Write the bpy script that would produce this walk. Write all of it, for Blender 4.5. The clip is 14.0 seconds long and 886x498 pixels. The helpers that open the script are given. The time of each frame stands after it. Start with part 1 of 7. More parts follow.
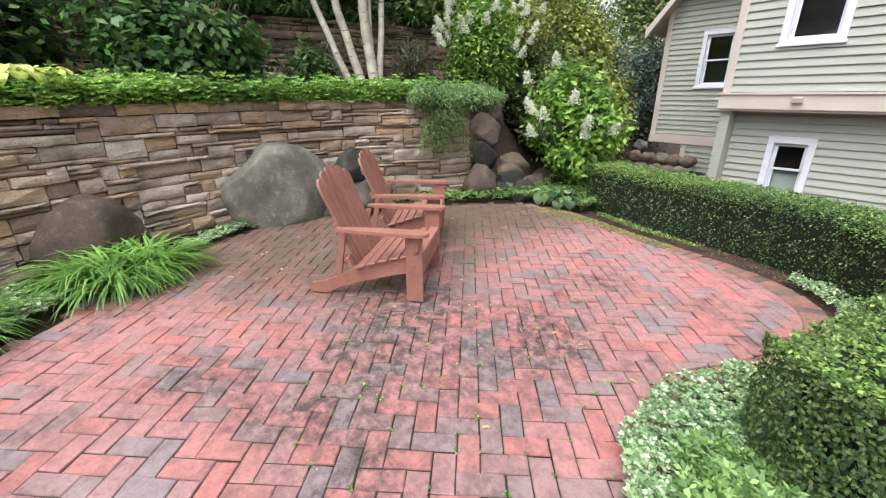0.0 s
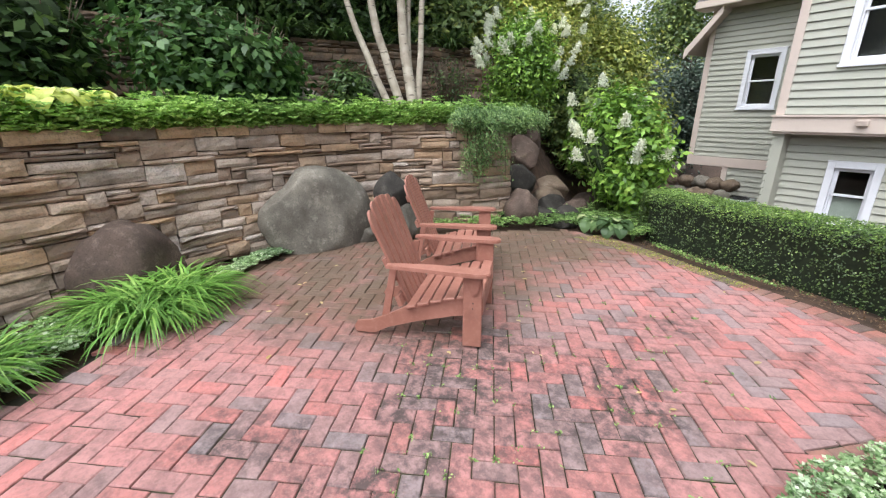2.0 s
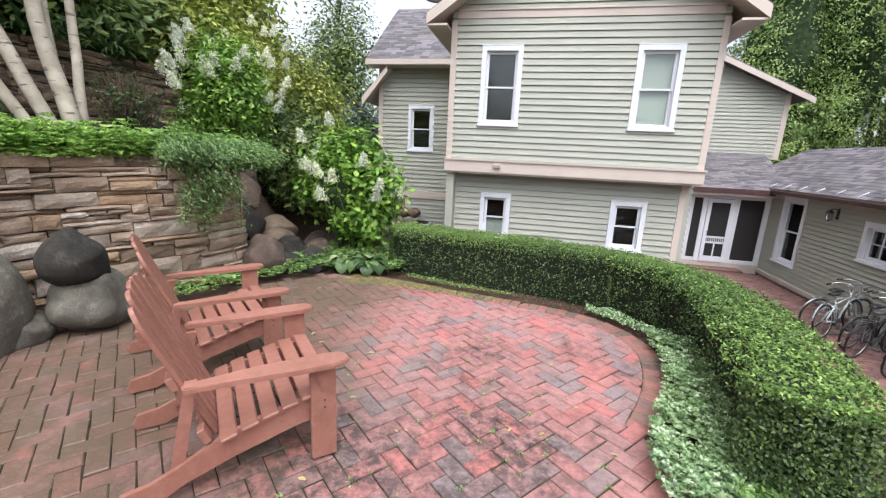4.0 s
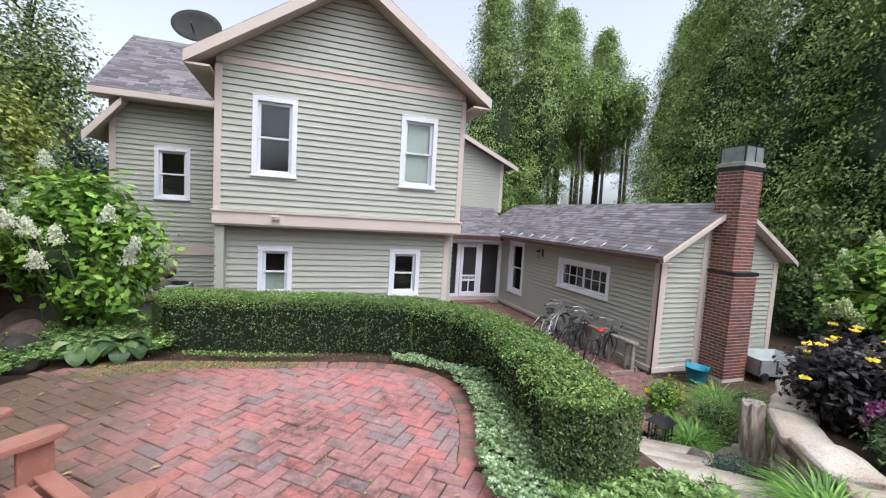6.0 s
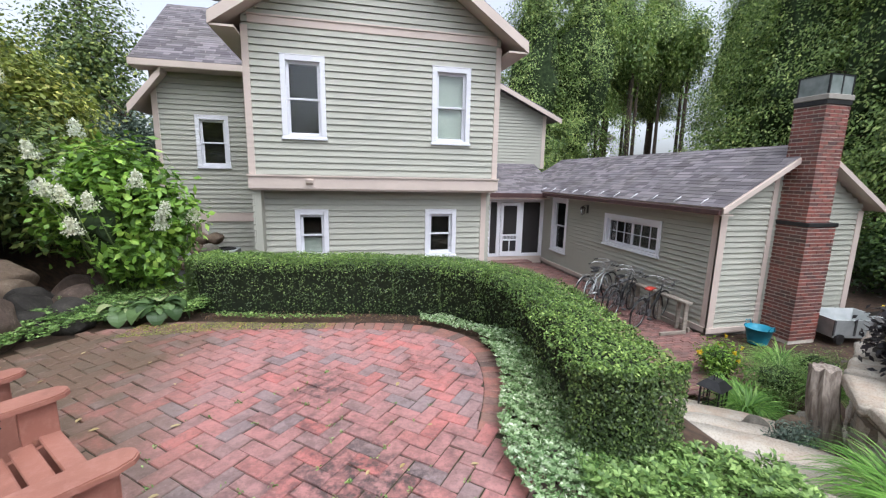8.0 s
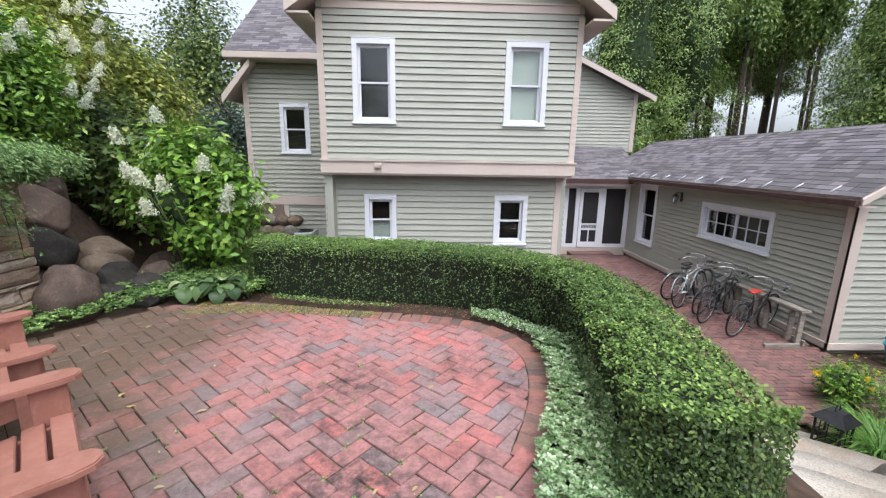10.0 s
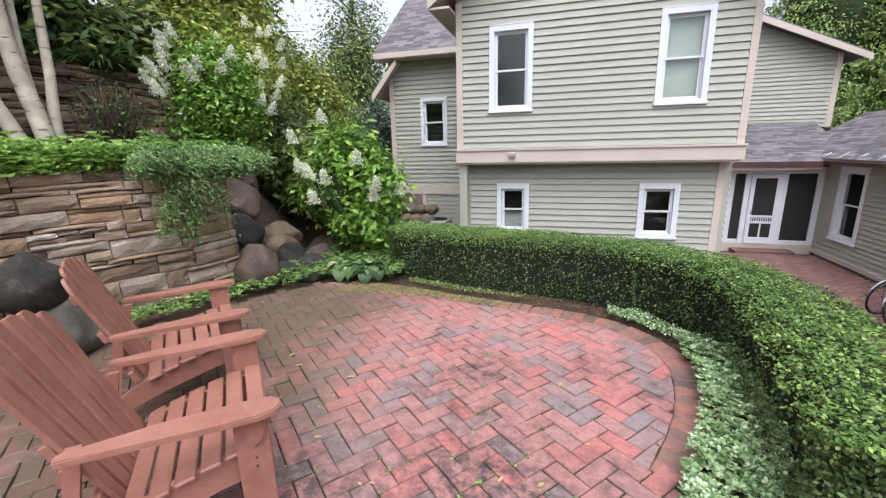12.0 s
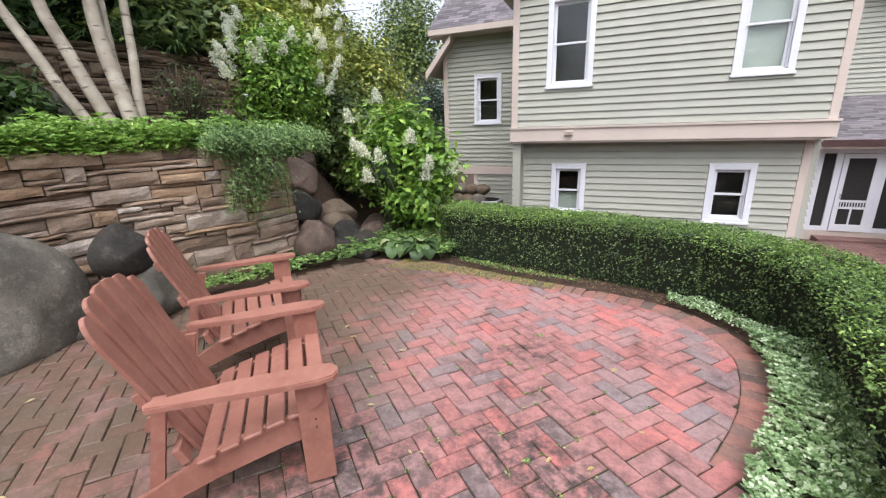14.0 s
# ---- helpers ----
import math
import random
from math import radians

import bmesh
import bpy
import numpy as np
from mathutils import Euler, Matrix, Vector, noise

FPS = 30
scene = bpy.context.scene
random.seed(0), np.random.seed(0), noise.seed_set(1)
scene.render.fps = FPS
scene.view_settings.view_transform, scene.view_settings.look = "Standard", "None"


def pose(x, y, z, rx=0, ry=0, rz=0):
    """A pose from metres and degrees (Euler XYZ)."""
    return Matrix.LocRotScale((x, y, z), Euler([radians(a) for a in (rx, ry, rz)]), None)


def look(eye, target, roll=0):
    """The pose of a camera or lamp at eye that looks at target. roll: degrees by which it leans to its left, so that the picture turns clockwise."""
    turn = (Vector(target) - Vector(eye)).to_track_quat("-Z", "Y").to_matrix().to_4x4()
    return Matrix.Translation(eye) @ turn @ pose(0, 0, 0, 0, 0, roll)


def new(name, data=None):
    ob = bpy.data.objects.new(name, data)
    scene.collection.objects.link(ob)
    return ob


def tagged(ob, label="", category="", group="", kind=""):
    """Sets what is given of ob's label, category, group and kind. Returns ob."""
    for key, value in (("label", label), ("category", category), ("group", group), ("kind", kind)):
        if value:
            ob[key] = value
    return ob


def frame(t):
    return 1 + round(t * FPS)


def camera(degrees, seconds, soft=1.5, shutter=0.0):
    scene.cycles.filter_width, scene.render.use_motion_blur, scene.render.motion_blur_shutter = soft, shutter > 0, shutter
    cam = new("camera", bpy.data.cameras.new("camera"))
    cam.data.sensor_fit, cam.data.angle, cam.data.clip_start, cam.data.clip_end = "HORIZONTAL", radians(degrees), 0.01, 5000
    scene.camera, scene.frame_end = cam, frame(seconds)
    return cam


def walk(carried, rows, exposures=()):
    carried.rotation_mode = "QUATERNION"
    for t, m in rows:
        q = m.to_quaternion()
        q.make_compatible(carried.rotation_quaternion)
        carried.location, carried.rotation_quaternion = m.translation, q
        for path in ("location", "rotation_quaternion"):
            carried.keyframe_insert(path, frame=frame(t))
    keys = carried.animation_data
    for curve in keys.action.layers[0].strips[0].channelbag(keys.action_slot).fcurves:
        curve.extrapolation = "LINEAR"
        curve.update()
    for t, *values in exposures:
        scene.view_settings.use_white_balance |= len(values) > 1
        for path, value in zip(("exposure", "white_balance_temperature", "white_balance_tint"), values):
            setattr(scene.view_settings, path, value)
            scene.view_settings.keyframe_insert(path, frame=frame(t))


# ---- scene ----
cam = camera(94.5, 14.0, soft=1.25)
PATH = [
    (0, (0.349, 0.155, 1.515), (-1.142, 1.287, 0.811), -0.2),
    (0.5, (0.354, 0.166, 1.503), (-1.156, 1.266, 0.787), 0.2),
    (1, (0.334, 0.141, 1.501), (-1.195, 1.219, 0.794), 0.5),
    (1.5, (0.184, 0.127, 1.497), (-1.369, 1.183, 0.809), 0.7),
    (2, (-0.089, 0.116, 1.554), (-1.656, 1.192, 0.93), -0.1),
    (2.5, (-0.357, 0.003, 1.579), (-1.805, 1.232, 0.952), -2.0),
    (3, (-0.644, -0.058, 1.56), (-1.776, 1.439, 0.868), -0.2),
    (3.5, (-0.916, -0.025, 1.573), (-1.798, 1.668, 0.978), 1.6),
    (4, (-1.095, -0.014, 1.602), (-1.5, 1.893, 1.154), 2.8),
    (4.1, (-1.142, -0.02, 1.608), (-1.425, 1.915, 1.192), 3.0),
    (4.2, (-1.198, -0.019, 1.617), (-1.359, 1.938, 1.237), 3.3),
    (6.3, (-1.447, 0.001, 1.674), (-0.788, 1.883, 1.516), 3.4),
    (6.5, (-1.421, 0.001, 1.656), (-0.779, 1.887, 1.481), 3.1),
    (7, (-1.337, 0.034, 1.605), (-0.771, 1.938, 1.367), 2.6),
    (7.2, (-1.293, 0.062, 1.605), (-0.754, 1.969, 1.34), 2.4),
    (9.3, (-1.004, 0.455, 1.563), (-0.769, 2.395, 1.138), 0.6),
    (9.5, (-0.956, 0.486, 1.574), (-0.772, 2.43, 1.145), 0.9),
    (10, (-0.854, 0.527, 1.562), (-0.784, 2.48, 1.136), 0.9),
    (10.5, (-0.836, 0.539, 1.571), (-0.863, 2.492, 1.143), 0.5),
    (11, (-0.827, 0.558, 1.564), (-0.993, 2.503, 1.126), 0.1),
    (11.5, (-0.832, 0.563, 1.562), (-1.171, 2.481, 1.107), -0.5),
    (12, (-0.874, 0.538, 1.567), (-1.424, 2.401, 1.092), -1.3),
    (12.4, (-0.911, 0.529, 1.569), (-1.621, 2.331, 1.073), -2.3),
    (12.5, (-0.915, 0.529, 1.569), (-1.652, 2.319, 1.066), -2.3),
    (13, (-0.906, 0.54, 1.556), (-1.686, 2.302, 1.022), -2.7),
    (13.5, (-0.896, 0.548, 1.548), (-1.674, 2.306, 0.998), -2.4),
    (14, (-0.895, 0.534, 1.552), (-1.665, 2.293, 0.992), -1.7),
]
walk(cam, [(t, look(eye, target, roll)) for t, eye, target, roll in PATH], exposures=[(0, 1.43, 6080, 8), (4, 1.38, 6050, 9), (6.5, 1.18, 5900, 10), (10.5, 1.22, 5920, 10), (14, 1.27, 6120, 12)])

# ---- light ----
SUN_EL, SUN_AZ = radians(64), radians(162)   # azimuth clockwise from +y
world = bpy.data.worlds.new("world")
scene.world = world
world.use_nodes = True
wn, wl = world.node_tree.nodes, world.node_tree.links
wn.clear()
sky = wn.new("ShaderNodeTexSky")
sky.sky_type, sky.sun_disc = "NISHITA", False
sky.sun_elevation, sky.sun_rotation = SUN_EL, SUN_AZ
sky.air_density, sky.dust_density, sky.ozone_density = 1.0, 4.0, 1.0
hsv = wn.new("ShaderNodeHueSaturation")
hsv.inputs["Saturation"].default_value = 0.22
wbg, wout = wn.new("ShaderNodeBackground"), wn.new("ShaderNodeOutputWorld")
wbg.inputs["Strength"].default_value = 0.13
wl.new(sky.outputs[0], hsv.inputs["Color"])
wl.new(hsv.outputs[0], wbg.inputs["Color"])
wl.new(wbg.outputs[0], wout.inputs["Surface"])
sun = new("sun", bpy.data.lights.new("sun", "SUN"))
sun.data.energy, sun.data.angle, sun.data.color = 1.15, radians(70), (1.0, 0.97, 0.93)
sun.matrix_world = look((0, 0, 0), (-math.sin(SUN_AZ) * math.cos(SUN_EL), -math.cos(SUN_AZ) * math.cos(SUN_EL), -math.sin(SUN_EL)))

# ---- materials ----


class Graph:
    def __init__(self, name):
        self.m = bpy.data.materials.new(name)
        self.m.use_nodes = True
        self.n, self.l = self.m.node_tree.nodes, self.m.node_tree.links
        self.bsdf = self.n["Principled BSDF"]
        self.out = self.n["Material Output"]
        self.pos = self.n.new("ShaderNodeNewGeometry").outputs["Position"]

    def plug(self, a, socket):
        if hasattr(a, "links"):
            self.l.new(a, socket)
        else:
            socket.default_value = a

    def noise(self, scale, detail=4.0, rough=0.55, stretch=None):
        t = self.n.new("ShaderNodeTexNoise")
        t.inputs["Scale"].default_value, t.inputs["Detail"].default_value, t.inputs["Roughness"].default_value = scale, detail, rough
        v = self.pos
        if stretch:
            mp = self.n.new("ShaderNodeMapping")
            mp.inputs["Scale"].default_value = stretch
            self.l.new(v, mp.inputs["Vector"])
            v = mp.outputs[0]
        self.l.new(v, t.inputs["Vector"])
        return t.outputs["Fac"]

    def ramp(self, fac, *stops, mode="LINEAR"):
        r = self.n.new("ShaderNodeValToRGB")
        r.color_ramp.interpolation = mode
        e = r.color_ramp.elements
        while len(e) < len(stops):
            e.new(0.5)
        for el, (p, c) in zip(e, stops):
            el.position, el.color = p, (*(c if hasattr(c, "__len__") else (c, c, c)), 1)
        self.l.new(fac, r.inputs[0])
        return r.outputs[0]

    def mix(self, fac, a, b, blend="MIX"):
        m = self.n.new("ShaderNodeMix")
        m.data_type, m.blend_type = "RGBA", blend
        for v, s in ((fac, m.inputs[0]), (a, m.inputs[6]), (b, m.inputs[7])):
            if isinstance(v, tuple):
                v = (*v, 1)
            self.plug(v, s)
        return m.outputs[2]

    def math(self, op, a, b=0.0):
        m = self.n.new("ShaderNodeMath")
        m.operation = op
        self.plug(a, m.inputs[0])
        self.plug(b, m.inputs[1])
        return m.outputs[0]

    def near(self, point, inner, outer):
        """1 within inner metres of a point, 0 beyond outer."""
        d = self.n.new("ShaderNodeVectorMath")
        d.operation = "DISTANCE"
        self.l.new(self.pos, d.inputs[0])
        d.inputs[1].default_value = point
        r = self.n.new("ShaderNodeMapRange")
        r.interpolation_type = "SMOOTHSTEP"
        for k, v in ((1, inner), (2, outer), (3, 1.0), (4, 0.0)):
            r.inputs[k].default_value = v
        self.l.new(d.outputs["Value"], r.inputs[0])
        return r.outputs[0]

    def rnd(self):
        a = self.n.new("ShaderNodeObjectInfo").outputs["Random"]
        b = self.n.new("ShaderNodeNewGeometry").outputs["Random Per Island"]
        return self.math("FRACT", self.math("ADD", a, b))

    def bump(self, height, strength=0.3, distance=0.01):
        b = self.n.new("ShaderNodeBump")
        b.inputs["Strength"].default_value, b.inputs["Distance"].default_value = strength, distance
        self.l.new(height, b.inputs["Height"])
        self.l.new(b.outputs[0], self.bsdf.inputs["Normal"])

    def done(self, color, rough=0.7, metal=0.0, spec=0.4):
        if isinstance(color, tuple):
            color = (*color, 1)
        self.plug(color, self.bsdf.inputs["Base Color"])
        self.plug(rough, self.bsdf.inputs["Roughness"])
        self.bsdf.inputs["Metallic"].default_value = metal
        self.bsdf.inputs["Specular IOR Level"].default_value = spec
        return self.m


def simple(name, c1, c2, scale=8.0, rough=0.7, bump=0.2, fine=60.0, metal=0.0, spec=0.4, stretch=None):
    """Two tones over a broad noise, broken by a fine one."""
    g = Graph(name)
    a = g.ramp(g.noise(scale, stretch=stretch), (0.35, c1), (0.65, c2))
    f = g.noise(fine, stretch=stretch)
    a = g.mix(g.math("MULTIPLY", f, 0.35), a, g.mix(0.5, a, tuple(x * 0.6 for x in c1)))
    g.bump(f, bump, 0.004)
    return g.done(a, rough, metal, spec)


def leafy(name, dark, light, tip=None, rough=0.45, glow=0.28, deep=True):
    """Leaf: each leaf has its own tone; light also comes through it."""
    dark, light, tip = [q and (q[0] * w * 1.1, q[1] * w * 0.92, q[2] * w) for q, w in ((dark, 0.6), (light, 0.85), (tip, 1.0))] if deep else (dark, light, tip)
    g = Graph(name)
    r = g.rnd()
    stops = [(0.0, dark), (0.75, light)] + ([(1.0, tip)] if tip else [])
    c = g.ramp(r, *stops)
    big = g.noise(1.7, 2.0)
    c = g.mix(g.math("MULTIPLY", big, 0.7), c, g.mix(0.5, c, tuple(x * 0.6 for x in dark)))
    wide = g.ramp(g.noise(0.55, 3.0, 0.6), (0.35, (0.8, 0.84, 0.82)), (0.65, (1.16, 1.14, 1.02)))
    c = g.mix(1.0, c, wide, "MULTIPLY")
    g.done(c, rough, 0.0, 0.35)
    tr = g.n.new("ShaderNodeBsdfTranslucent")
    g.l.new(c, tr.inputs["Color"])
    mx = g.n.new("ShaderNodeMixShader")
    mx.inputs[0].default_value = glow
    g.l.new(g.bsdf.outputs[0], mx.inputs[1])
    g.l.new(tr.outputs[0], mx.inputs[2])
    g.l.new(mx.outputs[0], g.out.inputs["Surface"])
    return g.m


def brick_material(name, tones, stain=0.55, green=0.25):
    g = Graph(name)
    r = g.rnd()
    c = g.ramp(r, *tones, mode="LINEAR")
    blot = g.ramp(g.noise(11.0, 6.0, 0.7), (0.46, 0.0), (0.6, 1.0))
    c = g.mix(g.math("MULTIPLY", blot, 0.45), c, (0.13, 0.068, 0.068))
    speck = g.ramp(g.noise(38.0, 6.0, 0.75), (0.5, 0.0), (0.6, 1.0))
    c = g.mix(g.math("MULTIPLY", speck, 0.3), c, (0.1, 0.06, 0.06))
    soot = g.ramp(g.noise(1.15, 4.0, 0.6), (0.47, 0.0), (0.68, 1.0))
    soot = g.math("MINIMUM", g.math("ADD", soot, g.math("MULTIPLY", g.near((-1.55, 1.45, 0), 0.3, 1.5), 0.75)), 1.0)
    soot = g.math("MULTIPLY", soot, g.ramp(g.noise(12.0, 6.0, 0.7), (0.4, 0.1), (0.58, 1.0)))
    c = g.mix(g.math("MULTIPLY", soot, stain), c, (0.042, 0.03, 0.03))
    damp = g.math("ADD", g.math("MULTIPLY", g.near((-4.2, 2.2, 0), 1.1, 2.6), 1.2), g.near((-3.4, 4.3, 0), 0.4, 1.5))
    moss = g.math("MULTIPLY", g.math("ADD", damp, 0.12), g.ramp(g.noise(2.6, 4.0, 0.65), (0.25, 0.25), (0.6, 1.0)))
    moss = g.math("MINIMUM", moss, 1.0)
    c = g.mix(g.math("MULTIPLY", moss, green), c, (0.095, 0.065, 0.04))
    pale = g.ramp(g.noise(45.0, 4.0, 0.7), (0.55, 0.0), (0.75, 1.0))
    c = g.mix(g.math("MULTIPLY", pale, 0.3), c, (0.46, 0.31, 0.28))
    g.bump(g.noise(120.0, 6.0, 0.7), 0.45, 0.004)
    return g.done(c, g.ramp(g.noise(3.0), (0.3, 0.5), (0.7, 0.75)), 0.0, 0.5)


BRICK = brick_material("paving_brick", [(0.0, (0.24, 0.19, 0.195)), (0.1, (0.29, 0.195, 0.19)), (0.3, (0.37, 0.19, 0.18)), (0.7, (0.44, 0.19, 0.178)), (0.88, (0.42, 0.165, 0.15)), (1.0, (0.5, 0.16, 0.145))], 0.95, 0.92)
BRICK_EDGE = brick_material("edge_brick", [(0.0, (0.12, 0.085, 0.07)), (0.5, (0.24, 0.13, 0.1)), (1.0, (0.33, 0.13, 0.1))], 0.5, 0.6)
BRICK_YARD = brick_material("yard_brick", [(0.0, (0.13, 0.075, 0.065)), (0.6, (0.2, 0.1, 0.085)), (1.0, (0.27, 0.125, 0.105))], 0.3, 0.2)
BRICK_CHIM = brick_material("chimney_brick", [(0.0, (0.09, 0.04, 0.035)), (0.5, (0.21, 0.06, 0.045)), (1.0, (0.3, 0.085, 0.06))], 0.6, 0.1)
JOINT = simple("joint_sand", (0.018, 0.015, 0.01), (0.045, 0.042, 0.02), 6.0, 0.95, 0.5, 150.0)
MORTAR = simple("mortar", (0.5, 0.46, 0.4), (0.68, 0.62, 0.55), 6.0, 0.95, 0.5, 90.0)


def stone_material(name, tones, stain=0.5, damp=0.0):
    g = Graph(name)
    c = g.ramp(g.rnd(), *tones)
    c = g.mix(g.math("MULTIPLY", g.ramp(g.noise(3.5, 5.0, 0.65, (1, 1, 2.5)), (0.45, 0.0), (0.7, 1.0)), 0.45), c, (0.34, 0.19, 0.095))
    c = g.mix(g.math("MULTIPLY", g.ramp(g.noise(2.2, 5.0, 0.7), (0.48, 0.0), (0.7, 1.0)), stain), c, (0.05, 0.042, 0.035))
    c = g.mix(g.math("MULTIPLY", g.ramp(g.noise(30.0, 5.0, 0.7), (0.5, 0.0), (0.75, 1.0)), 0.35), c, (0.42, 0.37, 0.3))
    if damp:
        # brown damp round the wall's far end, with overhanging trees' shade in the same colour
        d = g.math("MULTIPLY", g.near((-5.0, 3.5, 0.4), 1.5, 3.6), g.ramp(g.noise(1.6, 4.0, 0.65), (0.25, 0.45), (0.55, 1.0)))
        c = g.mix(g.math("MULTIPLY", d, damp), c, (0.13, 0.08, 0.05))
    c = g.mix(g.math("MULTIPLY", g.ramp(g.noise(60.0, 5.0, 0.75), (0.5, 0.0), (0.6, 1.0)), 0.35), c, (0.07, 0.055, 0.045))
    g.bump(g.noise(16.0, 9.0, 0.72, (1, 1, 2)), 0.9, 0.018)
    return g.done(c, 0.9, 0.0, 0.25)


STONE = stone_material("wall_stone", [(0.0, (0.2, 0.155, 0.125)), (0.15, (0.38, 0.28, 0.21)), (0.38, (0.52, 0.4, 0.31)), (0.55, (0.56, 0.37, 0.22)), (0.7, (0.66, 0.54, 0.45)), (0.85, (0.45, 0.37, 0.31)), (1.0, (0.8, 0.7, 0.62))], 0.55, 0.45)
# darker copy for the upper wall: the trees' shade is put into its tones
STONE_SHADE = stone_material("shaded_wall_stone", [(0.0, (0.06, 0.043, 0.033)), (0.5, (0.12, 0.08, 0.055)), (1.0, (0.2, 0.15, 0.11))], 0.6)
STONE_PALE = stone_material("pale_stone", [(0.0, (0.42, 0.37, 0.31)), (1.0, (0.6, 0.55, 0.47))], 0.15)
BACKFILL = simple("wall_core", (0.02, 0.017, 0.013), (0.04, 0.03, 0.02), 5.0, 0.95)


def boulder_material(name, a, b, lichen):
    g = Graph(name)
    c = g.ramp(g.noise(2.5, 6.0, 0.65), (0.3, a), (0.7, b))
    c = g.mix(g.math("MULTIPLY", g.ramp(g.noise(9.0, 9.0, 0.8), (0.52, 0.0), (0.66, 1.0)), 0.6), c, lichen)
    c = g.mix(g.math("MULTIPLY", g.ramp(g.noise(70.0, 5.0, 0.8), (0.5, 0.0), (0.6, 1.0)), 0.5), c, tuple(x * 0.5 for x in a))
    c = g.mix(g.math("MULTIPLY", g.ramp(g.noise(1.8, 4.0, 0.6), (0.45, 0.0), (0.65, 1.0)), 0.6), c, tuple(x * 0.45 for x in a))
    g.bump(g.noise(26.0, 9.0, 0.75), 0.9, 0.014)
    return g.done(c, 0.82, 0.0, 0.3)


BOULDER = boulder_material("grey_boulder", (0.11, 0.098, 0.08), (0.22, 0.197, 0.163), (0.4, 0.365, 0.31))
BOULDER_RED = boulder_material("rust_boulder", (0.07, 0.05, 0.04), (0.16, 0.11, 0.088), (0.28, 0.21, 0.17))
BOULDER_WET = boulder_material("wet_boulder", (0.024, 0.021, 0.018), (0.05, 0.044, 0.038), (0.12, 0.105, 0.088))
BOULDER_TAN = boulder_material("tan_boulder", (0.12, 0.085, 0.06), (0.21, 0.155, 0.11), (0.32, 0.27, 0.21))
SOIL = simple("soil", (0.035, 0.022, 0.014), (0.085, 0.05, 0.032), 9.0, 0.95, 0.8, 60.0)
GREEN_GROUND = simple("green_ground", (0.02, 0.035, 0.012), (0.05, 0.07, 0.022), 3.0, 0.95, 0.8, 40.0)


def painted_wood(name, c, c2, rough=0.55):
    g = Graph(name)
    col = g.ramp(g.noise(1.2, 4.0, 0.6, (1, 1, 0.5)), (0.3, c2), (0.65, c))
    col = g.mix(g.math("MULTIPLY", g.rnd(), 0.12), col, tuple(x * 0.8 for x in c))
    col = g.mix(g.math("MULTIPLY", g.ramp(g.noise(14.0, 5.0, 0.7), (0.55, 0.0), (0.8, 1.0)), 0.18), col, tuple(x * 0.6 for x in c2))
    g.bump(g.noise(40.0, 4.0, 0.6, (0.15, 1, 1)), 0.12, 0.003)
    return g.done(col, rough, 0.0, 0.4)


SIDING = painted_wood("sage_paint", (0.41, 0.405, 0.345), (0.37, 0.368, 0.315))
TRIM = painted_wood("beige_trim_paint", (0.6, 0.5, 0.44), (0.54, 0.45, 0.4))
WHITE = painted_wood("white_paint", (0.76, 0.76, 0.8), (0.68, 0.68, 0.73), 0.45)
# near black: the darkness of unlit rooms and openings is put into the colour
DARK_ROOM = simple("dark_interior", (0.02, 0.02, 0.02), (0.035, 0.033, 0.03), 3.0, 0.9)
BLIND = simple("blind_cloth", (0.3, 0.34, 0.3), (0.36, 0.4, 0.35), 3.0, 0.9)
CURTAIN = simple("curtain_cloth", (0.26, 0.29, 0.25), (0.33, 0.36, 0.32), 12.0, 0.9)
SCREEN = simple("insect_screen", (0.02, 0.018, 0.018), (0.03, 0.027, 0.027), 30.0, 0.8)
MAROON = simple("maroon_metal", (0.06, 0.03, 0.03), (0.09, 0.045, 0.04), 6.0, 0.5)
BLACK = simple("black_metal", (0.012, 0.012, 0.013), (0.025, 0.025, 0.026), 12.0, 0.45)
CHROME = simple("dull_steel", (0.4, 0.4, 0.4), (0.55, 0.55, 0.55), 12.0, 0.35, metal=0.9)
GREY_PLASTIC = simple("grey_plastic", (0.36, 0.38, 0.38), (0.48, 0.5, 0.5), 5.0, 0.5)
BLUE_PLASTIC = simple("blue_plastic", (0.02, 0.2, 0.3), (0.03, 0.27, 0.38), 5.0, 0.4)
DARK_GREY = simple("dark_grey_paint", (0.05, 0.05, 0.052), (0.08, 0.08, 0.083), 6.0, 0.5)
RED_PLASTIC = simple("red_plastic", (0.35, 0.03, 0.02), (0.45, 0.05, 0.03), 6.0, 0.4)
OLD_WOOD = simple("weathered_wood", (0.22, 0.19, 0.16), (0.34, 0.3, 0.25), 5.0, 0.85, 0.4, 50.0, stretch=(1, 6, 6))
DRIFTWOOD = simple("driftwood", (0.16, 0.125, 0.1), (0.4, 0.34, 0.29), 9.0, 0.9, 0.8, 60.0, stretch=(4, 4, 0.5))
CONCRETE = simple("concrete", (0.28, 0.26, 0.23), (0.38, 0.35, 0.31), 4.0, 0.9, 0.5)


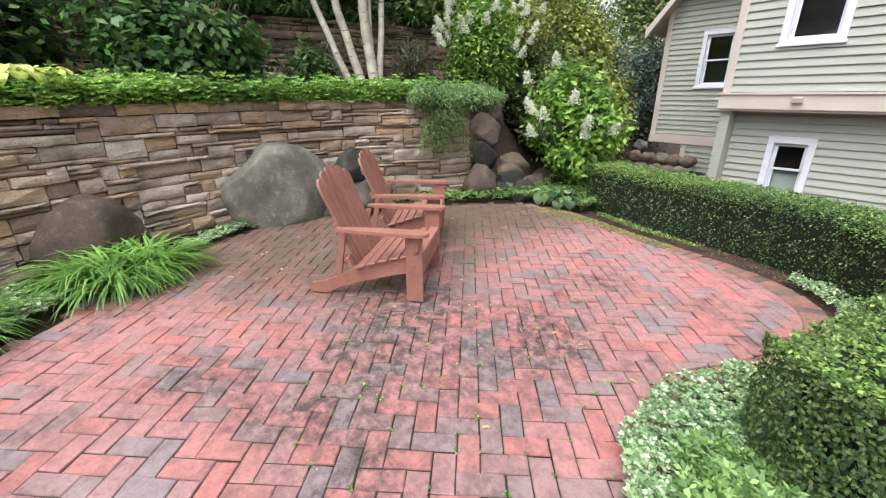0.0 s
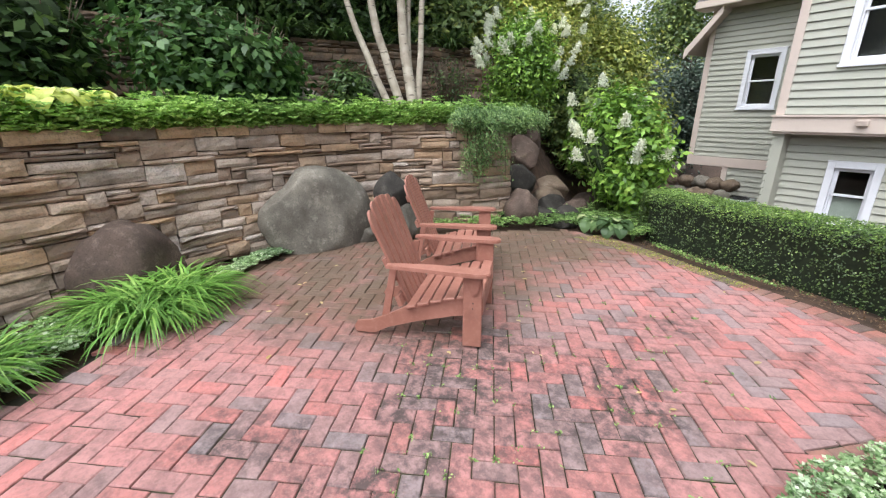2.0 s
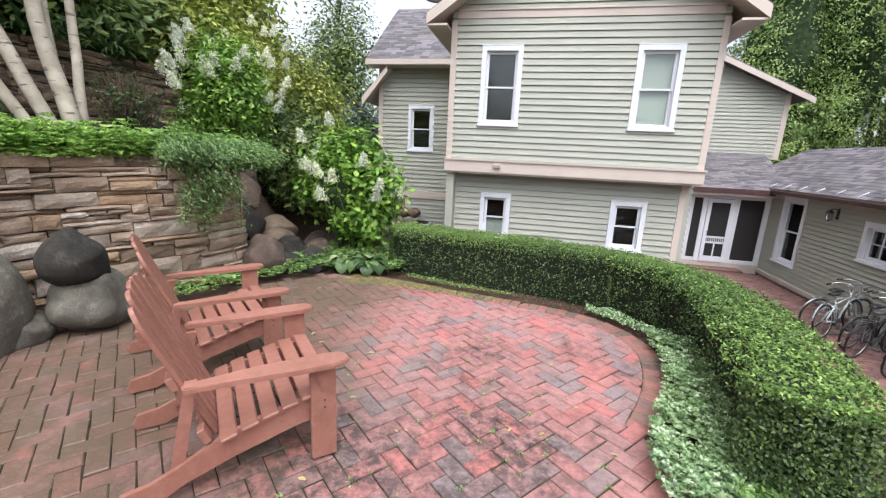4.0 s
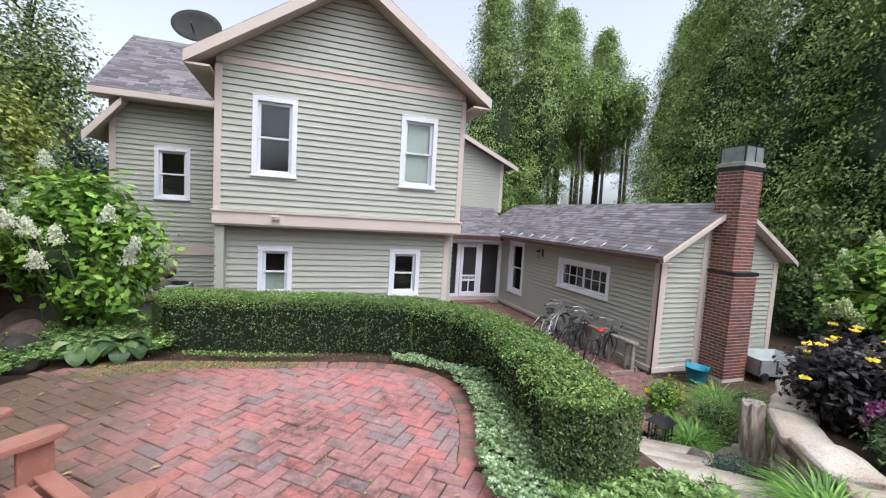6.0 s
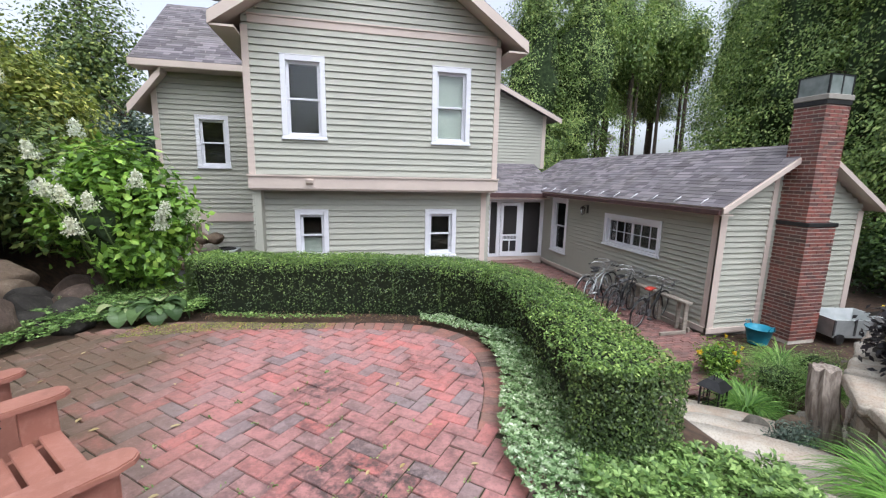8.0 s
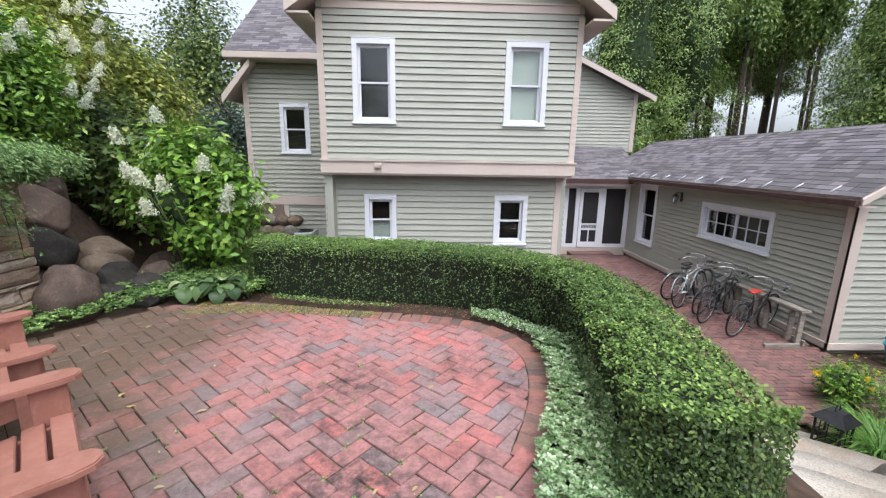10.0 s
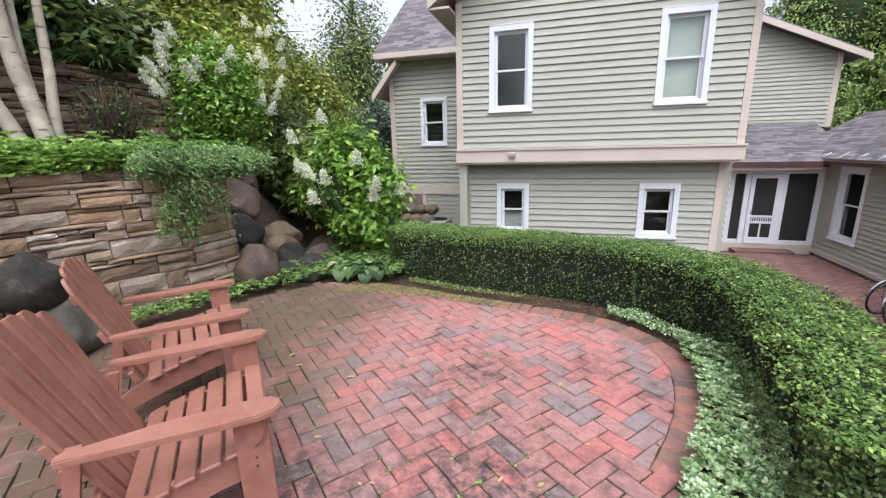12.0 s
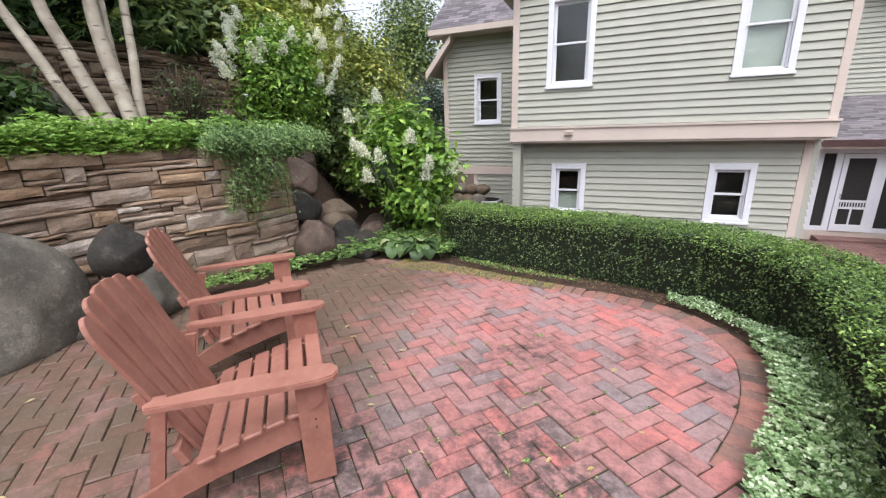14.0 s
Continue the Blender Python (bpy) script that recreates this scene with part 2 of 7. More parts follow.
def chair_material():
    g = Graph("chair_plastic_wood")
    col = g.ramp(g.noise(3.0, 4.0, 0.6), (0.3, (0.25, 0.105, 0.075)), (0.7, (0.33, 0.15, 0.112)))
    col = g.mix(g.math("MULTIPLY", g.rnd(), 0.3), col, (0.22, 0.085, 0.06))
    col = g.mix(g.math("MULTIPLY", g.ramp(g.noise(24.0, 6.0, 0.7), (0.5, 0.0), (0.7, 1.0)), 0.3), col, (0.4, 0.22, 0.18))
    col = g.mix(g.math("MULTIPLY", g.ramp(g.noise(7.0, 5.0, 0.7), (0.52, 0.0), (0.7, 1.0)), 0.35), col, (0.14, 0.06, 0.045))
    g.bump(g.noise(130.0, 5.0, 0.65), 0.3, 0.003)
    return g.done(col, 0.5, 0.0, 0.45)


CHAIR = chair_material()


def roof_material():
    g = Graph("roof_shingle")
    c = g.ramp(g.rnd(), (0.0, (0.095, 0.085, 0.095)), (0.5, (0.155, 0.14, 0.155)), (1.0, (0.23, 0.205, 0.22)))
    c = g.mix(g.math("MULTIPLY", g.ramp(g.noise(1.2, 3.0), (0.4, 0.0), (0.7, 1.0)), 0.3), c, (0.09, 0.085, 0.06))
    g.bump(g.noise(160.0, 3.0), 0.5, 0.003)
    return g.done(c, 0.9, 0.0, 0.25)


ROOF = roof_material()


def birch_material():
    g = Graph("birch_bark")
    c = g.ramp(g.noise(6.0, 4.0), (0.3, (0.24, 0.2, 0.155)), (0.7, (0.42, 0.37, 0.3)))
    marks = g.ramp(g.noise(5.0, 3.0, 0.6, (0.9, 0.9, 5.0)), (0.6, 0.0), (0.64, 1.0))
    c = g.mix(g.math("MULTIPLY", marks, 0.8), c, (0.06, 0.045, 0.035))
    g.bump(g.noise(50.0), 0.3, 0.004)
    return g.done(c, 0.75)


BIRCH = birch_material()
BARK = simple("bark", (0.05, 0.037, 0.028), (0.12, 0.09, 0.07), 10.0, 0.95, 0.8, 40.0, stretch=(3, 3, 0.6))


def glass_material(name, tint=(0.9, 0.93, 0.92), rough=0.02):
    g = Graph(name)
    g.bsdf.inputs["Transmission Weight"].default_value = 1.0
    g.bsdf.inputs["IOR"].default_value = 1.45
    return g.done(tint, rough, 0.0, 0.5)


GLASS = glass_material("window_glass")
CAP_GLASS = simple("sooty_cap_screen", (0.16, 0.19, 0.18), (0.26, 0.29, 0.28), 5.0, 0.3)
# dark side and lighter top leaves: light from above is put into both colours
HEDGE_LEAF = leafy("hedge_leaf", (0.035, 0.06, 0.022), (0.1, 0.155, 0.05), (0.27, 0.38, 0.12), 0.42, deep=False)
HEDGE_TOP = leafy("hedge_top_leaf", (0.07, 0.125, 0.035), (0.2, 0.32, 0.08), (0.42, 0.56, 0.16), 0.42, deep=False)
PACHY = leafy("groundcover_leaf", (0.07, 0.14, 0.04), (0.26, 0.4, 0.12), (0.44, 0.6, 0.22), deep=False)
PACHY_FRESH = leafy("fresh_groundcover_leaf", (0.12, 0.24, 0.05), (0.38, 0.58, 0.15), (0.58, 0.74, 0.27), glow=0.4, deep=False)
PACHY_DARK = leafy("dark_groundcover_leaf", (0.0406, 0.0975, 0.0325), (0.114, 0.227, 0.0731), (0.211, 0.357, 0.13))
VARIEG = leafy("pale_variegated_leaf", (0.1, 0.2, 0.06), (0.46, 0.6, 0.34), (0.84, 0.88, 0.74), deep=False)
LILY = leafy("grassy_leaf", (0.078, 0.182, 0.0325), (0.208, 0.403, 0.078), (0.39, 0.572, 0.156), deep=False)
HOSTA = leafy("hosta_leaf", (0.065, 0.143, 0.052), (0.169, 0.312, 0.117), (0.52, 0.65, 0.325))
HOSTA_GOLD = leafy("gold_hosta_leaf", (0.5, 0.58, 0.12), (0.68, 0.72, 0.22), (0.85, 0.86, 0.45), deep=False)
HYD_LEAF = leafy("hydrangea_leaf", (0.06, 0.13, 0.022), (0.27, 0.47, 0.07), (0.5, 0.7, 0.14), deep=False)
HYD_BLOOM = leafy("white_bloom", (0.72, 0.74, 0.6), (0.84, 0.84, 0.78), (0.88, 0.88, 0.84), 0.6, glow=0.45, deep=False)
HYD_GREEN = leafy("lime_bloom", (0.5, 0.58, 0.25), (0.7, 0.76, 0.42), (0.8, 0.82, 0.6), 0.6, deep=False)
# deeper green for planting under trees, part of the shade put into the tone
SHADE_LEAF = leafy("shade_leaf", (0.034, 0.085, 0.025), (0.105, 0.22, 0.06), (0.19, 0.34, 0.085))
FERN_LEAF = leafy("broad_shade_leaf", (0.03, 0.075, 0.02), (0.1, 0.2, 0.055), (0.19, 0.33, 0.09), deep=False)
WOOD_LEAF = leafy("woodland_leaf", (0.0598, 0.135, 0.0374), (0.194, 0.329, 0.0897), (0.404, 0.538, 0.149))
# brighter yellow green, with the sun on the bank's leaves put into the tone
YELLOW_LEAF = leafy("sunlit_leaf", (0.182, 0.286, 0.052), (0.39, 0.546, 0.104), (0.65, 0.715, 0.195))
CEDAR = leafy("cedar_spray", (0.08, 0.14, 0.045), (0.32, 0.45, 0.13), (0.62, 0.7, 0.26), glow=0.35, deep=False)
SPRUCE = leafy("spruce_needle", (0.078, 0.14, 0.109), (0.172, 0.281, 0.203), (0.312, 0.421, 0.312))
JUNIPER = leafy("juniper_spray", (0.1, 0.24, 0.075), (0.27, 0.5, 0.17), (0.42, 0.66, 0.26))
DAHLIA_LEAF = leafy("dark_dahlia_leaf", (0.02, 0.02, 0.025), (0.05, 0.05, 0.055), (0.09, 0.1, 0.09))
YELLOW_BLOOM = leafy("yellow_bloom", (0.75, 0.5, 0.02), (0.85, 0.65, 0.04), (0.9, 0.75, 0.1), 0.6, deep=False)
PURPLE_BLOOM = leafy("purple_bloom", (0.16, 0.04, 0.12), (0.3, 0.08, 0.22), (0.4, 0.16, 0.32), 0.6, deep=False)
FALLEN = leafy("fallen_leaf", (0.4, 0.3, 0.12), (0.6, 0.5, 0.3), (0.65, 0.35, 0.25), deep=False)
LITTER = leafy("leaf_litter", (0.09, 0.05, 0.03), (0.2, 0.12, 0.07), (0.34, 0.24, 0.14), deep=False)
STEM = simple("green_stem", (0.07, 0.1, 0.03), (0.12, 0.15, 0.05), 12.0, 0.7)
TWIG = simple("brown_twig", (0.06, 0.04, 0.025), (0.12, 0.085, 0.06), 12.0, 0.85)

# ---- builders ----


def mesh_ob(name, verts, faces, mat, parent=None, smooth=False):
    """A mesh object from world coordinates; under parent it keeps its place."""
    me = bpy.data.meshes.new(name)
    ob = new(name, me)
    shift = Vector((0, 0, 0))
    if parent is not None:
        ob.parent = parent
        p = parent
        while p is not None:
            shift += p.location
            p = p.parent
    me.from_pydata([Vector(v) - shift for v in verts], [], faces)
    me.materials.append(mat)
    if smooth:
        me.polygons.foreach_set("use_smooth", [True] * len(me.polygons))
    me.update()
    return ob


def part(name, bm, mat, parent=None, label="", smooth=False):
    """Links a bmesh in world coordinates as one mesh object under a thing or a part."""
    me = bpy.data.meshes.new(name)
    ob = new(name, me)
    shift = Vector((0, 0, 0))
    if parent is not None:
        ob.parent = parent
        p = parent
        while p is not None:
            shift += p.location
            p = p.parent
    bmesh.ops.translate(bm, verts=bm.verts, vec=-shift)
    bmesh.ops.recalc_face_normals(bm, faces=bm.faces)
    bm.to_mesh(me)
    bm.free()
    me.materials.append(mat)
    if smooth:
        me.polygons.foreach_set("use_smooth", [True] * len(me.polygons))
    return tagged(ob, label)


def thing(name, at, label="", category="", group="", kind=""):
    ob = new(name)
    ob.location = at
    ob.empty_display_size = 0.1
    return tagged(ob, label, category, group, kind)


def centre(ob):
    """Sets a top-level mesh's origin to the middle of its foot."""
    me = ob.data
    co = np.empty(len(me.vertices) * 3)
    me.vertices.foreach_get("co", co)
    co = co.reshape(-1, 3)
    lo, hi = co.min(0), co.max(0)
    at = Vector(((lo[0] + hi[0]) / 2, (lo[1] + hi[1]) / 2, lo[2]))
    me.transform(Matrix.Translation(-at))
    ob.location = ob.location + at
    return ob


def add_box(bm, lo, hi, m=None, bevel=0.0):
    vs = [bm.verts.new((x, y, z)) for x in (lo[0], hi[0]) for y in (lo[1], hi[1]) for z in (lo[2], hi[2])]
    fs = [bm.faces.new([vs[i] for i in q]) for q in ((0, 1, 3, 2), (4, 6, 7, 5), (0, 4, 5, 1), (2, 3, 7, 6), (0, 2, 6, 4), (1, 5, 7, 3))]
    if bevel:
        es = list({e for f in fs for e in f.edges})
        r = bmesh.ops.bevel(bm, geom=es, offset=bevel, segments=1, affect="EDGES", profile=0.5)
        vs = list({v for f in r["faces"] for v in f.verts} | {v for v in vs if v.is_valid})
    if m is not None:
        bmesh.ops.transform(bm, matrix=m, verts=vs)
    return vs


def box(name, lo, hi, mat, parent=None, m=None, bevel=0.0, label=""):
    bm = bmesh.new()
    add_box(bm, lo, hi, m, bevel)
    return part(name, bm, mat, parent, label)


def add_tube(bm, pts, radii, sides=8, caps=True):
    pts = [Vector(p) for p in pts]
    rings, n = [], len(pts)
    up = Vector((0.31, 0.17, 0.93))
    for i, p in enumerate(pts):
        d = (pts[min(i + 1, n - 1)] - pts[max(i - 1, 0)]).normalized()
        a = d.cross(up)
        a = a.normalized() if a.length > 1e-3 else d.orthogonal().normalized()
        b = d.cross(a)
        r = radii[i] if hasattr(radii, "__len__") else radii
        rings.append([bm.verts.new(p + a * r * math.cos(t) + b * r * math.sin(t)) for t in (2 * math.pi * k / sides for k in range(sides))])
    for r0, r1 in zip(rings, rings[1:]):
        for k in range(sides):
            bm.faces.new((r0[k], r0[(k + 1) % sides], r1[(k + 1) % sides], r1[k]))
    if caps:
        bm.faces.new(rings[0])
        bm.faces.new(rings[-1][::-1])


def tube(name, pts, radii, mat, parent=None, sides=8, label=""):
    bm = bmesh.new()
    add_tube(bm, pts, radii, sides)
    return part(name, bm, mat, parent, label, smooth=True)


def add_prism(bm, outline, y0, y1, m=None):
    """An outline in x and z, drawn out from y0 to y1."""
    a = [bm.verts.new((x, y0, z)) for x, z in outline]
    b = [bm.verts.new((x, y1, z)) for x, z in outline]
    n = len(outline)
    bm.faces.new(a)
    bm.faces.new(b[::-1])
    for i in range(n):
        bm.faces.new((a[i], b[i], b[(i + 1) % n], a[(i + 1) % n]))
    if m is not None:
        bmesh.ops.transform(bm, matrix=m, verts=a + b)


def rock(name, at, size, mat, seed, label, category="boulder", group="", turn=0.0, rough=0.16, sub=4, flat=0.0, taper=0.0, facets=0):
    bm = bmesh.new()
    bmesh.ops.create_icosphere(bm, subdivisions=sub, radius=1.0)
    rs = random.Random(seed)
    off = Vector((rs.uniform(0, 90), rs.uniform(0, 90), rs.uniform(0, 90)))
    planes = [(Vector((rs.gauss(0, 1), rs.gauss(0, 1), rs.gauss(0, 1))).normalized(), rs.uniform(0.72, 0.95)) for _ in range(9)]
    planes += [(Vector((rs.gauss(0, 1), rs.gauss(0, 1), rs.gauss(0, 0.8))).normalized(), rs.uniform(0.58, 0.8)) for _ in range(facets)]
    for v in bm.verts:
        p = v.co.copy()
        for n, d in planes:
            s = p.dot(n) - d
            if s > 0:
                p -= n * s * 0.8
        p += p.normalized() * (noise.noise(p * 1.6 + off) * rough + noise.noise(p * 5 + off) * rough * 0.25)
        k = 1 - taper * max(p.z, 0)
        v.co = Vector((p.x * size[0] * (0.4 + 0.6 * k), (p.y * k - taper * 0.1 * p.z) * size[1], max(p.z, -0.8 + flat) * size[2]))
    bmesh.ops.transform(bm, matrix=pose(at[0], at[1], at[2], 0, 0, turn), verts=bm.verts)
    ob = part(name, bm, mat, None, label, smooth=True)
    centre(ob)
    return tagged(ob, label, category, group)


class Leaves:
    """Many small leaves, each a folded rhombus, gathered and made into one mesh."""

    def __init__(self, seed=0):
        self.r = np.random.default_rng(seed)
        self.v, self.f, self.count = [], [], 0

    def add(self, p, n, length, width, fold=0.25, droop=None):
        """p: points; n: the ways the leaves face; droop: the ways they point."""
        p, n = np.atleast_2d(p).astype(float), np.atleast_2d(n).astype(float)
        k = len(p)
        n = n / (np.linalg.norm(n, axis=1, keepdims=True) + 1e-9)
        d = self.r.normal(size=(k, 3)) if droop is None else np.broadcast_to(droop, (k, 3)) + self.r.normal(size=(k, 3)) * 0.35
        d = d - n * (d * n).sum(1, keepdims=True)
        d /= np.linalg.norm(d, axis=1, keepdims=True) + 1e-9
        s = np.cross(n, d)
        ln = (length * self.r.uniform(0.65, 1.25, k))[:, None]
        wd = (width * self.r.uniform(0.75, 1.2, k))[:, None]
        v = np.stack([p - d * ln * 0.5, p + s * wd * 0.5 + n * wd * fold * 0.5, p + d * ln * 0.5, p - s * wd * 0.5 + n * wd * fold * 0.5], 1)
        self.v.append(v.reshape(-1, 3))
        self.count += k
        return self

    def make(self, name, mat, parent=None, label="", kind=""):
        v = np.concatenate(self.v)
        shift = np.zeros(3)
        p = parent
        while p is not None:
            shift += np.array(p.location)
            p = p.parent
        v = (v - shift).astype(np.float32)
        k = len(v) // 4
        me = bpy.data.meshes.new(name)
        me.vertices.add(4 * k)
        me.vertices.foreach_set("co", v.ravel())
        me.loops.add(4 * k)
        me.loops.foreach_set("vertex_index", np.arange(4 * k, dtype=np.int32))
        me.polygons.add(k)
        me.polygons.foreach_set("loop_start", np.arange(0, 4 * k, 4, dtype=np.int32))
        me.polygons.foreach_set("loop_total", np.full(k, 4, dtype=np.int32))
        me.update(calc_edges=True)
        me.materials.append(mat)
        ob = new(name, me)
        if parent is not None:
            ob.parent = parent
        return tagged(ob, label, "", "", kind)


def blob_points(rng, count, centre_, size, inner=0.55):
    """Points and outward ways in the outer shell of an uneven ellipsoid."""
    d = rng.normal(size=(count, 3))
    d /= np.linalg.norm(d, axis=1, keepdims=True)
    rad = rng.uniform(inner, 1.0, count)[:, None]
    return np.array(centre_) + d * rad * np.array(size), d


def smoothstep(a, b, x):
    t = np.clip((x - a) / (b - a), 0, 1)
    return t * t * (3 - 2 * t)

# ---- ground ----
YARD = -1.65
WALL_LINE = [(-3.3, -3.4), (-3.85, -2.2), (-4.3, -1.1), (-4.7, -0.2), (-5.0, 0.5), (-5.22, 1.3), (-5.32, 2.1), (-5.22, 2.8), (-4.95, 3.5), (-4.65, 4.05), (-4.6, 4.5)]
PATIO = [(0.35, 1.2), (0.3, 1.6), (0.1, 2.1), (-0.22, 2.38), (-0.02, 2.8), (0.1, 3.25), (0.12, 3.65), (-0.05, 4.05), (-0.36, 4.35), (-0.8, 4.5), (-1.35, 4.6), (-1.9, 4.68), (-2.6, 4.85),
         (-3.3, 4.95), (-3.85, 4.55), (-4.15, 4.05), (-4.4, 3.5), (-4.75, 2.9), (-5.0, 2.2), (-4.95, 1.5), (-4.75, 1.0), (-4.4, 0.5), (-3.95, 0.05), (-3.65, -0.3), (-3.2, -0.65), (-2.9, -1.3), (-2.3, -2.4), (0.9, -2.4), (1.0, 0.6)]


BED = [(1.9, 0.85), (2.3, 1.4), (2.75, 2.0), (3.1, 2.5), (3.4, 2.65), (4.0, 3.0), (4.8, 3.4), (6.4, 3.6), (9.0, 3.4), (14, -5), (0.9, -5), (0.9, 0.4)]


def along(line, s):
    """The point and the way at the share s of a line."""
    pts = [Vector((x, y, 0)) for x, y in line]
    ls = [(b - a).length for a, b in zip(pts, pts[1:])]
    d = max(0.0, min(1.0, s)) * sum(ls)
    for a, b, l in zip(pts, pts[1:], ls):
        if d <= l or b is pts[-1]:
            return a.lerp(b, d / l), (b - a).normalized()
        d -= l


def line_length(line):
    return sum(math.dist(a, b) for a, b in zip(line, line[1:]))


def inside(x, y, poly):
    c = False
    for (x0, y0), (x1, y1) in zip(poly, poly[1:] + poly[:1]):
        if (y0 > y) != (y1 > y) and x < (x1 - x0) * (y - y0) / (y1 - y0) + x0:
            c = not c
    return c


def wall_x(y):
    ys, xs = [p[1] for p in WALL_LINE], [p[0] for p in WALL_LINE]
    return float(np.interp(y, ys, xs))


UPPER_LINE = [(-6.0, -4.5), (-6.7, -2.5), (-7.25, -0.5), (-7.6, 0.8), (-7.8, 2.1), (-7.6, 3.4), (-7.35, 4.6), (-7.3, 5.6), (-7.4, 6.6)]


def upper_x(y):
    return float(np.interp(y, [p[1] for p in UPPER_LINE], [p[0] for p in UPPER_LINE]))


def terrain(x, y):
    h = 0.0
    # yard beyond the hedge and down by the steps
    out = max(y - 5.7 + 0.12 * (x + 3), 0) if x < 0 else max(y - 5.2, x - 0.95 if y > 1.3 else 0, 0)
    if x >= 0 and y > 1.3:
        out = max(out, math.hypot(max(x - 0.6, 0), max(y - 4.6, 0)) - 0.5 if y > 4.6 else x - 0.95)
    drop = 1.9 if x > 0.5 else 3.5
    h += YARD * float(smoothstep(0, drop, out))
    # terraces behind the stone wall
    if y < 4.6:
        back = wall_x(y) - x
        h += 1.4 * float(smoothstep(0.1, 0.35, back)) + 1.35 * float(smoothstep(0.15, 0.35, upper_x(y) - x)) + 0.25 * max(0, min(back - 3.0, 10))
    else:
        back = -4.9 - 0.25 * (y - 4.6) - x
        h = max(h, YARD) + (1.6 - 0.1 * (h < 0)) * float(smoothstep(-0.2, 1.4, back)) + (1.35 * float(smoothstep(0.15, 0.35, upper_x(y) - x)) if y < 6.6 else 1.35 * float(smoothstep(1.7, 3.0, back))) + 0.25 * max(0, min(back - 3.0, 10))
    # right bank with flowers
    if inside(x, y, BED):
        h = -0.12
    return h - 0.05


def axis_steps(lo, hi, fine, far):
    a = list(np.arange(lo, hi + 1e-6, fine))
    step, x = fine, hi
    right = []
    while x < far:
        step *= 1.5
        x += step
        right.append(x)
    step, x, left = fine, lo, []
    while x > -far:
        step *= 1.5
        x -= step
        left.append(x)
    return left[::-1] + a + right


def make_ground():
    xs, ys = axis_steps(-12, 14, 0.16, 900), axis_steps(-6, 22, 0.16, 900)
    vs = [(x, y, terrain(max(-40, min(x, 40)), max(-20, min(y, 40)))) for y in ys for x in xs]
    w = len(xs)
    fs = [(j * w + i, j * w + i + 1, (j + 1) * w + i + 1, (j + 1) * w + i) for j in range(len(ys) - 1) for i in range(w - 1)]
    ob = mesh_ob("ground", vs, fs, SOIL, None, True)
    return tagged(ob, "dark brown garden soil with scattered mulch", "ground", "", "structure")


make_ground()

# ---- house ----
house = thing("house", (0, 12, YARD), "sage green clapboard house with beige trim and grey shingle roofs", "house")
rnd = random.Random(5)


def cells(w0, w1, h0, h1, holes):
    xs = sorted({w0, w1, *[v for h in holes for v in (h[0], h[1]) if w0 < v < w1]})
    zs = sorted({h0, h1, *[v for h in holes for v in (h[2], h[3]) if h0 < v < h1]})
    for a, b in zip(xs, xs[1:]):
        for c, d in zip(zs, zs[1:]):
            if not any(h[0] <= (a + b) / 2 <= h[1] and h[2] <= (c + d) / 2 <= h[3] for h in holes):
                yield a, b, c, d


def facade(name, m, w0, w1, h0, h1, holes, top=None, boards=True, expose=0.139):
    """A wall in its own frame (x along, y inwards, z up) with clapboards. top(x): the height of a sloping top."""
    bm = bmesh.new()
    for a, b, c, d in cells(w0, w1, h0, h1, holes):
        add_box(bm, (a, 0.02, c), (b, 0.16, d), m)
    if top:
        peak = sorted({w0, w1, *top[0]})
        add_prism(bm, [(w0, h1), (w1, h1)] + [(x, top[1](x)) for x in peak[::-1] if top[1](x) > h1 + 0.01], 0.02, 0.16, m)
    bmesh.ops.remove_doubles(bm, verts=bm.verts, dist=0.0005)
    wall = part(name, bm, SIDING, house)
    if not boards:
        return wall
    z = h0
    hi = max(top[1](x) for x in top[0]) if top else h1
    while z < hi - 0.02:
        z1 = min(z + expose, hi)
        spans = [(w0, w1)]
        if top and z > h1 - 0.01:
            xs = np.linspace(w0, w1, 400)
            ok = [x for x in xs if top[1](x) > z + expose * 0.8]
            if not ok:
                break
            spans = [(min(ok), max(ok))]
        for h in holes:
            if h[2] < z1 - 0.015 and h[3] > z + 0.015:
                spans = [s for a, b in spans for s in ((a, min(b, h[0])), (max(a, h[1]), b)) if s[1] - s[0] > 0.02]
        for a, b in spans:
            bm = bmesh.new()
            j = rnd.uniform(-0.0015, 0.0015)
            add_prism(bm, [(0.019, z + 0.014), (-0.034 + j, z + 0.012), (-0.006 + j, z1 + 0.001), (0.019, z1 + 0.001)], a, b, m @ Matrix(((0, 1, 0, 0), (1, 0, 0, 0), (0, 0, 1, 0), (0, 0, 0, 1))))
            part("clapboard", bm, SIDING, wall)
        z = z1
    return wall


def trim_board(name, m, a, b, c, d, y0=-0.035, y1=0.018, parent=None, mat=None):
    return box(name, (a, y0, c), (b, y1, d), mat or TRIM, parent or house, m, 0.004)


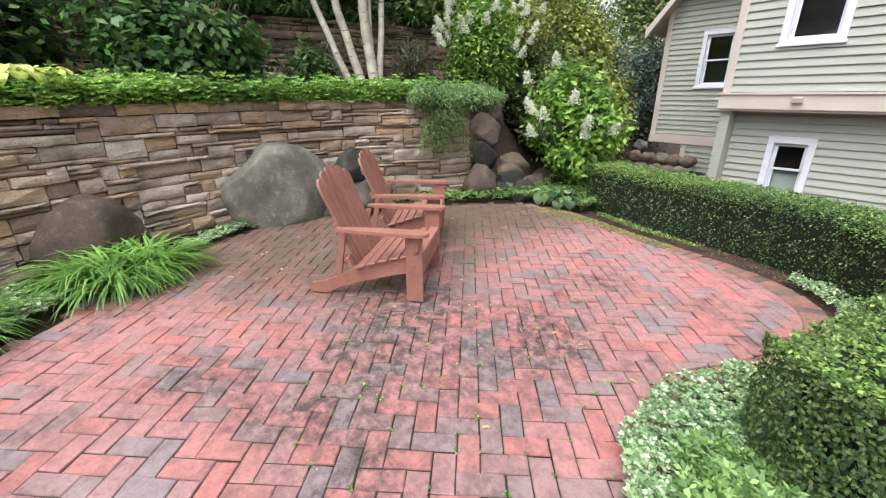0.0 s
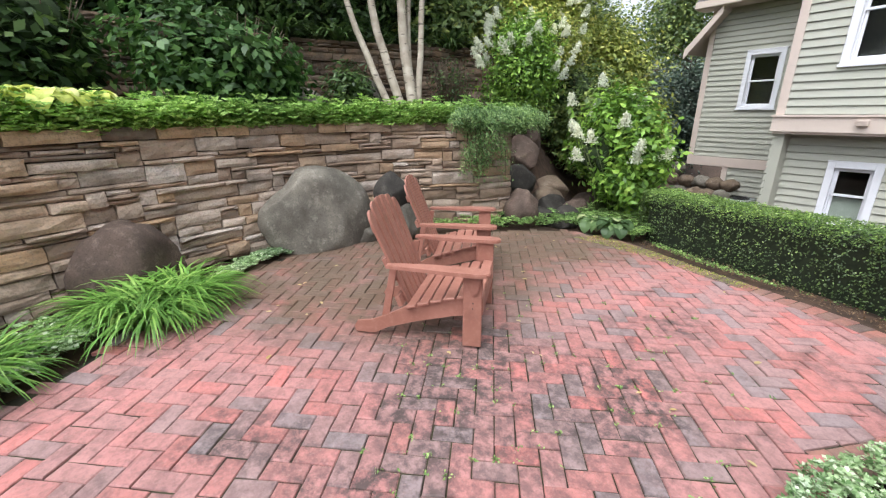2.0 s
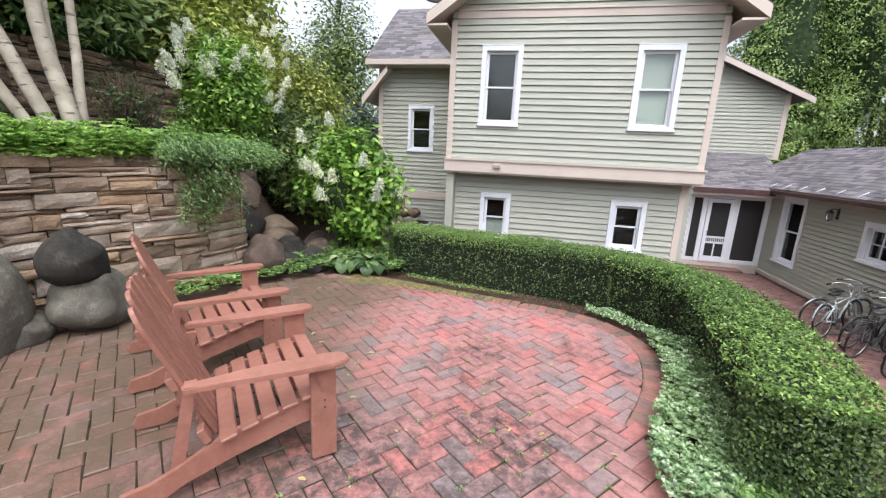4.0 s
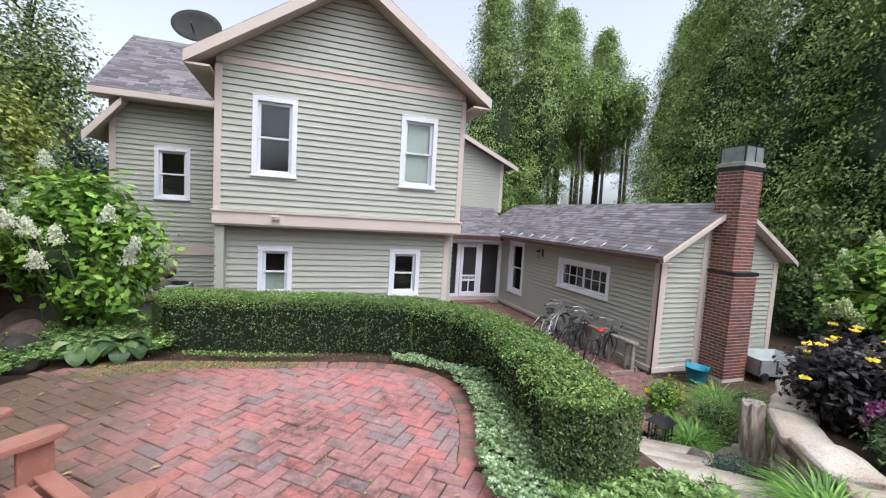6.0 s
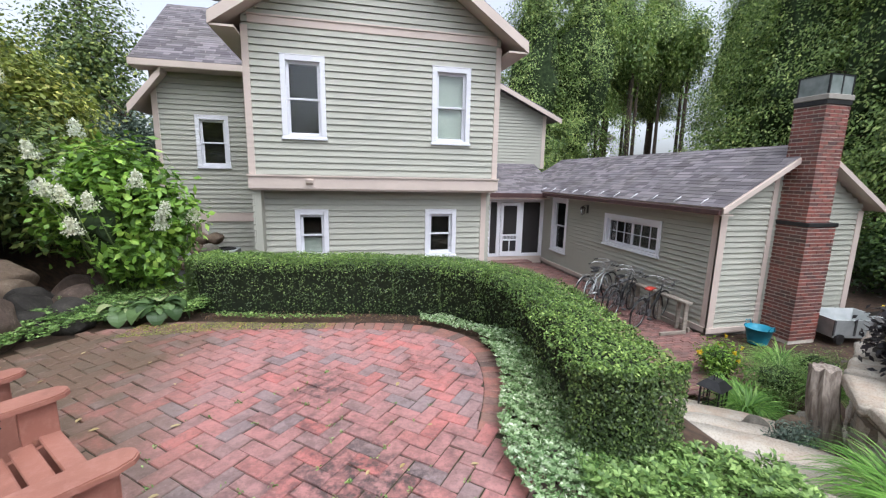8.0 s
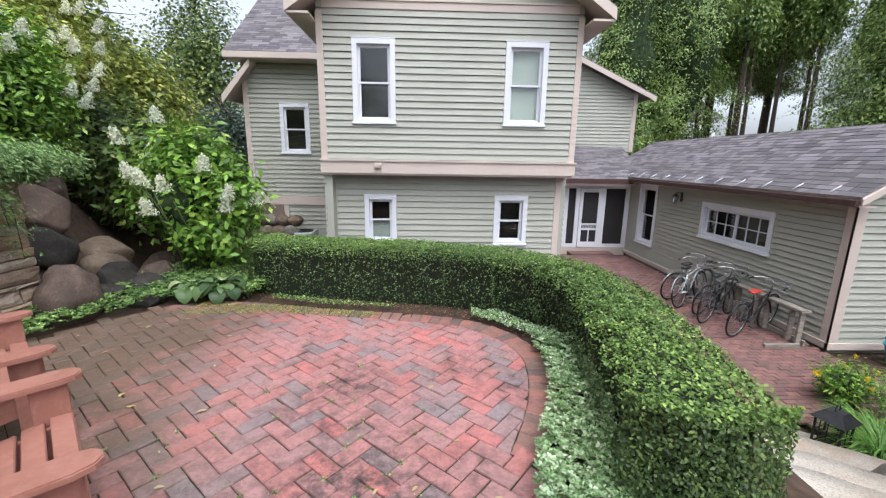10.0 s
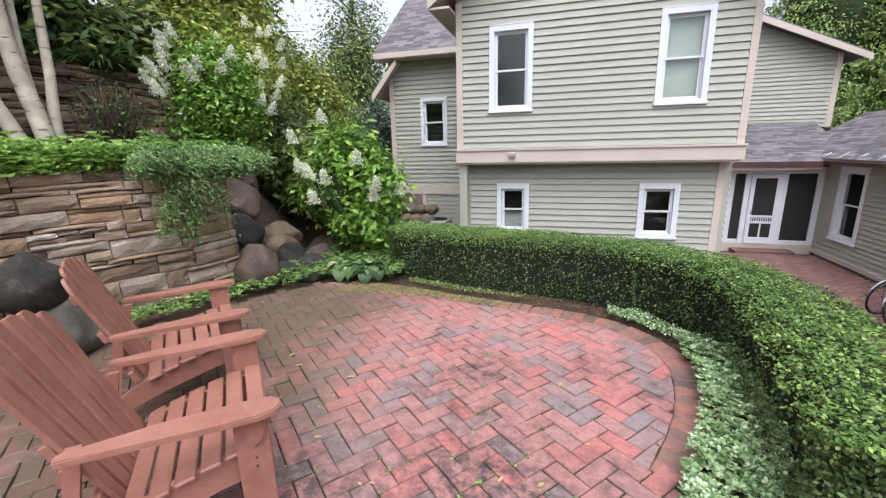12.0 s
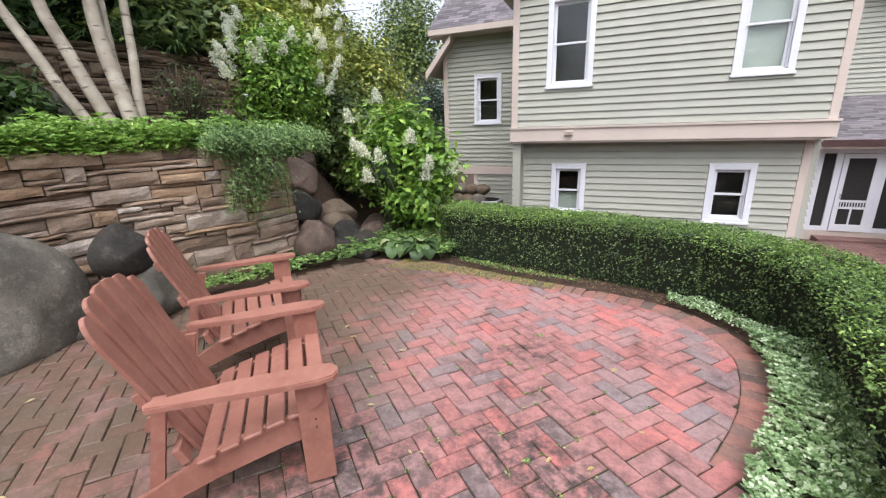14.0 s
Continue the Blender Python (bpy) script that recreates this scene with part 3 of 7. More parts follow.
def window(m, x0, x1, z0, z1, style="double", fill=None, casing=0.11):
    """A window whose casing spans x0..x1 and z0..z1."""
    w = thing("window", Vector(m @ Vector(((x0 + x1) / 2, 0, z0))) - house.location, "")
    w.parent = house
    ix0, ix1, iz0, iz1 = x0 + casing, x1 - casing, z0 + casing * 0.9, z1 - casing
    bm = bmesh.new()
    add_box(bm, (x0, -0.045, iz0), (ix0, 0.03, z1), m, 0.004)
    add_box(bm, (ix1, -0.045, iz0), (x1, 0.03, z1), m, 0.004)
    add_box(bm, (ix0, -0.045, iz1), (ix1, 0.03, z1), m, 0.004)
    add_box(bm, (x0 - 0.01, -0.05, z1), (x1 + 0.01, 0.01, z1 + 0.02), m, 0.003)
    part("casing", bm, WHITE, w, "white painted window casing")
    bm = bmesh.new()
    add_box(bm, (x0 - 0.02, -0.075, z0), (x1 + 0.02, 0.03, z0 + 0.05), m, 0.006)
    add_box(bm, (x0, -0.045, z0 + 0.05), (x1, 0.03, iz0), m, 0.004)
    part("sill", bm, WHITE, w)
    bm = bmesh.new()
    for a, b, c, d in ((ix0, ix0 + 0.02, iz0, iz1), (ix1 - 0.02, ix1, iz0, iz1), (ix0, ix1, iz0, iz0 + 0.02), (ix0, ix1, iz1 - 0.02, iz1)):
        add_box(bm, (a, 0.03, c), (b, 0.14, d), m)
    part("jamb", bm, WHITE, w)
    mid = (iz0 + iz1) / 2

    def sash(a, b, c, d, y, bars=(0, 0)):
        bm = bmesh.new()
        s = 0.04
        for q in ((a, a + s, c, d), (b - s, b, c, d), (a + s, b - s, c, c + s), (a + s, b - s, d - s, d)):
            add_box(bm, (q[0], y, q[2]), (q[1], y + 0.035, q[3]), m, 0.003)
        for i in range(bars[0]):
            xx = a + (b - a) * (i + 1) / (bars[0] + 1)
            add_box(bm, (xx - 0.01, y + 0.004, c + s), (xx + 0.01, y + 0.03, d - s), m)
        for i in range(bars[1]):
            zz = c + (d - c) * (i + 1) / (bars[1] + 1)
            add_box(bm, (a + s, y + 0.006, zz - 0.01), (b - s, y + 0.028, zz + 0.01), m)
        sh = part("sash", bm, WHITE, w)
        bm = bmesh.new()
        add_box(bm, (a + s, y + 0.015, c + s), (b - s, y + 0.019, d - s), m)
        pane = part("pane", bm, GLASS, sh)
        pane.visible_shadow = False

    if style == "double":
        sash(ix0 + 0.02, ix1 - 0.02, mid - 0.02, iz1 - 0.02, 0.04)
        sash(ix0 + 0.02, ix1 - 0.02, iz0 + 0.02, mid + 0.02, 0.08)
    else:
        cx = (ix0 + ix1) / 2
        sash(ix0 + 0.02, cx, iz0 + 0.02, iz1 - 0.02, 0.05, (2, 1))
        sash(cx, ix1 - 0.02, iz0 + 0.02, iz1 - 0.02, 0.05, (2, 1))
    if fill:
        mat, a, b = fill
        box("blind", (ix0 + 0.03, 0.135, iz0 + (iz1 - iz0) * a), (ix1 - 0.03, 0.15, iz0 + (iz1 - iz0) * b), mat, w, m)
    # added box behind the glass, its near-black colour standing in for an unlit room
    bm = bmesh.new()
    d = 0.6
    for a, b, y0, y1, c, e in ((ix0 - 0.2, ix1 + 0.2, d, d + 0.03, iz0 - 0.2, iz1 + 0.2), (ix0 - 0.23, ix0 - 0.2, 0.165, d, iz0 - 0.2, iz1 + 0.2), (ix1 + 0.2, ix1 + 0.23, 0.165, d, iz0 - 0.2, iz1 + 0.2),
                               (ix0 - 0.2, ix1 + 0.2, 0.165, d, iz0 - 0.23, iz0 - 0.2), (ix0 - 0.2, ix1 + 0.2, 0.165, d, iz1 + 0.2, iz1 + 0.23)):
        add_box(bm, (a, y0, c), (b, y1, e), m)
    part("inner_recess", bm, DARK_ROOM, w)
    return w


def hole(x0, x1, z0, z1, c=0.1):
    return (x0 + c, x1 - c, z0 + c, z1 - c)


def roof(name, corners, thick=0.12, rows=0.14, tab=0.3, fascia=TRIM):
    """A roof slope from its eave left, eave right, ridge right and ridge left corners, with its shingles."""
    a, b, c, d = [Vector(p) for p in corners]
    n = (b - a).cross(d - a).normalized()
    if n.z < 0:
        n = -n
    bm = bmesh.new()
    vs = [bm.verts.new(p - n * t) for t in (0, thick) for p in (a, b, c, d)]
    for q in ((0, 1, 2, 3), (7, 6, 5, 4), (0, 4, 5, 1), (1, 5, 6, 2), (2, 6, 7, 3), (3, 7, 4, 0)):
        bm.faces.new([vs[i] for i in q])
    r = part(name, bm, fascia, house)
    V, F = [], []
    up = (d - a).length
    k = int(up / rows)
    rs = random.Random(len(name) + int(a.x * 10))
    for i in range(k + 1):
        s0, s1 = i * rows / up, min((i + 1.35) * rows / up, 1.0)
        if s0 >= 1:
            break
        p0, q0, p1, q1 = a.lerp(d, s0), b.lerp(c, s0), a.lerp(d, s1), b.lerp(c, s1)
        run = (q0 - p0).length
        x = -rs.uniform(0, tab)
        while x < run:
            w = tab * rs.choice((0.5, 0.8, 1.0, 1.3))
            u0, u1 = max(x, 0) / run, min(x + w - 0.006, run) / run
            x += w
            if u1 - u0 < 0.002:
                continue
            t = 0.009 + rs.uniform(0, 0.006)
            base = len(V)
            lo0, lo1, hi0, hi1 = p0.lerp(q0, u0), p0.lerp(q0, u1), p1.lerp(q1, u0), p1.lerp(q1, u1)
            V += [lo0 + n * 0.001, lo1 + n * 0.001, lo0 + n * t, lo1 + n * t, hi0 + n * 0.003, hi1 + n * 0.003]
            F += [(base, base + 1, base + 3, base + 2), (base + 2, base + 3, base + 5, base + 4), (base, base + 2, base + 4), (base + 1, base + 5, base + 3)]
    sh = mesh_ob("shingles", V, F, ROOF, r)
    sh["kind"] = "stuff"
    return r


def gable_top(mid, peak, slope):
    return ((mid,), lambda x: peak - abs(x - mid) * slope)


I4 = Matrix.Identity(4)
MU = pose(0, 9.96, 0)          # upper front
ML = pose(0, 10.32, 0)         # lower front
MLEFT = pose(0, 13.7, 0)       # set-back left part
EAVE, MIDX, PEAK, SLOPE = 4.55, -0.42, 6.72, 0.68

up_win = [(-2.52, -1.6, 2.3, 4.04), (0.77, 1.69, 2.3, 4.04)]
lo_win = [(-2.38, -1.63, -0.46, 0.73), (0.71, 1.51, -0.46, 0.74)]
facade("front_wall", MU, -3.23, 2.4, 1.54, EAVE, [hole(*w) for w in up_win], gable_top(MIDX, PEAK, SLOPE))
facade("lower_wall", ML, -3.2, 2.28, YARD, 1.28, [hole(*w) for w in lo_win])
window(MU, *up_win[0])
window(MU, *up_win[1], fill=(BLIND, 0.0, 1.0))
window(ML, *lo_win[0], fill=(CURTAIN, 0.0, 0.45))
window(ML, *lo_win[1])
trim_board("corner_board", MU, -3.25, -3.11, 1.54, EAVE)
trim_board("corner_board", MU, 2.29, 2.42, 1.54, EAVE)
trim_board("belt_board", MU, -3.11, 2.29, EAVE + 0.05, EAVE + 0.2)
trim_board("belt_cap", MU, -3.11, 2.29, EAVE + 0.2, EAVE + 0.235, -0.06)
trim_board("skirt_board", MU, -3.26, 2.44, 1.24, 1.5, -0.1, 0.02)
trim_board("skirt_cap", MU, -3.28, 2.46, 1.5, 1.54, -0.13, 0.02)
trim_board("corner_board", ML, -3.22, -3.08, YARD, 1.24)
trim_board("corner_board", ML, 2.16, 2.3, YARD, 1.24)
box("overhang_soffit", (-3.23, 9.9, 1.2), (2.4, 10.5, 1.24), TRIM, house)
# side walls of the main block
for nm, x, y0, z0 in (("side_wall", 2.24, 10.34, YARD), ("side_wall", 2.26, 9.98, 1.54), ("side_wall", -3.2, 9.98, YARD)):
    facade(nm, pose(x + 0.16 if x > 0 else x, 0, 0) @ pose(0, 0, 0, 0, 0, 90 if x > 0 else -90) if x > 0 else pose(x, 0, 0, 0, 0, -90), y0 if x > 0 else -18, 18 if x > 0 else -y0, z0, 1.24 if z0 < 0 and x > 0 else EAVE, [])
# gable roof with overhanging rakes
Y0, Y1 = 9.42, 18.0
for sgn in (-1, 1):
    ex = MIDX + sgn * 3.28
    ez = PEAK - 3.28 * SLOPE + 0.1
    pk = PEAK + 0.1
    c = [(ex, Y0, ez), (ex, Y1, ez), (MIDX, Y1, pk), (MIDX, Y0, pk)]
    roof("main_roof", c, 0.1)
    bm = bmesh.new()
    o = 0.02
    add_prism(bm, [(ex - sgn * 0.0, ez - 0.02), (MIDX, pk - 0.02), (MIDX, pk - 0.24), (ex, ez - 0.24)], Y0 - 0.035, Y0 - 0.002)
    part("rake_board", bm, TRIM, house)
    bm = bmesh.new()
    add_prism(bm, [(ex, ez - 0.14), (MIDX, pk - 0.14), (MIDX, pk - 0.17), (ex, ez - 0.17)], Y0, 9.94)
    part("rake_soffit", bm, TRIM, house)
    box("eave_soffit", (min(ex, ex - sgn * 0.45), Y0, ez - 0.26), (max(ex, ex - sgn * 0.45), Y1, ez - 0.22), TRIM, house)
    box("eave_fascia", (ex - 0.02, Y0, ez - 0.24), (ex + 0.02, Y1, ez - 0.05), TRIM, house)
# left part
s_win = (-5.4, -4.52, 1.66, 3.15)
facade("left_wall", MLEFT, -6.43, -3.2, 0.36, 4.4, [hole(*s_win)])
facade("left_lower_wall", MLEFT, -5.42, -3.2, YARD, 0.1, [])
window(MLEFT, *s_win)
trim_board("left_band", MLEFT, -6.45, -3.2, 0.1, 0.36, -0.06)
trim_board("corner_board", MLEFT, -6.45, -6.3, 0.36, 4.3)
trim_board("corner_board", MLEFT, -5.44, -5.3, YARD, 0.1)
facade("left_end_wall", pose(-6.43, 0, 0, 0, 0, -90), -18, -13.72, 0.36, 4.4, [], boards=False)
roof("left_roof", [(-6.7, 13.15, 4.47), (-2.5, 13.15, 4.47), (-2.5, 16.2, 6.85), (-6.7, 16.2, 6.85)])
roof("left_roof_back", [(-2.5, 19.2, 4.47), (-6.7, 19.2, 4.47), (-6.7, 16.2, 6.85), (-2.5, 16.2, 6.85)])
box("eave_board", (-6.7, 13.11, 4.3), (-3.2, 13.15, 4.46), TRIM, house)
box("eave_soffit", (-6.7, 13.15, 4.28), (-3.2, 13.72, 4.3), TRIM, house)
bm = bmesh.new()
add_prism(bm, [(-6.0, 4.3), (-6.0, 4.1), (-6.86, 3.06), (-6.86, 3.3)], 13.2, 13.24)
part("rake_board", bm, TRIM, house)
bm = bmesh.new()
add_prism(bm, [(-6.0, 4.3), (-6.0, 4.2), (-6.86, 3.2), (-6.86, 3.3)], 13.24, 18)
part("side_pent_roof", bm, TRIM, house)
# far right part behind
MB = pose(0, 18, 0)
facade("rear_wall", MB, 2.4, 7.65, 2.0, 4.3, [], ((5.0, 7.65), lambda x: 4.3 + max(0, 7.65 - x) * 0.44))
trim_board("corner_board", MB, 7.5, 7.67, 2.0, 4.3)
bm = bmesh.new()
add_prism(bm, [(2.4, 6.75), (8.2, 4.15), (8.2, 3.97), (2.4, 6.55)], 17.5, 17.54)
part("rake_board", bm, TRIM, house)
bm = bmesh.new()
add_prism(bm, [(2.4, 6.8), (8.2, 4.2), (8.2, 4.1), (2.4, 6.7)], 17.54, 22)
part("rear_roof", bm, ROOF, house)
box("rear_corner_fascia", (2.42, 17.4, 4.6), (3.2, 17.5, 4.75), WHITE, house)
# porch with screen door
PY = 14.75
MP = pose(0, PY, 0)
porch = thing("screen_porch", (4.2, PY + 0.1, YARD), "white framed screen porch with a dark mesh door", "porch")
PB = -1.42
box("porch_base", (2.4, PY - 0.02, YARD - 0.1), (6.2, PY + 0.2, PB), TRIM, porch)
for i, (a, b) in enumerate(((2.42, 2.52), (3.12, 3.24), (3.86, 4.02), (4.28, 4.42), (5.2, 5.34), (6.04, 6.19))):
    box("post", (a, PY - 0.03, PB), (b, PY + 0.09, 0.66), WHITE, porch, None, 0.004)
box("head", (2.42, PY - 0.035, 0.66), (6.19, PY + 0.09, 0.8), WHITE, porch, None, 0.004)
for a, b in ((2.52, 3.12), (3.24, 3.86), (4.02, 4.28), (5.34, 6.04)):
    box("mesh_panel", (a, PY + 0.02, PB), (b, PY + 0.03, 0.66), SCREEN, porch)
    box("bottom_rail", (a, PY - 0.02, PB), (b, PY + 0.08, PB + 0.12), WHITE, porch, None, 0.004)
# added dark sheet behind the mesh in place of the porch's unlit inside
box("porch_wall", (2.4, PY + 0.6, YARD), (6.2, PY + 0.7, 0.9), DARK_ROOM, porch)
door = thing("door", Vector((4.42, PY - 0.02, PB + 0.01)) - porch.location, "white screen door with a spindle rail")
door.parent = porch
bm = bmesh.new()
for a, b, c, d in ((4.43, 4.54, PB + 0.01, 0.65), (5.08, 5.19, PB + 0.01, 0.65), (4.54, 5.08, PB + 0.01, PB + 0.2), (4.54, 5.08, 0.53, 0.65), (4.54, 5.08, -0.62, -0.56), (4.54, 5.08, -0.8, -0.74), (4.79, 4.83, PB + 0.2, -0.8)):
    add_box(bm, (a, PY - 0.05, c), (b, PY - 0.015, d), None, 0.003)
part("door_frame", bm, WHITE, door)
bm = bmesh.new()
for i in range(9):
    add_tube(bm, [(4.58 + i * 0.0575, PY - 0.032, -0.75), (4.58 + i * 0.0575, PY - 0.032, -0.61)], 0.012, 6)
part("spindles", bm, WHITE, door)
box("door_mesh", (4.54, PY - 0.03, PB + 0.2), (5.08, PY - 0.025, 0.53), SCREEN, door)
tube("door_handle", [(4.5, PY - 0.06, -0.52), (4.5, PY - 0.1, -0.5), (4.5, PY - 0.1, -0.42), (4.5, PY - 0.06, -0.4)], 0.008, BLACK, door)
box("porch_step", (4.1, PY - 0.5, YARD - 0.1), (5.6, PY - 0.04, -1.55), BRICK_YARD, porch, None, 0.01)
roof("porch_roof", [(2.42, 14.25, 1.0), (6.6, 14.25, 1.0), (7.2, 18.0, 2.2), (2.42, 18.0, 2.2)])
box("porch_fascia", (2.42, 14.2, 0.86), (6.0, 14.25, 1.02), MAROON, house)
box("porch_soffit", (2.42, 14.25, 0.8), (6.2, PY, 0.86), TRIM, house)
# garden wing
MW = Matrix(((0, 1, 0, 6.2), (1, 0, 0, 0), (0, 0, 1, 0), (0, 0, 0, 1)))   # x runs along +y, y inwards is +x
w_win, wn_win = (8.56, 10.82, -0.3, 0.6), (12.95, 14.02, -1.05, 0.88)
facade("wing_wall", MW, 7.0, 14.75, -1.5, 0.95, [hole(*w_win), hole(*wn_win)], expose=0.116)
window(MW, *w_win, style="awning")
window(MW, *wn_win)
trim_board("corner_board", MW, 6.97, 7.15, -1.5, 0.95)
trim_board("water_table", MW, 6.95, 14.75, -1.6, -1.48, -0.06)
box("foundation", (6.24, 7.04, YARD - 0.3), (9.9, 14.7, -1.6), CONCRETE, house)
MS = pose(0, 7.0, 0)
WR, WS = 8.08, 0.6
wing_top = ((WR,), lambda x: 0.95 + 0.19 + (WR - 6.2) * WS - abs(x - WR) * WS)
facade("wing_end_wall", MS, 6.2, 9.96, -1.5, 0.95, [], wing_top, expose=0.116)
trim_board("corner_board", MS, 6.165, 6.33, -1.5, 1.0)
trim_board("corner_board", MS, 9.83, 9.99, -1.5, 1.0)
trim_board("water_table", MS, 6.14, 10.0, -1.6, -1.48, -0.06)
trim_board("chimney_board", MS, 7.38, 7.5, -1.5, 1.9)
for sgn in (-1, 1):
    ex, ez = WR + sgn * 2.18, 0.98
    pz = ez + 2.18 * WS
    roof("wing_roof", [(ex, 6.72, ez + 0.1), (ex, 17.0, ez + 0.1), (WR, 17.0, pz + 0.1), (WR, 6.72, pz + 0.1)], 0.09)
    bm = bmesh.new()
    add_prism(bm, [(ex, ez + 0.08), (WR, pz + 0.08), (WR, pz - 0.03), (ex, ez - 0.03)], 6.69, 6.718)
    part("rake_board", bm, TRIM, house)
box("gutter", (5.83, 6.74, 0.94), (5.91, 14.3, 1.04), MAROON, house, None, 0.01)
box("wing_soffit", (5.91, 6.75, 0.92), (6.2, 14.7, 0.95), TRIM, house)
# chimney
chimney = thing("chimney", (7.95, 6.7, YARD), "red brick chimney with pale mortar and a glass-sided cap", "chimney")
CX0, CX1, CY0, CY1 = 7.6, 8.2, 6.42, 7.0


def chimney_box(z):
    g = 0.1 if z < 0.6 else 0.0
    return CX0 - 0.02 - 0 * g, CX1 + g * 1.2, CY0 - g * 0.6, CY1


bm = bmesh.new()
add_box(bm, (CX0 + 0.004, CY0 - 0.054, YARD - 0.1), (CX1 + 0.1, CY1, 0.75))
add_box(bm, (CX0 + 0.004, CY0 + 0.006, 0.75), (CX1 - 0.01, CY1, 3.15))
part("shaft", bm, MORTAR, chimney)
V, F = [], []
rs = random.Random(3)


def brick_box(c, s, V, F):
    b = len(V)
    V += [(c[0] + sx * s[0] / 2, c[1] + sy * s[1] / 2, c[2] + sz * s[2] / 2) for sx in (-1, 1) for sy in (-1, 1) for sz in (-1, 1)]
    F += [(b, b + 1, b + 3, b + 2), (b + 4, b + 6, b + 7, b + 5), (b, b + 4, b + 5, b + 1), (b + 2, b + 3, b + 7, b + 6), (b, b + 2, b + 6, b + 4), (b + 1, b + 5, b + 7, b + 3)]


z, row = YARD + 0.03, 0
while z < 3.12:
    low = z < 0.72
    x0, x1, y0 = CX0, CX1 + (0.11 if low else 0), CY0 - (0.06 if low else 0)
    for face in (0, 1):
        ln = (x1 - x0) if face else (CY1 - y0)
        s = -0.1 * (row % 2)
        while s < ln - 0.01:
            a, b = max(s, 0), min(s + 0.2, ln)
            s += 0.214
            if b - a < 0.03:
                continue
            pr = rs.uniform(0, 0.005)
            if face:
                brick_box((x0 + (a + b) / 2, y0 + 0.03 - pr, z + 0.029), (b - a, 0.06, 0.057), V, F)
            else:
                brick_box((x0 + 0.03 - pr, y0 + (a + b) / 2, z + 0.029), (0.06, b - a, 0.057), V, F)
    z += 0.073
    row += 1
cb = mesh_ob("bricks", V, F, BRICK_CHIM, chimney)
cb["kind"] = "stuff"
box("iron_band", (CX0 - 0.03, CY0 - 0.09, 0.74), (CX1 + 0.14, CY1, 0.82), BLACK, chimney, None, 0.01)
box("capstone", (CX0 - 0.03, CY0 - 0.03, 3.15), (CX1 + 0.03, CY1 + 0.03, 3.25), CONCRETE, chimney, None, 0.01)
for lo_, hi_ in (((CX0 + 0.03, CY0 + 0.008, 3.255), (CX1 - 0.03, CY0 + 0.014, 3.585)), ((CX0 + 0.008, CY0 + 0.03, 3.255), (CX0 + 0.014, CY1 - 0.03, 3.585)), ((CX1 - 0.014, CY0 + 0.03, 3.255), (CX1 - 0.008, CY1 - 0.03, 3.585)), ((CX0 + 0.03, CY1 - 0.014, 3.255), (CX1 - 0.03, CY1 - 0.008, 3.585))):
    box("cap_glass", lo_, hi_, CAP_GLASS, chimney)
box("cap_band", (CX0 - 0.02, CY0 - 0.02, 3.06), (CX1 + 0.01, CY1 + 0.01, 3.149), BLACK, chimney, None, 0.006)
bm = bmesh.new()
for x in (CX0, CX1 - 0.03, (CX0 + CX1) / 2):
    for y in (CY0, CY1 - 0.03):
        add_box(bm, (x, y, 3.25), (x + 0.03, y + 0.03, 3.6))
for y in (CY0, CY1 - 0.02):
    add_box(bm, (CX0, y, 3.59), (CX1, y + 0.02, 3.61))
for x in (CX0, CX1 - 0.02):
    add_box(bm, (x, CY0 + 0.021, 3.592), (x + 0.02, CY1 - 0.021, 3.612))
part("cap_frame", bm, BLACK, chimney)

# ---- hedge ----
# centre line, from the far left end round to the near end by the steps, with half its width
HEDGE = [(-2.85, 5.5), (-2.1, 5.33), (-1.3, 5.2), (-0.6, 5.08), (0.0, 4.82), (0.45, 4.35), (0.6, 3.7), (0.52, 3.0), (0.42, 2.5), (0.33, 2.02)]
HALF, HTOP = 0.34, 0.6


def hedge_section(s):
    p, d = along(HEDGE, s)
    side = Vector((d.y, -d.x, 0))
    return p, d, side


def hedge_height(u):
    return 0.6 - 0.03 * u


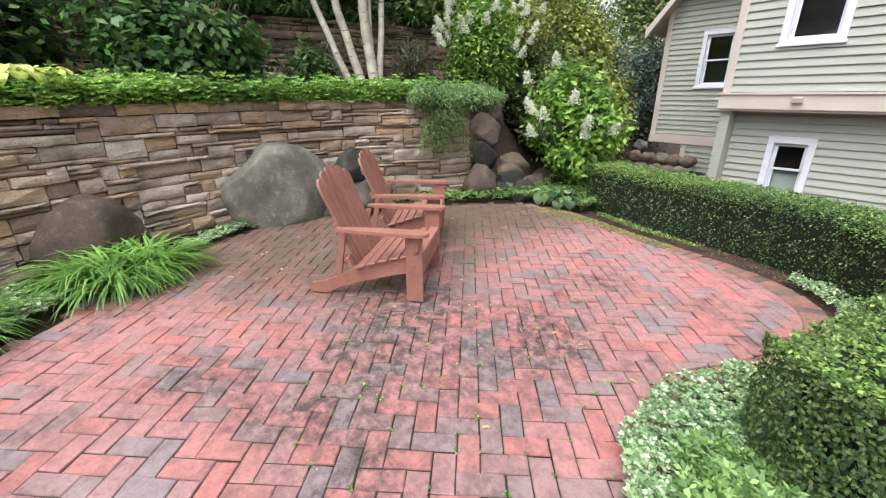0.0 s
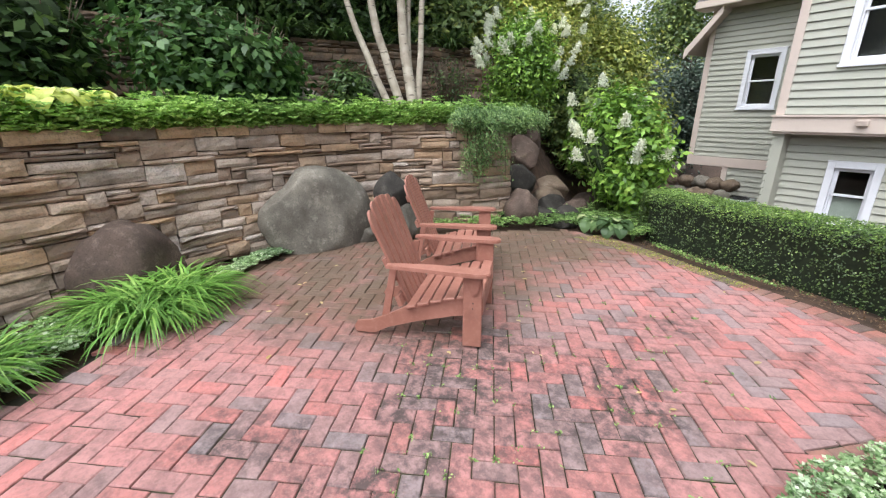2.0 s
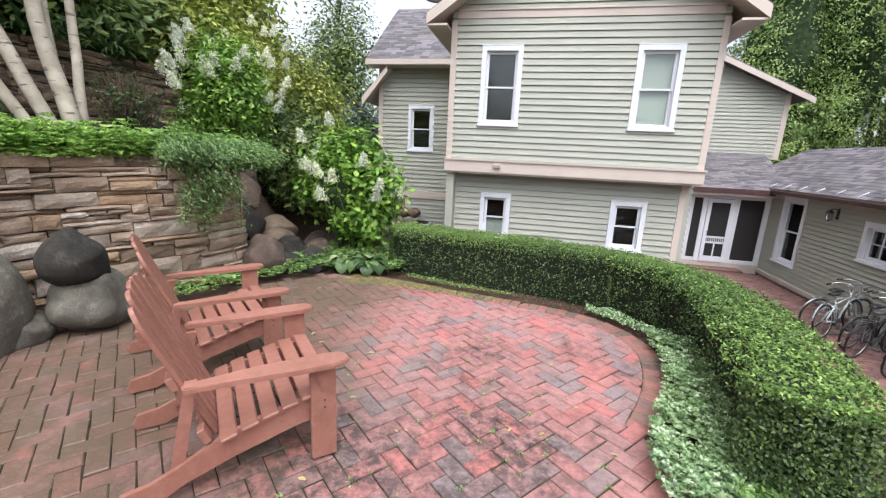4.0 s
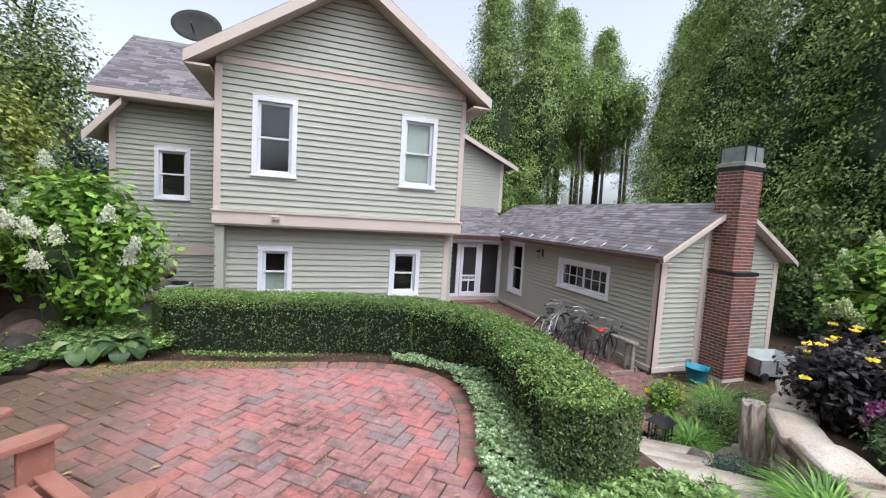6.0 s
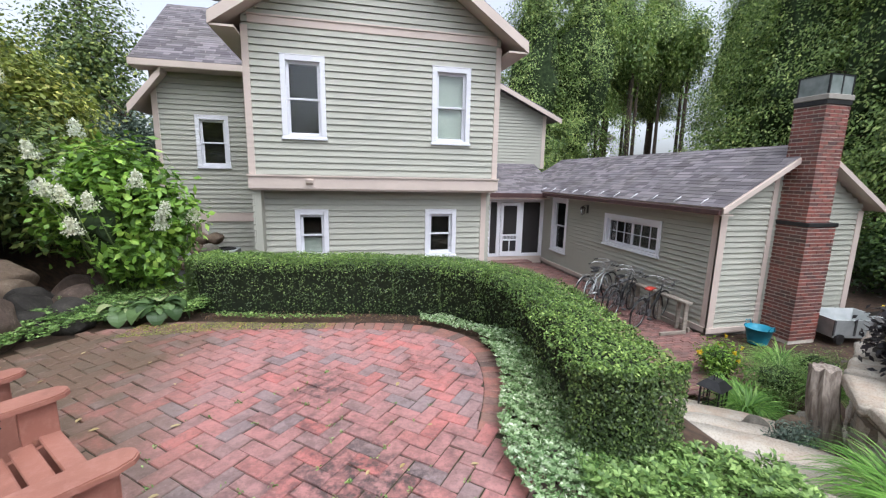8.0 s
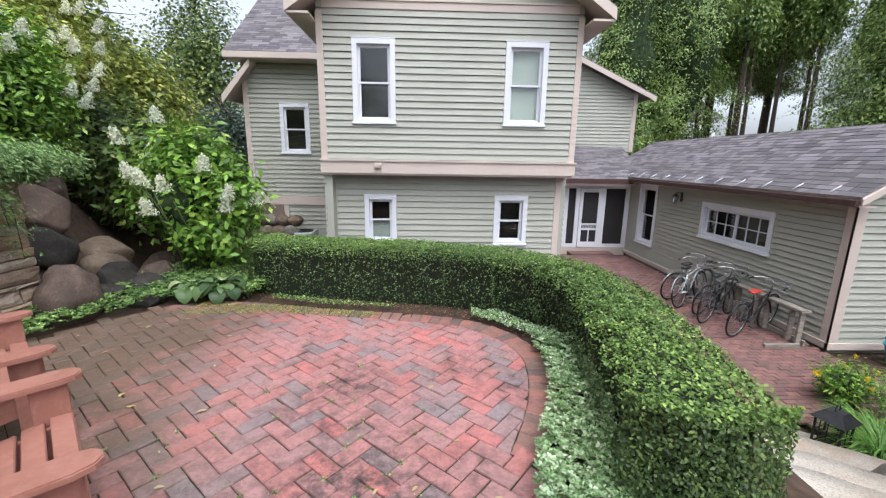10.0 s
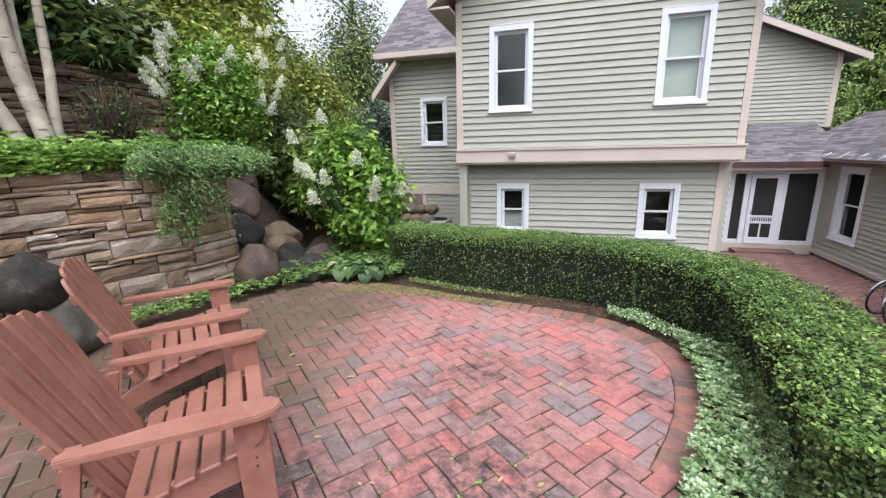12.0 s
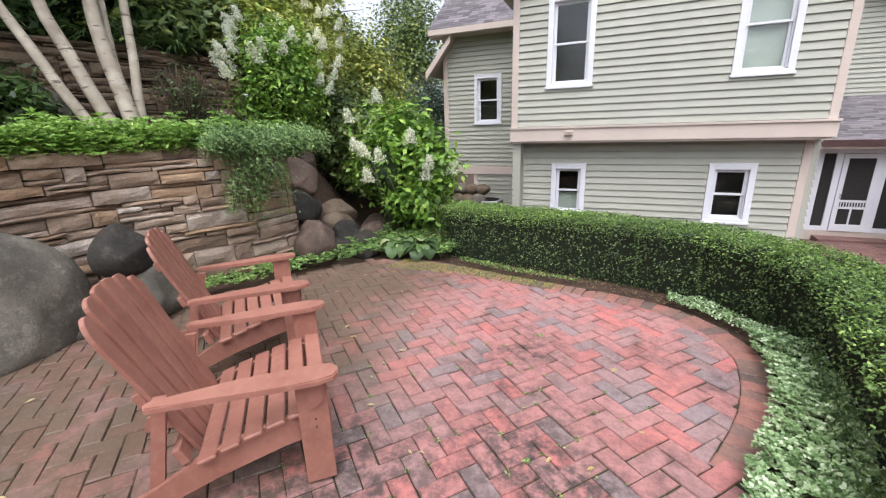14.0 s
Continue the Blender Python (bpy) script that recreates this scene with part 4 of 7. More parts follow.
def make_hedge():
    h = thing("hedge", (0.45, 4.35, 0), "clipped dark green boxwood hedge, coloured lighter on top where lit", "hedge")
    rng = np.random.default_rng(4)
    L = line_length(HEDGE)
    # solid core, coloured near black for the shade behind the leaves
    n = 70
    V, F = [], []
    prof = [(-0.8, -0.45), (-0.76, 0.3), (-0.74, 0.8), (-0.6, 0.93), (0.6, 0.93), (0.74, 0.8), (0.76, 0.2), (0.76, -1.2)]
    for i in range(n + 1):
        p, d, sd = hedge_section(i / n)
        sh = 0.9 if 0 < i < n else 0.8
        for a, b in prof:
            zz = b * HTOP if b > 0 else b
            w = HALF * a * sh * (0.93 + 0.05 * noise.noise(Vector((i * 0.6, a * 2, b))))
            if b < 0.5:
                w *= 0.86
            V.append(p + sd * w + Vector((0, 0, zz * (0.98))))
    k = len(prof)
    for i in range(n):
        for j in range(k - 1):
            F.append((i * k + j, i * k + j + 1, (i + 1) * k + j + 1, (i + 1) * k + j))
    F.append(tuple(range(k)))
    F.append(tuple(n * k + j for j in range(k))[::-1])
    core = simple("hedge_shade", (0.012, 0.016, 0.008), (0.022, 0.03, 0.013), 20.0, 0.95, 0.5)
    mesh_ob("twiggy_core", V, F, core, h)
    side_l, top_l = Leaves(11), Leaves(12)
    cnt = int(L * 9500)
    s = rng.uniform(0, 1, cnt)
    per = rng.uniform(0, 1, cnt)
    ss = np.linspace(0, 1, 400)
    P = np.array([hedge_section(t)[0] for t in ss])
    S = np.array([hedge_section(t)[2] for t in ss])
    # smooth the ways along the line
    for _ in range(12):
        S[1:-1] = (S[:-2] + S[1:-1] * 2 + S[2:]) / 4
        P[1:-1] = (P[:-2] + P[1:-1] * 2 + P[2:]) / 4
    S /= np.linalg.norm(S, axis=1, keepdims=True)
    idx = (s * 399).astype(int)
    p, sd = P[idx], S[idx]
    z_in = np.where(rng.uniform(size=cnt) < 0.5, 1, -1)
    top = per < 0.5
    across = rng.uniform(-1, 1, cnt)
    hgt = rng.uniform(0.03, 1.0, cnt) ** 0.8
    outer = z_in > 0
    hgt = np.where(outer & (~top), rng.uniform(-1.3, 1.0, cnt), hgt)
    lump = np.array([noise.noise(Vector((a * 3, b * 3, c * 5))) for a, b, c in zip(p[:, 0] + across * 0.2, p[:, 1], hgt)])
    w = HALF * (1 + 0.05 * lump)
    w = np.where(hgt < 0.35, w * (0.8 + 0.2 * np.clip(hgt / 0.35, 0, 1)), w)
    w = w * (1 - 0.12 * np.clip((hgt - 0.85) / 0.15, 0, 1))
    fine = np.array([noise.noise(Vector((a * 9, b * 9, c * 6))) for a, b, c in zip(p[:, 0] + np.where(top, across * HALF, z_in), p[:, 1], np.where(top, 9.0, hgt))])
    w = w * (1 + 0.05 * fine) * (1 - 0.16 * np.clip((hgt - 0.72) / 0.28, 0, 1) ** 2)
    dep = rng.uniform(-0.06, 0.015, cnt)
    thin = (fine < -0.3) & (rng.uniform(size=cnt) < 0.75)
    up = np.array([0, 0, 1.0])
    ps = p + sd * (z_in * (w + dep))[:, None] + up * (HTOP * hgt)[:, None]
    pt = p + sd * (across * w)[:, None] + up * (HTOP + 0.025 * lump + 0.035 * fine + rng.uniform(-0.035, 0.022, cnt) - 0.09 * np.abs(across) ** 5)[:, None]
    ns = sd * z_in[:, None] + rng.normal(size=(cnt, 3)) * 0.55 + up * 0.45
    nt = up + rng.normal(size=(cnt, 3)) * 0.5
    mask = top
    side_l.add(ps[~mask & ~thin], ns[~mask & ~thin], 0.025, 0.015)
    top_l.add(pt[mask], nt[mask], 0.024, 0.015)
    # both ends
    for t, e in ((0, -1), (399, 1)):
        c = 5000
        dvec = np.array([S[t][1], -S[t][0], 0]) * -1
        dvec = (P[5] - P[0] if t == 0 else P[399] - P[394])
        dvec = dvec / np.linalg.norm(dvec) * (-1 if t == 0 else 1)
        a = rng.uniform(-1, 1, c)
        hh = rng.uniform(0.02, 1, c)
        bulge = 0.16 * (1 - a ** 2) + rng.uniform(-0.05, 0.015, c)
        pe = P[t] + S[t] * (a * HALF)[:, None] + dvec * bulge[:, None] + up * (hh * HTOP)[:, None]
        ne = dvec + S[t] * a[:, None] * 0.7 + rng.normal(size=(c, 3)) * 0.5 + up * 0.35
        side_l.add(pe, ne, 0.024, 0.014)
        c2 = 1500
        a, q = rng.uniform(-1, 1, c2), rng.uniform(0, 1, c2)
        pe = P[t] + S[t] * (a * HALF)[:, None] + dvec * (q * 0.16 * (1 - a ** 2))[:, None] + up * (HTOP + rng.uniform(-0.04, 0.01, c2))[:, None]
        top_l.add(pe, up + rng.normal(size=(c2, 3)) * 0.5, 0.022, 0.014)
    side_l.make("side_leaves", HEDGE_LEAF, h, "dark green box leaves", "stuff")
    top_l.make("top_leaves", HEDGE_TOP, h, "light green clipped leaves with the top light in their colour", "stuff")


make_hedge()

# ---- chairs ----


def adirondack(at, turn, label):
    """Faces +y in its own frame; x across."""
    c = thing("adirondack_chair", (0, 0, 0), label, "chair", "chairs on the patio")

    def prt(name, fn, parent=c, lab=""):
        bm = bmesh.new()
        fn(bm)
        return part(name, bm, CHAIR, parent, lab)

    HW = 0.37
    # curved side rails that run down to the back feet
    rail = [(0.32, 0.375), (0.32, 0.235), (0.12, 0.2), (-0.15, 0.13), (-0.36, 0.06), (-0.47, 0.0), (-0.61, 0.0), (-0.625, 0.035), (-0.6, 0.085), (-0.5, 0.1), (-0.38, 0.15), (-0.2, 0.25), (0.0, 0.31)]
    R = Matrix(((0, 1, 0, 0), (1, 0, 0, 0), (0, 0, 1, 0), (0, 0, 0, 1)))
    for x in (-HW + 0.04, HW - 0.065):
        prt("side_rail", lambda bm: add_prism(bm, rail, x, x + 0.025, R))
    # front legs
    for x in (-HW, HW - 0.025):
        def leg(bm, x=x):
            add_box(bm, (x, 0.2, 0.0), (x + 0.025, 0.33, 0.545), None, 0.004)
        l = prt("front_leg", leg)
        bm = bmesh.new()
        for zz in (0.29, 0.33):
            xx = x - 0.004 if x < 0 else x + 0.029
            add_box(bm, (xx - 0.002, 0.25 + zz * 0.05, zz), (xx + 0.002, 0.257 + zz * 0.05, zz + 0.007))
        part("bolt", bm, BLACK, l)
    prt("front_apron", lambda bm: add_box(bm, (-HW + 0.025, 0.31, 0.235), (HW - 0.025, 0.335, 0.365), None, 0.004))
    # seat slats follow a shallow dip
    for i in range(6):
        y = 0.29 - i * 0.092
        z = 0.372 - 0.0 + (-0.012 if i == 1 else -0.012 * i) - 0.1 * (i / 6) ** 1.5 * 0.9
        tilt = -4 if i == 0 else 8 + i * 1.8
        m = pose(0, y, z, tilt, 0, 0)
        prt("seat_slat", lambda bm: add_box(bm, (-HW + 0.005, -0.039, 0), (HW - 0.005, 0.039, 0.02), m, 0.005))
    # fan back
    by, bz, lean = -0.25, 0.27, 21.5
    for i in range(6):
        f = i - 2.5
        q = int(abs(f))
        topz = (0.745, 0.73, 0.685)[q]
        w0, w1 = 0.061, 0.077
        xb, xt = f * 0.088, f * 0.106
        m = pose(0, by, bz, lean, 0, 0)

        def slat(bm, xb=xb, xt=xt, topz=topz, f=f, q=q):
            sg = 1 if f >= 0 else -1
            hi, lo = topz, topz - (0.012, 0.03, 0.065)[q]
            top = [(xt + sg * w1 * a, hi - (hi - lo) * b) for a, b in ((0.5, 1.5), (0.44, 0.9), (0.25, 0.35), (0.0, 0.05), (-0.25, 0.0), (-0.44, 0.05), (-0.5, 0.2))]
            o = [(xb + sg * w0 / 2, -0.05)] + top + [(xb - sg * w0 / 2, -0.05)]
            add_prism(bm, o, 0, 0.02, m)
            bmesh.ops.bevel(bm, geom=[e for e in bm.edges if len(e.link_faces) == 2 and max(len(q.verts) for q in e.link_faces) > 4], offset=0.003, segments=1, affect="EDGES")
        prt("back_slat", slat)
    bb = pose(0, by, bz, lean, 0, 0)
    prt("back_brace", lambda bm: add_box(bm, (-0.28, -0.036, 0.26), (0.28, -0.002, 0.33), bb, 0.004))
    prt("back_brace", lambda bm: add_box(bm, (-0.25, -0.03, 0.52), (0.25, -0.002, 0.58), bb, 0.004))
    prt("lower_brace", lambda bm: add_box(bm, (-0.33, -0.036, -0.03), (0.33, -0.002, 0.05), bb, 0.004))
    # rear struts from the lower rail to the arm
    for x in (-HW + 0.068, HW - 0.093):
        prt("rear_strut", lambda bm: add_prism(bm, [(-0.42, 0.1), (-0.36, 0.13), (-0.28, 0.545), (-0.33, 0.545)], x, x + 0.025, R))
    # arms
    for sg in (-1, 1):
        def arm(bm, sg=sg):
            o = []
            ycs = [(-0.32, 0.025), (-0.34, 0.045), (-0.33, 0.08), (-0.1, 0.1), (0.12, 0.125), (0.3, 0.135), (0.36, 0.12), (0.385, 0.09), (0.385, 0.045), (0.36, 0.015), (0.3, 0.0), (0.0, 0.0)]
            vs = [(sg * (HW - 0.055 + a), y) for y, a in ycs]
            lo = [bm.verts.new((x, y, 0.545)) for x, y in vs]
            hi = [bm.verts.new((x, y, 0.57)) for x, y in vs]
            bm.faces.new(lo[::-1])
            bm.faces.new(hi)
            n = len(vs)
            side = [bm.faces.new((lo[k], lo[(k + 1) % n], hi[(k + 1) % n], hi[k])) for k in range(n)]
            top_edges = [e for e in bm.edges if all(v in hi for v in e.verts)]
            bmesh.ops.bevel(bm, geom=top_edges, offset=0.006, segments=2, affect="EDGES")
        prt("arm", arm)
        prt("arm_bracket", lambda bm: add_prism(bm, [(0.2, 0.545), (0.33, 0.545), (0.3, 0.42), (0.26, 0.4)], sg * (HW - 0.0) - (0 if sg > 0 else 0.022), sg * (HW) + (0.022 if sg > 0 else 0), R))
    c.matrix_basis = pose(at[0], at[1], 0.012, 0, 0, turn)
    return c


CHAIR_LABEL = "terracotta brown slatted adirondack chair"
adirondack((-2.491, 1.787), -46.9, CHAIR_LABEL + " on the open bricks")
adirondack((-3.344, 2.54), -40.9, CHAIR_LABEL + " beside the boulders")

# ---- stone wall, boulders ----


def stone_block(V, F, s0, s1, z0, z1, place, rs, proud, depth=0.16):
    """A rough block between s0..s1 along a wall and z0..z1; place(s, out, z) gives the point."""
    g = 0.005
    a, b, c, d = s0 + g, s1 - g, z0 + g, z1 - g
    j = lambda k: rs.uniform(-k, k)
    base = len(V)
    nx, nz = (5 if b - a > 0.3 else 4 if b - a > 0.15 else 3), (3 if d - c > 0.08 else 2)
    sl = j(0.009) * min(1, (d - c) / 0.1)
    seed_ = rs.uniform(0, 99)
    tilt_s, tilt_z = j(0.016), j(0.014)
    w = nx + 1
    for q in range(nz + 1):
        for p in range(w):
            u, v = p / nx, q / nz
            edge = p in (0, nx) or q in (0, nz)
            s, z = a + (b - a) * u, c + (d - c) * v
            if edge:
                s, z = s + j(0.004), z + j(0.005)
            else:
                s, z = s + j(0.2) * (b - a) / nx, z + j(0.2) * (d - c) / nz
            z += sl * (s - (a + b) / 2) / max(b - a, 0.1)
            o = proud + 0.016 * noise.noise(Vector((s * 6, z * 12, seed_))) + j(0.004) + tilt_s * (u - 0.5) + tilt_z * (v - 0.5)
            V.append(place(s, o - (0.014 if edge else 0), z))
    n = len(V) - base
    for q in range(nz):
        for p in range(nx):
            k = base + q * w + p
            F.append((k, k + 1, k + 1 + w, k + w))
    ring = [p for p in range(w)] + [q * w + nx for q in range(1, nz + 1)] + [nz * w + p for p in range(nx - 1, -1, -1)] + [q * w for q in range(nz - 1, 0, -1)]
    corner = {0: (a, c), nx: (b, c), nz * w + nx: (b, d), nz * w: (a, d)}
    bk = {k: base + n + i for i, k in enumerate(corner)}
    for s, z in corner.values():
        V.append(place(s, -depth, z + sl * (s - (a + b) / 2) / max(b - a, 0.1)))
    keys = list(corner)
    m = len(ring)
    at_ = [ring.index(k) for k in keys]
    for i in range(4):
        i0, i1 = at_[i], at_[(i + 1) % 4] or m
        i1 = i1 if i1 > i0 else i1 + m
        side = [base + ring[r % m] for r in range(i0, i1 + 1)]
        F.append((bk[keys[i]], bk[keys[(i + 1) % 4]], *side[::-1]))


def pack(length, height, rs, unit=0.05, skip=None):
    """Irregular courses: blocks that fill a strip, as (s0, s1, z0, z1)."""
    n, m = int(length / unit), int(height / 0.046)
    lvl = [0] * n
    out = []
    while True:
        lo = min(lvl)
        if lo >= m:
            break
        i = lvl.index(lo)
        k = i
        while k < n and lvl[k] == lo:
            k += 1
        run = k - i
        w = rs.choice((3, 4, 5, 6, 7, 8, 9, 10, 12, 13))
        if run - w < 3:
            w = run
        if w > 15:
            w = w // 2
        h = rs.choice((1, 1, 2, 2, 3, 3, 4)) if w > 6 else rs.choice((1, 2, 2, 3, 3))
        # meet a neighbour's level where near
        for q in (i - 1, i + w):
            if 0 <= q < n and 0 < lvl[q] - lo <= 4 and rs.random() < 0.5:
                h = lvl[q] - lo
        h = min(h, m - lo)
        out.append((i * unit, (i + w) * unit, lo * 0.046, (lo + h) * 0.046))
        for q in range(i, i + w):
            lvl[q] = lo + h
    return out


def smooth_line(line, rounds=2):
    for _ in range(rounds):
        new_line = [line[0]]
        for a, b in zip(line, line[1:]):
            new_line += [(a[0] * 0.75 + b[0] * 0.25, a[1] * 0.75 + b[1] * 0.25), (a[0] * 0.25 + b[0] * 0.75, a[1] * 0.25 + b[1] * 0.75)]
        line = new_line + [line[-1]]
    return line


def stone_wall(name, line, z0, height, label, seed, mat=STONE, parts_range=(0.0, 1.0), cap=True, unit=0.05, keep=None, flip=False):
    line = smooth_line(line)
    L = line_length(line)
    w = thing(name, (*line[len(line) // 2], z0), label, "wall", "", "structure")
    rs = random.Random(seed)

    def place(s, out, z):
        p, d = along(line, s / L)
        nrm = Vector((d.y, -d.x, 0)) * (-1 if flip else 1)
        batter = -0.07 * (z / height)
        return p + nrm * (out + batter) + Vector((0, 0, z0 + z))

    blocks = pack(L, height - (0.07 if cap else 0), rs, unit)
    if cap:
        s = 0
        while s < L - 0.05:
            l = rs.uniform(0.3, 0.62)
            l = L - s if L - s - l < 0.2 else l
            blocks.append((s, s + l, int((height - 0.07) / 0.046) * 0.046, height + rs.uniform(-0.005, 0.012)))
            s += l
    near, rest = [], []
    for b in blocks:
        if keep and not keep(b):
            continue
        (near if parts_range[0] * L <= b[0] < parts_range[1] * L and len(near) < 300 else rest).append(b)
    for b in near:
        V, F = [], []
        top = cap and b[3] >= height - 0.03
        stone_block(V, F, *b, place, rs, rs.uniform(-0.025, 0.035) + (0.012 if top else 0), 0.26 if top else 0.16)
        mesh_ob("stone", V, F, mat, w)
    if rest:
        V, F = [], []
        for b in rest:
            stone_block(V, F, *b, place, rs, rs.uniform(-0.012, 0.022), 0.16)
        o = mesh_ob("stones", V, F, mat, w)
        o["kind"] = "stuff"
    bm = bmesh.new()
    n = 40
    a = [[bm.verts.new(place(L * i / n, o, z)) for o, z in ((-0.09, -0.25), (-0.09, height - 0.03), (-0.4, height - 0.03), (-0.4, -0.25))] for i in range(n + 1)]
    for r0, r1 in zip(a, a[1:]):
        for k in range(4):
            bm.faces.new((r0[k], r0[(k + 1) % 4], r1[(k + 1) % 4], r1[k]))
    bm.faces.new(a[0])
    bm.faces.new(a[-1][::-1])
    part("wall_core", bm, BACKFILL, w)
    return w, place, L


stone_wall("stone_wall", WALL_LINE, 0.0, 1.45, "dry-stacked brown and tan flagstone retaining wall", 8, parts_range=(0.28, 0.93))
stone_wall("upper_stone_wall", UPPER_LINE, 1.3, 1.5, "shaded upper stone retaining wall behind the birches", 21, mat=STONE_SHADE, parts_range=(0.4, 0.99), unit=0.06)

rock("boulder", (-5.12, 1.68, 0.3), (0.44, 0.72, 0.68), BOULDER, 3, "large grey lichened boulder set in the stone wall", turn=4, sub=5, taper=0.1, rough=0.1)
rock("boulder", (-4.75, 2.55, 0.62), (0.25, 0.27, 0.26), BOULDER_WET, 5, "dark angular boulder above the chairs", turn=20, taper=0.3, rough=0.06, facets=5)
rock("boulder", (-4.75, 2.65, 0.2), (0.3, 0.33, 0.3), BOULDER, 7, "grey boulder at the wall foot behind the chairs")
rock("boulder", (-4.95, 2.2, 0.08), (0.2, 0.22, 0.17), BOULDER, 9, "small grey boulder beside the large one")
rock("boulder", (-4.55, -0.22, 0.2), (0.3, 0.46, 0.5), BOULDER_RED, 12, "rust brown boulder half buried at the wall foot", turn=25, taper=0.1)
rock("boulder", (-4.4, 4.5, 0.18), (0.26, 0.28, 0.34), BOULDER_RED, 31, "upright brown boulder by the dry waterfall")
# rocks of the waterfall, lying on the bank
FALL = [(-4.35, 4.85, 0.34, 0), (-4.15, 5.2, 0.3, 1), (-4.55, 5.25, 0.36, 1), (-3.95, 4.95, 0.22, 1), (-4.8, 4.75, 0.3, 0), (-5.0, 5.2, 0.36, 0), (-4.75, 5.65, 0.36, 1), (-5.35, 4.8, 0.34, 2), (-5.4, 5.4, 0.4, 0), (-5.15, 5.9, 0.38, 2),
        (-5.85, 5.1, 0.42, 2), (-5.8, 5.8, 0.44, 0), (-5.5, 6.4, 0.42, 2), (-6.3, 5.5, 0.46, 2), (-6.2, 6.3, 0.46, 0), (-6.7, 6.0, 0.5, 2), (-6.6, 5.0, 0.42, 0), (-4.3, 5.7, 0.34, 0), (-4.6, 6.3, 0.4, 0), (-7.1, 5.6, 0.5, 2), (-4.5, 4.4, 0.26, 0), (-3.85, 5.3, 0.2, 0)]
for i, (x, y, s, k) in enumerate(FALL):
    s *= 0.9
    # nearer rocks take the dark wet tone, which also holds the shadow there
    rock("rock", (x, y, terrain(x, y) + s * 0.22), (s, s * (0.8 + 0.07 * (i % 5)), s * (0.72 + 0.08 * (i % 3))), BOULDER_WET if y < 5.45 else (BOULDER_RED, BOULDER_WET, BOULDER_TAN)[k], 50 + i,
         ("dark wet shade-toned waterfall rock" if y < 5.45 else ("brown waterfall rock", "dark wet shade-toned waterfall rock", "tan waterfall rock")[k]) + " beside the white hydrangea", "rock", "waterfall rocks", turn=i * 37, rough=0.07, taper=0.12 * (i % 4), facets=9)
# round stones by the house corner
for i in range(16):
    rs = random.Random(300 + i)
    rock("rock", (-6.6 + (i % 5) * 0.42 + rs.uniform(-0.1, 0.1), 12.6 + (i // 5) * 0.3, -0.95 + (i // 5) * 0.3), (0.26, 0.24, 0.2), BOULDER_TAN if i % 3 else BOULDER, 80 + i, "rounded fieldstone in a low bank by the house", "rock", "bank stones", sub=3)

# ---- steps by the hedge ----
rs = random.Random(14)
STEPS = [((1.35, 1.35), -0.12), ((1.75, 1.9), -0.36), ((2.15, 2.5), -0.6), ((2.55, 3.05), -0.85), ((2.95, 3.65), -1.1), ((3.3, 4.2), -1.38)]
for i, ((x, y), z) in enumerate(STEPS):
    bm = bmesh.new()
    m = pose(x, y, z, 0, 0, -36 + rs.uniform(-5, 5))
    outline = [(-0.75, -0.32), (-0.2, -0.38), (0.5, -0.33), (0.74, -0.2), (0.7, 0.25), (0.25, 0.36), (-0.4, 0.3), (-0.72, 0.2)]
    lo = [bm.verts.new((a + rs.uniform(-0.04, 0.04), b + rs.uniform(-0.04, 0.04), -0.24)) for a, b in outline]
    hi = [bm.verts.new((v.co.x * 0.97, v.co.y * 0.97, rs.uniform(-0.012, 0.008))) for v in lo]
    bm.faces.new(lo[::-1])
    bm.faces.new(hi)
    for k in range(8):
        bm.faces.new((lo[k], lo[(k + 1) % 8], hi[(k + 1) % 8], hi[k]))
    bmesh.ops.bevel(bm, geom=[e for e in bm.edges if all(v in hi for v in e.verts)], offset=0.03, segments=3, affect="EDGES")
    bmesh.ops.triangulate(bm, faces=bm.faces)
    bmesh.ops.subdivide_edges(bm, edges=bm.edges, cuts=2, use_grid_fill=True)
    for v in bm.verts:
        v.co += Vector((noise.noise(v.co * 6 + Vector((i, 0, 0))), noise.noise(v.co * 6 + Vector((0, i, 9))), noise.noise(v.co * 5 + Vector((i, 5, 0))))) * 0.018
    bmesh.ops.transform(bm, matrix=m, verts=bm.verts)
    ob = part("stone_step", bm, STONE_PALE, None, "", smooth=True)
    centre(ob)
    tagged(ob, "pale rough limestone slab step beside the hedge", "step", "garden steps")

# ---- patio ----
U = Vector((math.cos(radians(49.16)), math.sin(radians(49.16)), 0))
W = Vector((-U.y, U.x, 0))
CELL = 0.1063
ANCHOR = Vector((-0.685, 1.289, 0))


def lay(name, label):
    p = thing(name, (-2, 2, 0), label, "paving", "", "structure")
    return p


patio = lay("pavement", "weathered red brick patio laid in herringbone with mossy joints")


def shrink(line, d):
    out = []
    for i, (x, y) in enumerate(line):
        x0, y0 = line[max(i - 1, 0)]
        x1, y1 = line[min(i + 1, len(line) - 1)]
        t = Vector((x1 - x0, y1 - y0, 0)).normalized()
        out.append((x - t.y * d, y + t.x * d))
    return out


BORDER = smooth_line(PATIO[3:14], 2)
FIELD = PATIO[:3] + shrink(BORDER, 0.2) + PATIO[14:]


